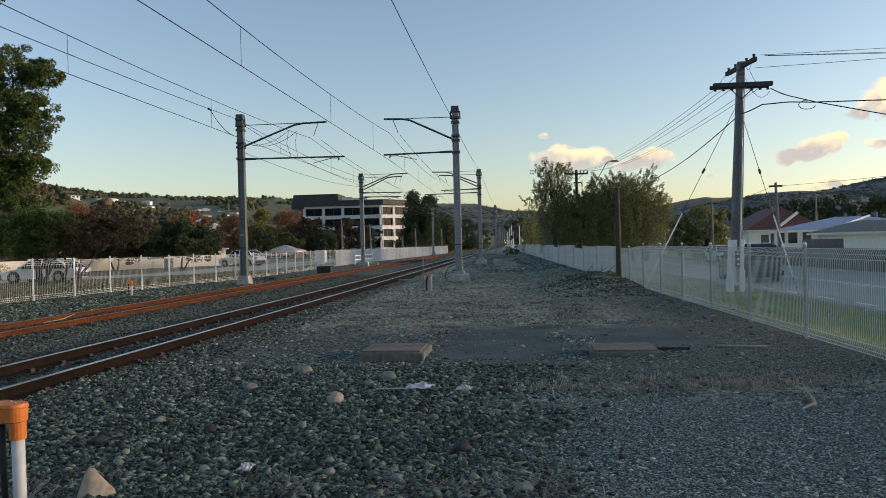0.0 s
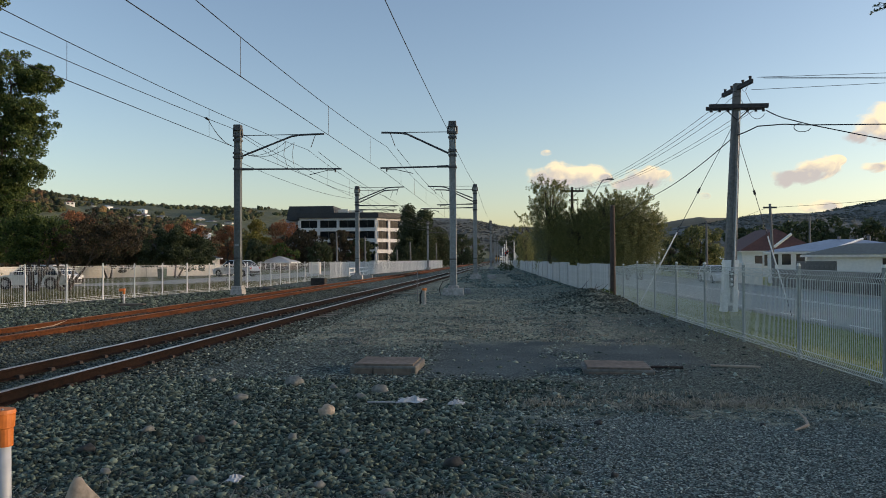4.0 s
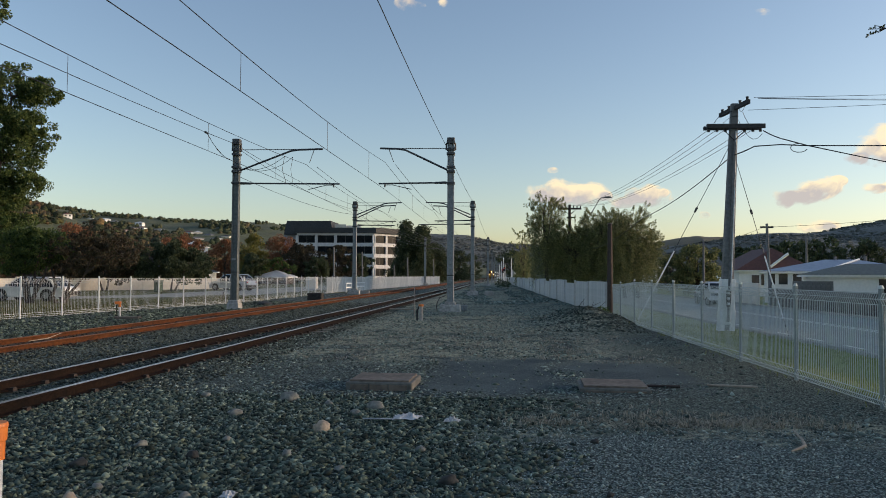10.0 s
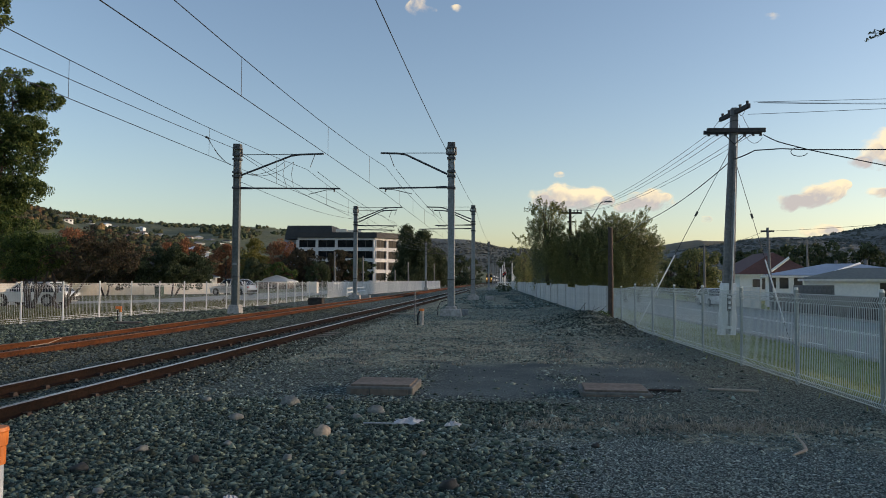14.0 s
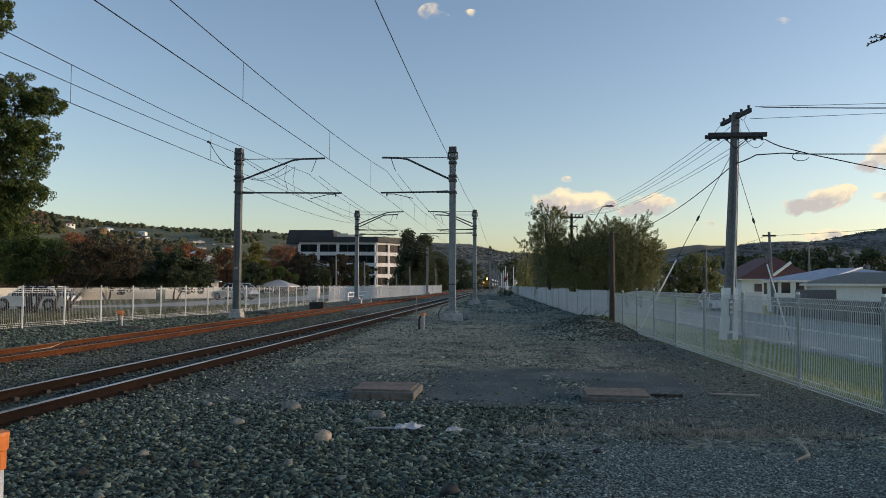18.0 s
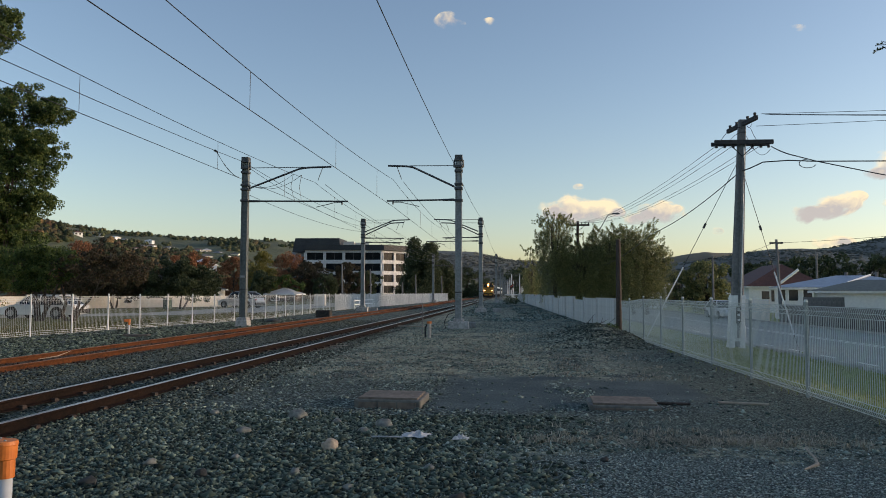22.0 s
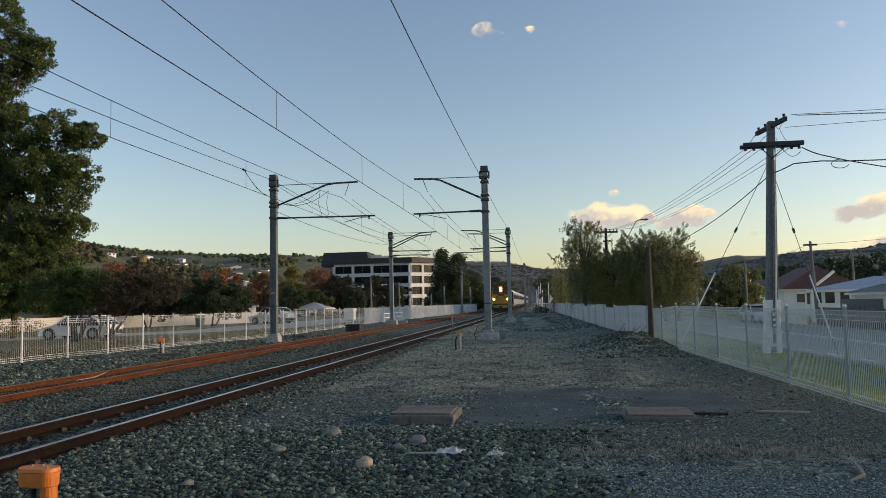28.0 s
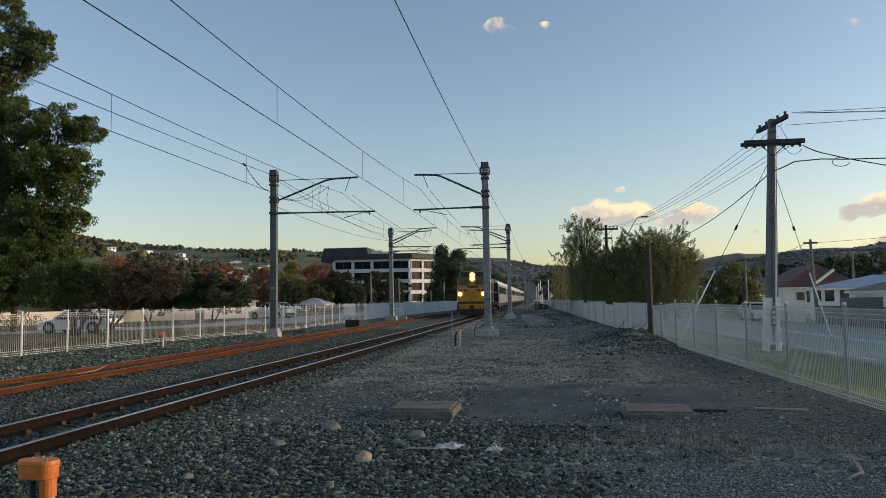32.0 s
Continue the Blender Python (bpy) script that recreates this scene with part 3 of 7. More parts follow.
near_label = "grey galvanised catenary mast on a concrete plinth"
mast(-1.6, 32.2, -1, 7.66, 0.0, ((3.2, 7.28, 5.75, 3.25, 0),), near_label, STEEL)
mast(-11.6, 32.8, 1, 7.68, 0.1, ((4.05, 7.37, 5.82, 4.85, 0),), "dark grey catenary mast beside the rusty track", MAST, 0.62)
mast(-1.1, 58.0, -1, 7.45, 0.05, ((3.75, 7.42, 6.0, 3.05, -0.3), (3.2, 7.2, 5.75, 4.4, 0.3)), "grey catenary mast carrying a double bracket", STEEL)
mast(-10.68, 58.2, 1, 7.4, 0.08, ((3.85, 7.42, 5.98, 3.4, -0.3), (3.3, 7.25, 5.68, 3.2, 0.3)), "grey catenary mast carrying a double bracket", STEEL)
for y in (112.0, 162.0, 215.0, 270.0):
    mast(track_x(y) + 3.4, y, -1, 7.4, 0.05, ((3.2, 7.2, 5.75, 3.2, 0),), "distant grey catenary mast", STEEL)
    mast(track_x(y) - SPACING - 2.2, y, 1, 7.4, 0.05, ((3.2, 7.2, 5.75, 3.2, 0),), "distant grey catenary mast", STEEL)


# ---- overhead wires ----
def span(a, b, sag, n=14):
    a, b = Vector(a), Vector(b)
    return [a.lerp(b, i / n) - Vector((0, 0, 4 * sag * (i / n) * (1 - i / n))) for i in range(n + 1)]


def wire_run(name, pts, sags, r, label, group="overhead wires"):
    path = []
    for i in range(len(pts) - 1):
        s = span(pts[i], pts[i + 1], sags[i] if isinstance(sags, (list, tuple)) else sags)
        path += s if i == 0 else s[1:]
    return solid(name, Build().tube(path, r, 5), WIRE, label, "overhead wire", group), path


def at(path, y):
    for a, b in zip(path, path[1:]):
        if (a.y - y) * (b.y - y) <= 0 and a.y != b.y:
            return a.lerp(b, (y - a.y) / (b.y - a.y))
    return path[-1]


def contact_x(y, off, s):
    return track_x(y) + off + s


far_ys = (112.0, 162.0, 215.0, 270.0, 330.0)
for off, s0, y1, x1 in ((0.0, 0.52, 32.2, -4.57), (-SPACING, 0.95, 32.8, -8.32)):
    m_pts = [(x1 - 0.035 * (y1 + 34), -34, 6.67), (x1 - 0.035 * y1, 0, 6.67), (x1, y1, 6.68), (track_x(58) + off + 0.1, 58, 6.75)] + [(track_x(y) + off + 0.2, y, 6.7) for y in far_ys]
    c_pts = [(x1 - 0.035 * (y1 + 34), -34, 5.45), (x1 - 0.035 * y1, 0, 5.45), (x1, y1, 5.45), (track_x(58) + off + 0.1, 58, 5.5)] + [(track_x(y) + off + 0.2, y, 5.5) for y in far_ys]
    mw, mp = wire_run("messenger_wire", m_pts, [0.4, 0.4, 0.3, 0.6, 0.6, 0.6, 0.6, 0.6], 0.0095, "thin dark messenger wire slung above the track")
    cw, cp = wire_run("contact_wire", c_pts, 0.0, 0.0095, "thin dark contact wire over the track")
    for y in (8, 14.8, 22.0, 28.5, 37, 43, 50, 66, 76, 86, 96, 104):
        p, q = at(mp, y), at(cp, y)
        part("dropper", Build().tube([p, q], 0.006, 4), WIRE, mw)
    # wires of the overlapping length, ending on the second masts
    wire_run("messenger_wire", [(x1 + 0.45, y1 + 0.2, 6.6), (track_x(58) + off + 0.9, 58, 6.3), (track_x(112) + off + 0.8, 112, 6.7)], [0.2, 0.5], 0.011, "thin dark messenger wire slung above the track")
wire_run("feeder_wire", [(-2.6, -10, 7.3), (-1.86, 32.2, 7.48), (-0.95, 58, 7.4)] + [(track_x(y) + 3.55, y, 7.3) for y in far_ys], [0.35, 0.25, 0.5, 0.5, 0.5, 0.5, 0.5], 0.011, "thin dark feeder wire along the mast tops")
wire_run("feeder_wire", [(-12.6, -10, 7.5), (-11.75, 32.8, 7.68), (-10.85, 58, 7.3)] + [(track_x(y) - SPACING - 2.3, y, 7.2) for y in far_ys], [0.35, 0.25, 0.5, 0.5, 0.5, 0.5, 0.5], 0.012, "pale bare feeder wire along the mast tops")
wire_run("feeder_wire", [(-11.4, 32.8, 7.35), (-10.7, 58, 6.9), (track_x(112) - SPACING - 2.3, 112, 6.6)], [0.4, 0.8], 0.011, "thin dark feeder wire along the mast tops")
wire_run("feeder_wire", [(-11.4, 32.8, 6.1), (-10.7, 58, 6.5), (track_x(112) - SPACING - 2.3, 112, 6.3)], [0.3, 0.8], 0.011, "thin dark feeder wire along the mast tops")
# jumper loops by the dark mast: two from the feeder clamp, two over the arm, two down to the contact wire
for dx_ in (0.0, 0.06):
    wire_run("jumper_cable", [(-11.81, 29.7 + dx_, 7.57), (-11.9 + dx_, 32.6, 6.9)], 0.15 + dx_, 0.012, "looping dark jumper cable at the mast")
solid("wire_clamp", Build().tube([(-11.81, 29.55, 7.57), (-11.81, 29.85, 7.56)], [0.05, 0.035], 7), WIRE, "dark clamp joining jumper cables to a wire", "wire clamp")
for dx_, drop in ((0.0, 0.22), (0.4, 0.3)):
    wire_run("jumper_cable", [(-11.2, 33.0, 6.5), (-9.4 + dx_, 33.0, 7.1 - 0.1 * dx_)], drop, 0.011, "looping dark jumper cable at the mast")
    wire_run("jumper_cable", [(-9.4 + dx_, 33.0, 7.1 - 0.1 * dx_), (-9.5 + dx_, 33.0, 6.5), (-9.32 + dx_ * 0.8, 33.0, 5.88)], 0.0, 0.010, "looping dark jumper cable at the mast")


# ---- mesh fences ----
def bar_panel(name, length, height, pitch, mat, r=0.0022):
    """One welded panel: bars folded forward at top and bottom, and rails."""
    b = Build()
    n = int(length / pitch)
    for i in range(n):
        x = (i + 0.5) * length / n
        pts = ((0.0, 0.04), (0.03, 0.1), (0.0, 0.17), (0.0, height - 0.17), (0.03, height - 0.1), (0.0, height - 0.03))
        base = len(b.v)
        for yy, zz in pts:
            b.v += [(x - r, yy - r, zz), (x + r, yy - r, zz), (x + r, yy + r, zz), (x - r, yy + r, zz)]
        for k in range(len(pts) - 1):
            o = base + 4 * k
            b.f += [(o, o + 1, o + 5, o + 4), (o + 1, o + 2, o + 6, o + 5), (o + 2, o + 3, o + 7, o + 6), (o + 3, o, o + 4, o + 7)]
    for z, yy in ((0.04, 0.0), (0.17, 0.006), (height - 0.17, 0.006), (height - 0.03, 0.0), (height - 0.1, 0.03), (0.1, 0.03)):
        b.box((length / 2, yy, z), (length, 0.008, 0.01))
    return b.mesh(name, mat)


def fence(name, line, mat, height, pitch, post, label, base, bar=0.0024):
    t = thing(name, pose(0, 0, 0), label, "fence", kind="structure")
    lens = [math.hypot(b[0] - a[0], b[1] - a[1]) for a, b in zip(line, line[1:])]
    pm = Build().box((0, 0, height / 2), (post, post, height + 0.08)).mesh("post", POST_GREY if mat == FENCE_GREY else mat, 0.006)
    cm = Build().tube([(0, 0, height + 0.03), (0, 0, height + 0.07)], [post * 0.75, post * 0.45], 8).mesh("cap", mat)
    panel = bar_panel("panel", sum(lens) / len(lens), height, pitch, mat, bar)
    for i, (x, y) in enumerate(line):
        z = base(x, y)
        p = again("post", pm, t, pose(x, y, z))
        again("post_cap", cm, t, pose(x, y, z))
        if i + 1 < len(line):
            nx, ny = line[i + 1]
            a = math.degrees(math.atan2(ny - y, nx - x))
            dz = base(nx, ny) - z
            m = pose(x, y, z + 0.0, 0, -math.degrees(math.atan2(dz, lens[i])), a)
            again("panel", panel, t, m)
    return t


RIGHT_LINE = [(4.80, -3.11 + i * 2.45) for i in range(14)]
fence("mesh_fence", RIGHT_LINE, FENCE_GREY, 1.43, 0.055, 0.05, "grey welded mesh fence with folded bars beside the yard", lambda x, y: -0.1 if y > 24.5 else 0.0, 0.0032)
LEFT_LINE = [(left_fence_x(y), y) for y in (10.1 + i * 1.95 for i in range(64))]
fence("picket_fence", LEFT_LINE[25:], FENCE_WHITE, 1.38, 0.075, 0.05, "pale close-set bar fence along the far railway", lambda x, y: ground_z(x, y), 0.008)
fence("mesh_fence", LEFT_LINE[:26], FENCE_WHITE, 1.38, 0.075, 0.05, "pale welded mesh fence along the railway", lambda x, y: ground_z(x, y), 0.0022)

# white boarded fence past the brown pole
wf = thing("board_fence", pose(0, 0, 0), "white painted board fence with stepped panels", "fence", kind="structure")
bmesh_board = Build().box((0, 0, 0.7), (0.03, 0.242, 1.5)).mesh("board", BOARD_WHITE, 0.004)
y, i = 29.3, 0
while y < 150:
    step = int((y - 29.3) / 4.8)
    x = 4.85 - 0.004 * (y - 29) + 0.0006 * max(0, y - 60) ** 1.5
    again("board", bmesh_board, wf, pose(x, y, -0.08 - 0.07 * (step % 3) + 0.03 * math.sin(step * 2.1)))
    y += 0.245
    if i % 20 == 0:
        part("fence_post", Build().box((x - 0.03, y, 0.62), (0.1, 0.1, 1.5)), BOARD_WHITE, wf)
    i += 1


# ---- poles ----
def cable(name, pts, sag, r, label="thin dark cable strung between poles"):
    return wire_run(name, pts, sag, r, label, "street cables")


PX, PY, PZ = 8.75, 27.16, -0.34
pole = thing("utility_pole", pose(PX, PY, PZ), "leaning grey concrete utility pole with dark crossarms and white base", "utility pole")
TOPX = 0.4
sheet = Matrix.Identity(4)
sheet[0][2] = TOPX / 8.35
part("shaft", Build().box((TOPX / 2, 0, 4.17), (0.42, 0.3, 8.35), sheet, taper=0.6), POLE_GREY, pole, bevel=0.02)
part("rib", Build().box((TOPX / 2 + 0.0, -0.16, 3.6), (0.1, 0.04, 6.6), sheet, taper=0.8), POLE_GREY, pole)
base_ = part("white_base", Build().box((0.045, 0, 1.02), (0.5, 0.34, 1.66), sheet, taper=0.98), WHITE_PAINT, pole, "white painted band round the foot", bevel=0.01)
for sx in (-0.19, 0.19):
    part("leg", Build().box((0.02 + sx, -0.01, 0.36), (0.19, 0.36, 0.8), sheet, taper=0.9), WHITE_PAINT, base_, bevel=0.01)
part("white_strip", Build().tube([(0.17, -0.16, 1.8), (0.415, -0.11, 7.3)], 0.028, 7), WHITE_PAINT, pole)
part("conduit", Build().tube([(0.1, -0.2, 0.3), (0.33, -0.16, 5.2)], 0.03, 8), PIPE_GREY, pole)
plate = part("marker_plate", Build().box((0.06, -0.21, 1.15), (0.17, 0.02, 0.62)), BLACK, pole, "black plate with white bars")
for k in range(3):
    part("plate_bar", Build().box((0.06, -0.225, 0.96 + 0.19 * k), (0.09, 0.01, 0.08)), WHITE_PAINT, plate)
arm_up = part("crossarm", Build().box((TOPX, 0, 0), (0.12, 2.3, 0.16), pose(0, 0, 0, 0, 0, 7)), ARM_DARK, pole, bevel=0.01, m=pose(0.0, 0.05, 8.17))
arm_low = part("crossarm", Build().box((TOPX, 0, 0), (2.1, 0.12, 0.16)), ARM_DARK, pole, bevel=0.01, m=pose(-0.02, -0.2, 7.47))
part("arm_pair", Build().box((TOPX, 0.0, 0), (2.1, 0.1, 0.14)), ARM_DARK, pole, bevel=0.01, m=pose(-0.02, 0.2, 7.47))
for sx in (-1, 1):
    part("arm_brace", Build().tube([(TOPX - 0.08, -0.2, 6.95), (TOPX - 0.05 + sx * 0.5, -0.2, 7.42)], 0.02, 5), ARM_DARK, pole)
for k in (-0.95, -0.65, -0.35, 0.35, 0.65, 0.92):
    part("insulator", Build().tube([(TOPX - 0.02 + k, -0.1, 7.4), (TOPX - 0.02 + k, -0.1, 7.28)], [0.04, 0.055], 7), ARM_DARK, pole)
for k in (-0.9, -0.4, 0.4, 0.9):
    part("insulator", Build().tube([(TOPX - 0.13 * k, 1.1 * k, 8.22), (TOPX - 0.13 * k, 1.1 * k, 8.36)], [0.04, 0.055], 7), ARM_DARK, pole)
def on_pole(dx, dy, z):
    return (PX + dx, PY + dy, PZ + z)


for k, (dx0, z0, dx1, z1, sag) in enumerate(((-0.9, 7.4, -0.05, 8.0, -0.25), (-0.6, 7.4, 0.1, 7.85, -0.15), (0.25, 8.0, 0.6, 7.45, 0.1), (0.1, 7.7, 0.5, 7.3, 0.25), (0.3, 7.3, 0.95, 7.2, 0.25), (0.1, 8.15, 0.35, 8.3, 0.2))):
    part("jumper", Build().tube(span((TOPX + dx0, -0.15, z0), (TOPX + dx1, -0.12, z1), sag, 8), 0.009, 4), WIRE, pole)
P2 = (8.45, 74.0)
pole2 = thing("utility_pole", pose(P2[0], P2[1], -0.5), "distant brown utility pole behind birches", "utility pole")
part("shaft", Build().tube([(0, 0, 0), (0, 0, 9.35)], [0.2, 0.13], 10), POLE_BROWN, pole2)
part("crossarm", Build().box((0, 0, 8.95), (2.35, 0.14, 0.18)), POLE_BROWN, pole2)
part("crossarm", Build().box((0.1, 0, 8.05), (0.8, 0.14, 0.14)), POLE_BROWN, pole2)
for k in (-1.1, -0.75, -0.4, 0.4, 0.75, 1.1):
    part("insulator", Build().tube([(k, 0, 9.04), (k, 0, 9.24)], [0.05, 0.06], 6), ARM_DARK, pole2)
for sx in (-1, 1):
    part("arm_brace", Build().tube([(0, 0, 8.3), (sx * 0.7, 0, 8.9)], 0.025, 5), POLE_BROWN, pole2)
for k, k2 in ((-0.95, -1.1), (-0.65, -0.75), (-0.35, -0.4), (0.35, 0.4), (0.65, 0.75)):
    cable("power_line", [on_pole(TOPX - 0.02 + k, 0, 7.36), (P2[0] + k2, P2[1], 8.75)], 0.9, 0.009)
cable("telephone_cable", [on_pole(TOPX - 0.1, 0, 6.42), (9.6, 45.0, 5.2), (10.2, 70.0, 4.2)], [0.25, 0.3], 0.02, "thick black telephone cable to the pole")
for a, z1 in (((9.62, 26.5, 8.06), 8.88), ((9.7, 26.35, 8.0), 8.15), ((9.76, 26.2, 7.95), 8.02), ((9.52, 26.8, 7.68), 8.9)):
    cable("power_line", [a, (34.0, 27.0, z1)], 0.12, 0.009)
cable("telephone_cable", [on_pole(TOPX - 0.1, -0.2, 6.4), on_pole(TOPX + 0.6, -0.3, 6.7), on_pole(TOPX + 1.5, -0.4, 6.74), on_pole(TOPX + 2.3, -0.4, 6.7), (34.0, 27.0, 6.6)], [0.02, 0.0, 0.0, 0.1], 0.022, "thick black telephone cable to the pole")
cable("telephone_cable", [on_pole(TOPX + 0.95, -0.2, 7.3), on_pole(TOPX + 1.6, -0.35, 6.95), on_pole(TOPX + 2.45, -0.4, 6.7), (34.0, 24.0, 1.7)], [0.03, 0.0, 0.3], 0.02, "thick black telephone cable to the pole")
loop = [(2.2 + 0.3 * math.cos(a), -0.5, 6.6 + 0.16 * math.sin(a)) for a in np.linspace(0.5, 6.0, 12)]
solid("cable_loop", Build().tube([on_pole(TOPX + p[0] - 0.1, p[1], p[2]) for p in loop], 0.014, 5), WIRE, "small loop of black cable", "cable", "street cables")
def guy_wire(top, foot, f_sleeve, f_ins, f_end=0.99):
    t = thing("guy_wire", pose(0, 0, 0), "guy wire with white sleeve beside the leaning pole", "guy wire", "guy wires")
    p, q = Vector(top), Vector(foot)
    part("wire", Build().tube([p, q], 0.011, 5), WIRE, t)
    part("sleeve", Build().tube([p.lerp(q, f_sleeve), p.lerp(q, f_end)], 0.025, 7), WHITE_PAINT, t, "white plastic sleeve")
    part("insulator", Build().tube([p.lerp(q, f_ins), p.lerp(q, f_ins + 0.025)], 0.042, 7), ARM_DARK, t)


guy_wire(on_pole(TOPX - 0.12, 0, 6.9), (5.50, 27.09, -0.14), 0.6, 0.36)
guy_wire(on_pole(TOPX + 0.02, 0, 6.3), (10.5, 25.9, -0.48), 0.56, 0.3, 0.9)

bp_ = thing("timber_post", pose(4.72, 28.0, 0), "slim brown timber post by the board fence", "post")
part("shaft", Build().tube([(0, 0, -0.1), (0.0, 0, 3.6)], [0.12, 0.085], 10), POLE_BROWN, bp_)
part("post_cap", Build().tube([(0.0, 0, 3.6), (0.0, 0, 3.63)], [0.09, 0.06], 10), POLE_BROWN, bp_)


def street_pole(x, y, z, h, lean=0.0, mat=POLE_GREY, arm=True):
    t = thing("street_pole", pose(x, y, z), "slim weathered service pole by the street", "utility pole", "street poles")
    part("shaft", Build().tube([(0, 0, 0), (lean, 0, h)], [0.13, 0.09], 8), mat, t)
    if arm:
        part("crossarm", Build().box((lean, 0, h - 0.25), (0.9, 0.1, 0.12)), ARM_DARK, t)
    return t


street_pole(20.6, 70.0, -0.5, 5.6)
street_pole(19.9, 52.0, -0.5, 5.85, -0.22, POLE_GREY)
street_pole(29.9, 69.5, -0.5, 5.9, 0, POLE_GREY, False)
cable("power_line", [(19.68, 52, 5.2), (20.6, 70, 4.9), (19.0, 110, 5.2)], 0.3, 0.012)
cable("power_line", [(19.68, 52, 5.1), (34, 40, 6.2)], 0.3, 0.012)


lamp_post = thing("street_lamp", pose(8.95, 76.0, -0.5), "grey street lamp on a slanting outreach arm", "street lamp")
part("post", Build().tube([(0, 0, 0), (0, 0, 4.9)], [0.13, 0.1], 10), POLE_GREY, lamp_post)
part("outreach_arm", Build().tube([(0, 0, 4.7), (1.52, 0, 7.86), (2.82, 0, 10.11), (3.0, 0, 10.25), (3.3, 0, 10.3)], [0.055, 0.045, 0.04, 0.04, 0.04], 8), POLE_GREY, lamp_post)
part("lamp_head", Build().box((3.65, 0, 10.33), (0.9, 0.3, 0.16), taper=0.7), STEEL_DARK, lamp_post, bevel=0.03)


# ---- trees ----
def leaf_cloud(b, centres, per, size, rng, flat=0.0, hang=0.0):
    """Leaves as small bent quads scattered in clumps; centres: (x, y, z, radius)."""
    cs = np.array(centres)
    n = len(cs) * per
    c = np.repeat(cs, per, axis=0)
    d = rng.normal(size=(n, 3))
    d /= np.linalg.norm(d, axis=1)[:, None]
    p = c[:, :3] + d * (c[:, 3] * rng.uniform(0.25, 1.0, n) ** 0.6)[:, None] * np.array((1, 1, 0.8 + hang))
    a = rng.normal(size=(n, 3))
    a[:, 2] *= 0.6
    a /= np.linalg.norm(a, axis=1)[:, None]
    u = np.cross(a, rng.normal(size=(n, 3)))
    u /= np.linalg.norm(u, axis=1)[:, None]
    v = np.cross(a, u)
    s = size * rng.uniform(0.55, 1.35, n)[:, None]
    base = len(b.v)
    quad = np.stack([p - u * s, p - v * s * 0.55, p + u * s, p + v * s * 0.55], 1).reshape(-1, 3)
    b.v += [tuple(q) for q in quad.tolist()]
    b.f += [(base + 4 * i, base + 4 * i + 1, base + 4 * i + 2, base + 4 * i + 3) for i in range(n)]


def leafy_tree(name, m, label, h, spread, mat, seed, clumps=60, per=90, leaf=0.16, trunk=0.2, low=0.25, stems=1, group="", clump_r=0.16, shape="round"):
    rng = np.random.default_rng(seed)
    t = thing(name, m, label, "tree", group)
    wood, crowns = Build(), []
    for k in range(stems):
        a0 = rng.uniform(0, 6.28)
        lean = rng.uniform(0.1, 0.3) * spread * (stems > 1)
        top = Vector((math.cos(a0) * lean, math.sin(a0) * lean, h * 0.8))
        foot = Vector((math.cos(a0) * 0.25 * (stems > 1), math.sin(a0) * 0.25 * (stems > 1), -0.15))
        pts = [foot.lerp(top, f) + Vector((rng.normal() * 0.03 * h * f, rng.normal() * 0.03 * h * f, 0)) for f in (0, 0.2, 0.45, 0.7, 1.0)]
        wood.tube(pts, [trunk, trunk * 0.8, trunk * 0.55, trunk * 0.35, trunk * 0.1], 8)
    while len(crowns) < clumps:
        f = rng.uniform(0, 1)
        z = h * (low + (1 - low) * f)
        if shape == "round":
            r = spread * math.sqrt(max(0.02, 1 - (2 * f - 0.85) ** 2 / 1.35))
        elif shape == "cone":
            r = spread * (1.02 - f)
        else:
            r = spread * (0.75 + 0.25 * math.sin(f * 3.0)) * (1.0 if f < 0.85 else 0.6)
        a, q = rng.uniform(0, 6.283), r * math.sqrt(rng.uniform(0.05, 1.0))
        q *= rng.uniform(0.8, 1.12) * (1 + 0.55 * noise.noise(Vector((math.cos(a) * 1.6 + seed, math.sin(a) * 1.6, f * 3.2))))
        crowns.append((math.cos(a) * q, math.sin(a) * q, z, h * clump_r * rng.uniform(0.5, 1.1)))
    for c in crowns[:: max(1, clumps // 26)]:
        s = Vector((0, 0, max(0.12, low * 0.6) * h + 0.25 * (c[2] - low * h)))
        e = Vector(c[:3])
        mid = s.lerp(e, 0.5) + Vector((0, 0, 0.04 * h))
        wood.tube([s, mid, e], [trunk * 0.45, trunk * 0.28, trunk * 0.06], 6)
    leaves = Build()
    leaf_cloud(leaves, crowns, per, leaf, rng, hang=0.5 if shape == "weep" else 0.0)
    part("trunk", wood, BARK, t)
    part("crown", leaves, mat, t)
    return t


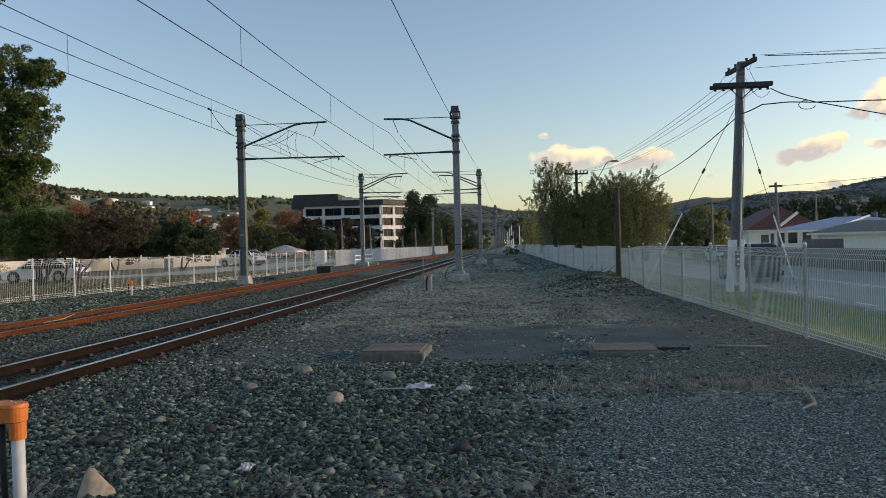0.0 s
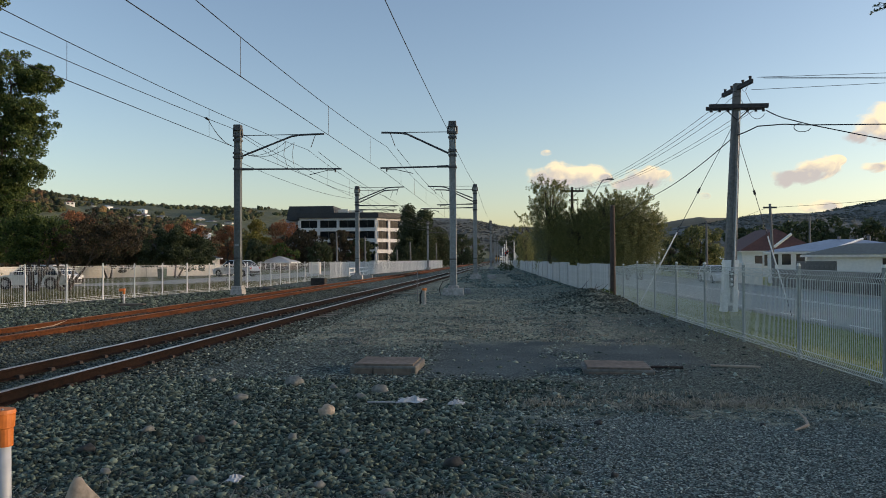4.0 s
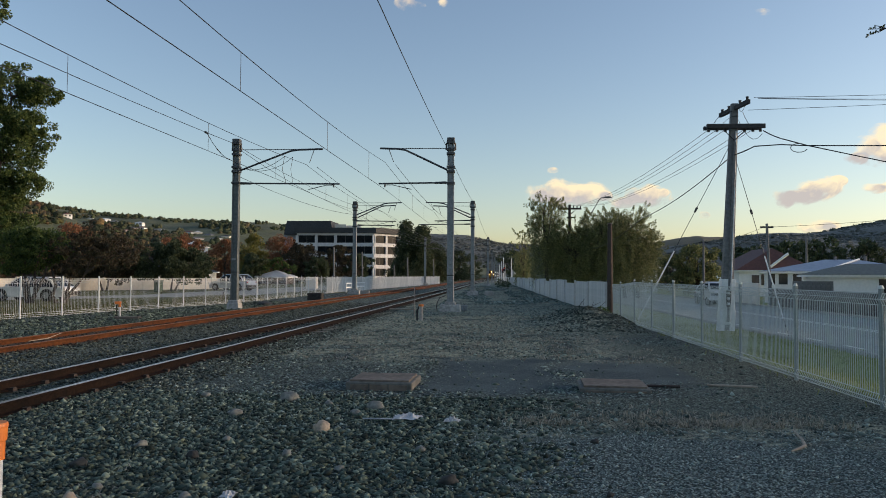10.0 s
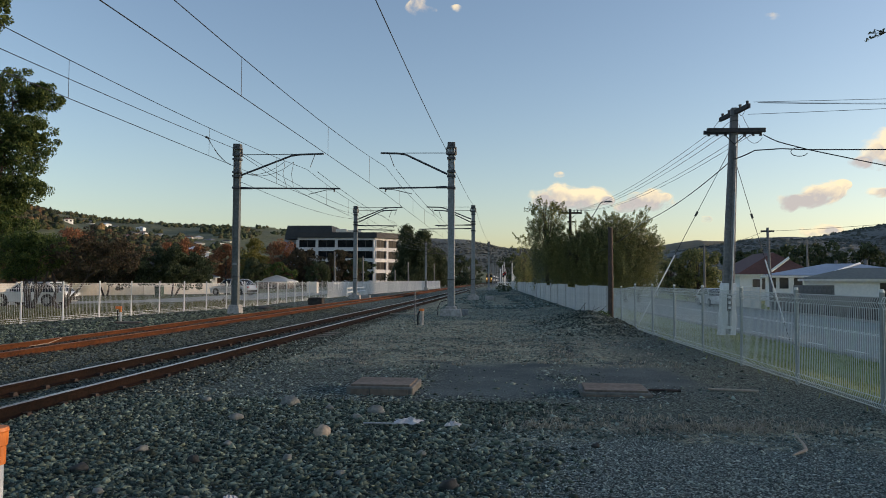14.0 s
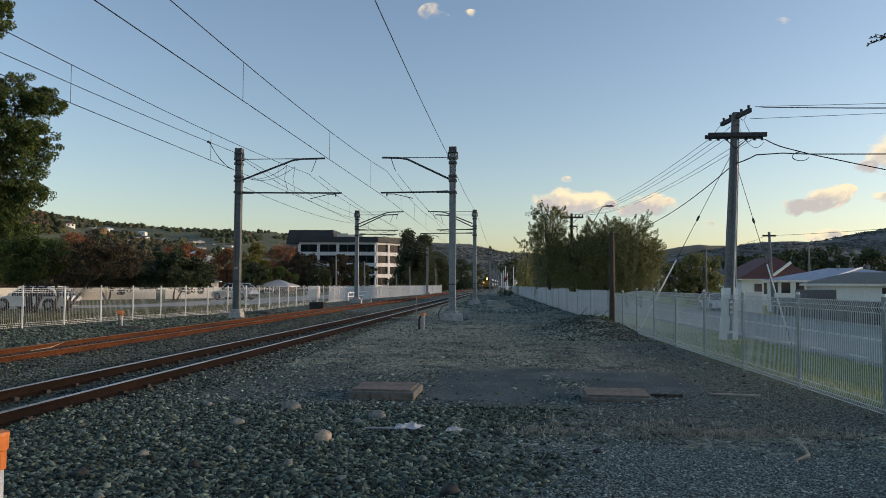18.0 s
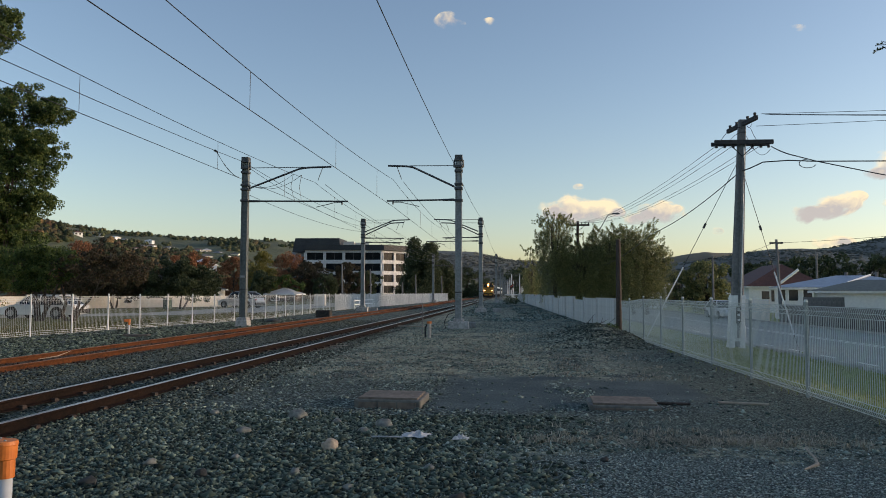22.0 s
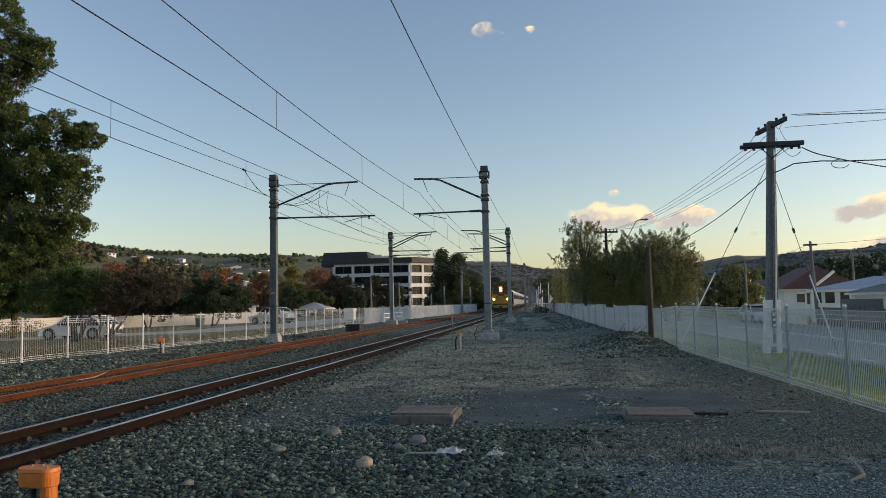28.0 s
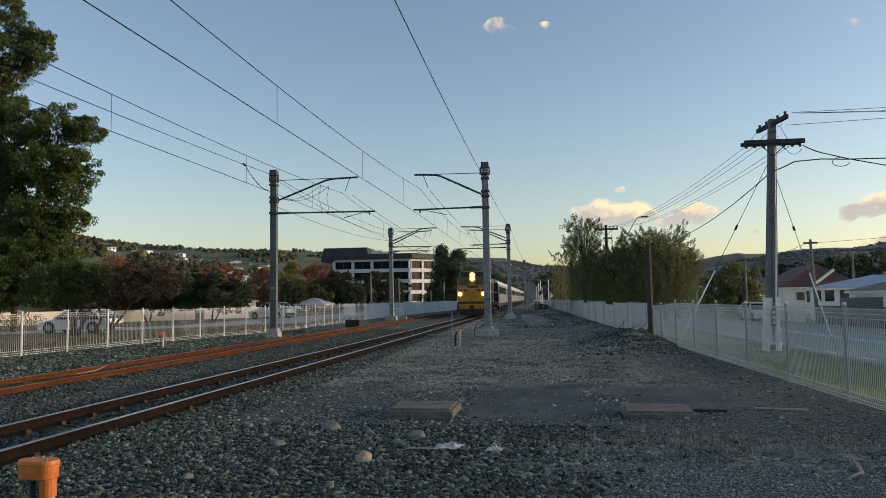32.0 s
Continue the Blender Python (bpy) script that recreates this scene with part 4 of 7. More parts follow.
def lobed_tree(name, m, label, lobes, mat, seed, stems, trunk, clumps=60, per=110, leaf=0.085, clump=(0.3, 0.65), group=""):
    """A crown of uneven lobes (x, y, z, rx, rz) with gaps between them, on crooked stems (foot, top)."""
    rng = np.random.default_rng(seed)
    t = thing(name, m, label, "tree", group)
    wood, cs = Build(), []
    tops = []
    for foot, top in stems:
        f, e = Vector(foot), Vector(top)
        pts = [f.lerp(e, k) + Vector((rng.normal(), rng.normal(), 0)) * 0.05 * (e - f).length * math.sin(k * 3.14) for k in (0, 0.25, 0.5, 0.75, 1.0)]
        wood.tube(pts, [trunk, trunk * 0.8, trunk * 0.62, trunk * 0.5, trunk * 0.3], 8)
        tops.append(e)
    for x, y, z, rx, rz in lobes:
        c = Vector((x, y, z))
        near = min(tops, key=lambda p: (p - c).length)
        wood.tube([near, near.lerp(c, 0.5) + Vector((0, 0, 0.1 * rz)), c], [trunk * 0.35, trunk * 0.25, trunk * 0.15], 6)
        for k in range(int(clumps * rx * rz / 5) + 10):
            d = Vector(rng.normal(size=3)).normalized()
            q = rng.uniform(0.35, 1.0) ** 0.7 * (1 + 0.38 * noise.noise(d * 1.7 + Vector((seed, x, z))))
            e = c + Vector((d.x * rx, d.y * rx, d.z * rz)) * q
            cs.append((e.x, e.y, e.z, rng.uniform(*clump)))
            if k % 4 == 0:
                wood.tube([c.lerp(e, 0.15), c.lerp(e, 0.6) + Vector((0, 0, 0.08 * rz)), e], [trunk * 0.13, trunk * 0.09, trunk * 0.03], 5)
    leaves = Build()
    leaf_cloud(leaves, cs, per, leaf, rng)
    part("trunk", wood, BARK, t)
    part("crown", leaves, mat, t)
    return t


# big tree behind the far fence
lobed_tree("broadleaf_tree", pose(-31.2, 41.5, 0.0), "large broadleaf tree turning from green to gold",
           ((-0.9, 0, 17.5, 2.3, 2.1), (0.8, 0.2, 18.6, 1.1, 0.85), (1.3, -0.2, 17.4, 1.0, 0.6), (-1.2, 0, 20.2, 1.3, 1.7), (2.4, 0, 12.8, 2.7, 1.35), (4.2, 0.1, 12.6, 1.15, 0.8), (2.3, 0.2, 10.2, 2.5, 1.5), (3.7, -0.3, 10.5, 1.2, 1.0), (2.3, 0, 7.8, 2.3, 0.95), (3.7, 0.2, 7.1, 1.2, 0.5),
            (2.1, -0.6, 3.7, 3.0, 2.0), (1.4, -1.4, 2.7, 2.8, 1.3), (-0.5, 0.4, 11.2, 2.3, 3.4), (-0.5, -0.9, 3.8, 2.5, 2.3), (-3.0, 0, 10.0, 3.0, 3.0), (-3.5, 0, 5.5, 3.0, 2.8), (-0.2, 0.8, 6.2, 2.3, 1.6), (1.2, 0.2, 5.4, 2.4, 1.3), (-0.9, -0.3, 14.6, 1.4, 1.4), (2.9, 0, 9.0, 1.8, 0.9), (1.8, 0.3, 6.5, 2.2, 0.9)),
           LEAF_GREEN, 3, (((0, 0, -0.2), (0.0, 0, 16.5)), ((0.15, 0, 1.5), (2.2, 0, 9.8)), ((0.1, 0, 5.5), (2.6, 0.1, 12.2)), ((-0.1, 0, 2.0), (-2.6, 0, 9.0))), 0.19, 120, 125, 0.07, (0.2, 0.5))
leafy_tree("broadleaf_tree", pose(-38.5, 46.0, 0.0), "large broadleaf tree turning from green to gold", 16.5, 4.5, LEAF_GREEN, 5, 130, 220, 0.13, 0.3, 0.2, 2, clump_r=0.07)
lobed_tree("small_tree", pose(-22.9, 35.5, 0.05), "low green tree with several crooked stems", ((-1.5, 0, 2.8, 1.5, 0.9), (0.2, 0.3, 2.9, 1.5, 0.95), (-0.6, 0.5, 3.4, 1.1, 0.6), (-0.7, -0.2, 1.85, 0.9, 0.35)), LEAF_GREEN, 13,
           (((-0.4, 0, -0.1), (-1.1, 0, 2.0)), ((-0.36, 0.1, -0.1), (-0.6, 0.1, 2.1)), ((-0.3, 0, -0.1), (0.05, 0, 2.0)), ((-0.26, 0.1, -0.1), (0.6, 0, 1.9))), 0.12, 150, 120, 0.06, (0.2, 0.42), "low dark trees")
lobed_tree("small_tree", pose(-21.7, 35.7, 0.05), "low dark tree with several crooked stems", ((0.9, 0, 2.75, 1.6, 1.0), (2.9, 0.2, 2.6, 1.5, 0.85), (1.8, 0.4, 3.3, 1.2, 0.65), (0.7, -0.2, 1.75, 0.6, 0.35)), LEAF_DUSK, 14,
           (((-0.06, 0, -0.1), (-0.5, 0, 1.9)), ((0.0, 0.1, -0.1), (0.15, 0, 2.0)), ((0.08, 0, -0.1), (0.7, 0, 1.7)), ((0.14, 0, -0.1), (1.3, 0, 1.55))), 0.12, 150, 60, 0.06, (0.1, 0.34), "low dark trees")
lobed_tree("small_tree", pose(-27.6, 62.0, 0.0), "dark bushy tree behind the cream wall", ((-1.8, 0, 2.6, 2.2, 1.6), (1.4, 0, 2.3, 2.2, 1.5), (-0.2, 0.5, 3.4, 1.8, 1.2)), LEAF_DARK, 15, (((0, 0, -0.1), (0, 0, 2.4)), ((0.2, 0, -0.1), (1.2, 0, 2.2))), 0.1, 70, 110, 0.1, (0.3, 0.6), "low dark trees")
lobed_tree("small_tree", pose(-33.5, 62.0, 0.0), "dark bushy tree behind the cream wall", ((-1.8, 0, 2.8, 2.4, 1.7), (1.6, 0, 2.5, 2.2, 1.6), (0.0, 0.5, 3.8, 1.9, 1.3)), LEAF_DUSK, 16, (((0, 0, -0.1), (0, 0, 2.6)), ((-0.2, 0, -0.1), (-1.4, 0, 2.4))), 0.1, 70, 110, 0.1, (0.3, 0.6), "low dark trees")
# tree on the near verge, outside the view but for one twig
verge_tree = lobed_tree("street_tree", pose(10.0, 13.4, -0.5), "dark street tree with a drooping twig over the verge", ((0.3, 0.0, 7.0, 1.3, 1.1), (0.9, -0.4, 5.9, 1.2, 1.0)), LEAF_DARK, 18, (((0, 0, -0.1), (0.2, 0, 6.4)), ((0.1, 0, 5.0), (-1.9, 1.6, 7.25))), 0.09, 120, 100, 0.06, (0.2, 0.4), "verge trees")
twig, sprig = Build(), Build()
for k, (tx, tz) in enumerate(((-2.32, 6.99), (-2.26, 7.13), (-2.16, 7.22), (-2.1, 7.05))):
    twig.tube([(-1.75, 1.5, 7.2), (-1.95, 1.58, 7.14), (tx, 1.6, tz)], [0.018, 0.012, 0.004], 5)
leaf_cloud(sprig, [(-2.3, 1.6, 7.0, 0.04), (-2.22, 1.6, 7.05, 0.04), (-2.24, 1.6, 7.14, 0.04), (-2.14, 1.6, 7.17, 0.04), (-2.13, 1.6, 7.08, 0.04), (-2.02, 1.6, 7.15, 0.06), (-1.9, 1.6, 7.2, 0.1)], 9, 0.03, np.random.default_rng(4))
part("twig", twig, BARK, verge_tree)
part("leaf_spray", sprig, LEAF_DARK, verge_tree)
# birches and willow by the board fence
def birch(m, label, h, spread, seed, strands=420, drop=2.2, leaf=0.075, low=0.1):
    """A weeping birch: upright stems, fine twigs, and leaves strung on hanging strands."""
    rng = np.random.default_rng(seed)
    t = thing("birch_tree", m, label, "tree", "birches")
    wood, cs = Build(), []
    for k in range(3):
        a0, q = rng.uniform(0, 6.28), spread * 0.35
        top = Vector((math.cos(a0) * q, math.sin(a0) * q, h * rng.uniform(0.8, 1.0)))
        wood.tube([Vector((0.1 * k, 0, -0.2)), top * 0.35 + Vector((0, 0, 0.2)), top * 0.7, top], [0.13, 0.1, 0.06, 0.015], 7)
    for k in range(strands):
        f = rng.uniform(0, 1) ** 1.15
        z = h * (0.42 + 0.58 * f) * rng.uniform(0.9, 1.03)
        r = spread * (1 + 0.35 * noise.noise(Vector((f * 3, seed, k * 0.01)))) * math.sqrt(max(0.06, 1 - (1.18 * f - 0.2) ** 2)) * math.sqrt(rng.uniform(0.1, 1.0)) * rng.uniform(0.85, 1.12)
        a = rng.uniform(0, 6.283)
        x, y = math.cos(a) * r, math.sin(a) * r
        ln = drop * rng.uniform(0.3, 1.3) * (1.0 if r > spread * 0.5 else 0.6)
        n = max(4, int(ln * 4.5))
        for i in range(n):
            g = i / n
            cs.append((x + 0.25 * math.cos(a) * g + rng.normal() * 0.04, y + 0.25 * math.sin(a) * g + rng.normal() * 0.04, max(low * h, z - ln * g), 0.2))
        if k % 5 == 0:
            wood.tube([Vector((x * 0.2, y * 0.2, z * 0.72)), Vector((x * 0.7, y * 0.7, z * 0.98)), Vector((x, y, z))], [0.03, 0.018, 0.006], 4)
        if f > 0.8 and k % 3 == 0:
            wood.tube([Vector((x, y, z)), Vector((x * 1.05, y * 1.05, z + rng.uniform(0.2, 0.7)))], [0.01, 0.004], 4)
    for k in range(strands // 2):
        a, q, f = rng.uniform(0, 6.283), spread * 0.8 * math.sqrt(rng.uniform(0, 1)), rng.uniform(0.1, 0.55)
        cs += [(math.cos(a) * q, math.sin(a) * q, h * f, 0.55)] * 6
    # light sprays standing out of the crown
    for k in range(strands // 3):
        a, f = rng.uniform(0, 6.283), rng.uniform(0.55, 1.0)
        r = spread * math.sqrt(max(0.08, 1 - (1.12 * f - 0.22) ** 4)) * rng.uniform(0.55, 1.0)
        p = Vector((math.cos(a) * r, math.sin(a) * r, h * f))
        o = Vector((math.cos(a) * rng.uniform(0.2, 1.0), math.sin(a) * rng.uniform(0.2, 1.0), rng.uniform(0.1, 1.3) * f)) * rng.uniform(0.5, 1.25)
        e = p + o
        wood.tube([p, p + o * 0.6 + Vector((0, 0, 0.08)), e], [0.014, 0.009, 0.004], 4)
        for g in (0.35, 0.5, 0.62, 0.74, 0.85, 0.95, 1.0):
            s_ = p.lerp(e, g)
            cs.append((s_.x, s_.y, s_.z - 0.05, 0.13))
            if g > 0.7:
                cs.append((s_.x, s_.y, s_.z - 0.25, 0.12))
    leaves = Build()
    leaf_cloud(leaves, cs, 7, leaf, rng)
    part("trunk", wood, BARK, t)
    part("crown", leaves, LEAF_BIRCH, t)
    return t


for x, y, h, w, sd in ((5.9, 71, 9.2, 1.7, 7), (8.5, 71.5, 6.2, 2.5, 8), (11.3, 71, 7.9, 2.7, 9), (13.2, 70.5, 8.0, 3.1, 12), (14.5, 71, 6.3, 2.6, 13), (9.6, 76.5, 6.8, 3.2, 14), (12.3, 76, 7.2, 3.4, 15)):
    birch(pose(x, y, -0.35), "weeping olive-green birch behind the board fence", h, w, sd, 520, 1.5, 0.052)
birch(pose(6.0, 120, -0.2), "thin young birch behind the board fence", 9.2, 1.5, 10, 60, 0.7, 0.075, 0.3)
birch(pose(5.6, 112, -0.2), "thin young birch behind the board fence", 6.0, 1.5, 17, 90, 1.2, 0.075, 0.1)
leafy_tree("broadleaf_tree", pose(21.0, 74, -0.5), "round green-brown tree beside the street", 5.1, 2.7, LEAF_BIRCH, 11, 110, 130, 0.11, 0.2, 0.1, 1, clump_r=0.13)

# rows of trees in the middle distance, left
ROW = (
    (-55.2, 85, 3.3, 4.6, "brown"), (-51.6, 86, 4.4, 3.4, "dusk"), (-47.5, 88, 3.9, 3.0, "dusk"), (-66.4, 112, 9.6, 4.2, "rust"), (-70.5, 120, 7.6, 3.6, "brown"), (-52.0, 100, 5.4, 2.8, "brown"), (-57.5, 104, 5.6, 3.4, "dusk"),
    (-41.0, 85, 3.4, 1.6, "dark"), (-75.6, 150, 8.9, 5.0, "brown"), (-67.0, 152, 8.2, 4.4, "dusk"), (-46.8, 105, 5.5, 2.5, "dark"), (-44.0, 108, 4.6, 2.2, "dark"), (-49.6, 116, 8.2, 3.2, "rust"), (-53.5, 124, 7.4, 2.8, "brown"), (-72.0, 160, 9.9, 5.0, "rust"), (-62.0, 156, 8.6, 4.2, "brown"),
    (-55.2, 150, 9.0, 3.6, "rust"), (-46.2, 140, 9.8, 3.3, "yellow"), (-43.3, 150, 10.1, 3.8, "rust"), (-36.8, 112, 4.9, 2.0, "dark"), (-33.9, 115, 4.4, 3.4, "green"), (-38.6, 146, 7.8, 3.6, "dusk"), (-35.1, 140, 7.5, 4.2, "dusk"), (-29.0, 140, 7.4, 4.0, "dusk"), (-31.5, 134, 5.2, 3.4, "dark"), (-25.6, 142, 6.0, 3.0, "dark"),
    (-13.6, 152, 10.6, 2.6, "dark"), (-11.2, 156, 8.6, 3.2, "dark"), (-10.3, 160, 7.6, 3.4, "dark"), (-7.2, 190, 8.4, 4.0, "dark"), (-5.0, 230, 8.4, 5.0, "dark"),
    (-84, 125, 8.0, 6.0, "brown"), (-92, 140, 9.5, 6.0, "dark"), (-104, 150, 10.5, 7.0, "brown"))
TONES = {"brown": (LEAF_BROWN, "brown autumn tree beyond the far street"), "rust": (LEAF_RUST, "rust-red autumn tree beyond the far street"), "dark": (LEAF_DARK, "dark evergreen tree among autumn trees"), "yellow": (LEAF_YELLOW, "yellow-green tree in early autumn"), "green": (LEAF_GREEN, "green street tree with spreading crown"), "dusk": (LEAF_DUSK, "dusky brown-green tree beyond the far street")}
for k, (x, y, h, s, tone) in enumerate(ROW):
    leafy_tree("street_tree", pose(x, y, 0.0, 0, 0, 37 * k), TONES[tone][1], h * 0.96, s * 0.92, TONES[tone][0], 20 + k, 90, 110, 0.15, 0.14, 0.04, 1, "middle-distance trees", 0.11)
leafy_tree("conifer_tree", pose(-16.6, 149, 0.0), "dark pointed conifer beside the office block", 12.4, 3.9, LEAF_DARK, 61, 190, 130, 0.17, 0.2, 0.08, 1, "conifers", 0.12, "cone")
leafy_tree("conifer_tree", pose(-13.8, 150, 0.0), "dark broad conifer beside the office block", 11.4, 2.9, LEAF_DARK, 62, 150, 130, 0.17, 0.2, 0.08, 1, "conifers", 0.13)
for k, (x, y, h, s) in enumerate(((9.5, 190, 7, 3.5), (9, 240, 10, 6), (14, 260, 9, 6), (24, 150, 6, 4), (30, 120, 5, 4), (40, 102, 7.2, 4.6), (46, 106, 7.6, 5.0), (53, 108, 7.4, 5.0), (60, 104, 10.0, 4.8), (35, 100, 6.0, 3.8))):
    leafy_tree("street_tree", pose(x, y, -0.6, 0, 0, 50 * k), "dark evergreen tree down the line", h, s, LEAF_DARK, 70 + k, 40, 60, 0.3, 0.2, 0.1, 1, "middle-distance trees", 0.16)


# ---- hills ----
def hill(name, ridge, y0, y1, y2, mat, label, seed, rough):
    """ridge: (x at the crest, height) pairs; foot at y0, crest at y1, back at y2."""
    rx, rz = [p[0] for p in ridge], [p[1] for p in ridge]
    xs = np.linspace(rx[0], rx[-1], 170)
    b, rows = Build(), 26
    for j in range(rows):
        f = j / (rows - 1)
        y = y0 + (y1 - y0) * (f / 0.8) if f < 0.8 else y1 + (y2 - y1) * ((f - 0.8) / 0.2)
        rise = math.sin(min(1.0, f / 0.8) * math.pi / 2) ** 1.3 if f < 0.8 else 1 - 0.8 * ((f - 0.8) / 0.2)
        for x in xs:
            z = float(np.interp(x, rx, rz)) * rise
            n1 = noise.fractal(Vector((x / 120, y / 120, seed)), 1.0, 2.0, 4)
            b.v.append((float(x) * (0.55 + 0.45 * y / y1), y, z + rough * n1 * (0.3 + 0.7 * min(1, f / 0.8)) - 2.5 * (1 - min(1, f * 3))))
    w = len(xs)
    b.f = [(j * w + i, j * w + i + 1, (j + 1) * w + i + 1, (j + 1) * w + i) for j in range(rows - 1) for i in range(w - 1)]
    return solid(name, b, mat, label, "hill", kind="structure", smooth_faces=True)


BUSH = material("bush-covered hillside", (0.05, 0.066, 0.034), (0.105, 0.12, 0.06), 0.95, 0, 0.09, 0.012, 0.9, 4.0, spread=0.8)
# aerial haze is painted in: paler and bluer than the near bush
HAZED_BUSH = material("haze-paled bush hillside", (0.07, 0.085, 0.086), (0.11, 0.125, 0.116), 0.95, 0, 0.3, 0.008, 0.5, 1.0, spread=0.8)
PASTURE = material("distant bare hillside", (0.10, 0.09, 0.06), (0.16, 0.14, 0.09), 0.95, 0, 0.05, 0.006, 0.4, 3.0)
hill("hill_left", ((-1500, 120), (-900, 115), (-595, 92), (-490, 76), (-340, 63), (-259, 62), (-150, 40), (-60, 20), (0, 8)), 330, 900, 1200, BUSH, "bush-clad suburban hillside", 1.0, 5)
SPUR = ((-700, 80), (-560, 78), (-419, 68), (-383, 61.5), (-343, 54), (-321, 48.5), (-299, 41), (-277, 34.5), (-251, 29.5), (-226, 26.5), (-196, 22.5), (-179, 17), (-140, 8), (-90, 2))
hill("hill_spur", SPUR, 290, 520, 600, BUSH, "wooded spur with houses before the hillside", 6.0, 3)
hill("hill_far", ((-700, 90), (-240, 78), (-106, 68), (-30, 64), (30, 52), (120, 48), (260, 46), (500, 40)), 700, 1200, 1600, HAZED_BUSH, "distant bush-covered ridge", 2.0, 4)
hill("hill_right", ((120, 15), (211, 33), (312, 50), (372, 50), (469, 68), (700, 92), (1100, 120), (2500, 120)), 380, 900, 1300, HAZED_BUSH, "dark bush ridge beyond the houses", 3.0, 5)
hill("hill_bare", ((150, 50), (370, 78), (480, 95), (600, 90), (800, 60)), 1300, 1700, 1900, PASTURE, "bare brown hilltop in the distance", 4.0, 3)
# unseen ridge, added on the sun's side to close the valley
east = hill("hill_unseen_east", ((-1600, 60), (-600, 64), (0, 62), (500, 66), (900, 90)), 560, 900, 1300, HAZED_BUSH, "unseen bush ridge added to close the valley", 5.0, 3)
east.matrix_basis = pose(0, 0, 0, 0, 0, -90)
# tree clumps along the ridges
rng = np.random.default_rng(5)
for nm, mat, lab, ridge, yc, n in (("ridge_trees", LEAF_HILL, "dark trees on the ridge line", ((-1000, 117), (-595, 92), (-490, 76), (-340, 63), (-259, 62), (-150, 40), (-60, 20)), 890, 420),
                                   ("ridge_trees", LEAF_DARK, "dark trees on the ridge line", ((-240, 78), (-106, 68), (-30, 64), (30, 52), (120, 48), (260, 46)), 1190, 300),
                                   ("ridge_trees", LEAF_DARK, "dark trees on the ridge line", ((211, 33), (312, 50), (372, 50), (469, 68), (700, 92)), 885, 260)):
    cs = []
    for k in range(n):
        x = rng.uniform(ridge[0][0], ridge[-1][0])
        z = float(np.interp(x, [p[0] for p in ridge], [p[1] for p in ridge]))
        r = rng.uniform(1.0, 3.4)
        cs.append((x, yc + rng.uniform(-30, 10), z + r * 0.3, r))
    b = Build()
    leaf_cloud(b, cs, 26, 0.75, rng)
    solid(nm, b, mat, lab, "trees", kind="stuff")
def dome(level):
    """A rounded, lumpy tree crown without its underside: vertices and triangles."""
    bm = bmesh.new()
    bmesh.ops.create_icosphere(bm, subdivisions=level, radius=1.0)
    bmesh.ops.delete(bm, geom=[v for v in bm.verts if v.co.z < -0.55], context="VERTS")
    bm.verts.index_update()
    out = np.array([v.co[:] for v in bm.verts]), np.array([[v.index for v in f.verts] for f in bm.faces])
    bm.free()
    return out


DOMES = dome(1), dome(2)


def canopy_material(name, tones, low=0.45, high=1.35):
    """Tree crowns seen from afar: a tone for each crown, mottled by gaps and leaf masses."""
    m = leaf_material(name, tones, 0.9)
    n, l = m.node_tree.nodes, m.node_tree.links
    bs = n["Principled BSDF"]
    geo, ns, bp = n.new("ShaderNodeNewGeometry"), n.new("ShaderNodeTexNoise"), n.new("ShaderNodeBump")
    ns.inputs["Scale"].default_value, ns.inputs["Detail"].default_value = 0.8, 5.0
    l.new(geo.outputs["Position"], ns.inputs["Vector"])
    k = n.new("ShaderNodeMapRange")
    k.inputs["From Min"].default_value, k.inputs["From Max"].default_value = 0.35, 0.65
    k.inputs["To Min"].default_value, k.inputs["To Max"].default_value = low, high
    l.new(ns.outputs["Fac"], k.inputs["Value"])
    mul = n.new("ShaderNodeVectorMath")
    mul.operation = "SCALE"
    l.new(n["Color Ramp"].outputs[0], mul.inputs[0])
    l.new(k.outputs[0], mul.inputs["Scale"])
    l.new(mul.outputs[0], bs.inputs["Base Color"])
    bp.inputs["Strength"].default_value, bp.inputs["Distance"].default_value = 0.8, 1.2
    l.new(ns.outputs["Fac"], bp.inputs["Height"])
    l.new(bp.outputs[0], bs.inputs["Normal"])
    l.new(bs.outputs[0], n["Material Output"].inputs[0])
    return m


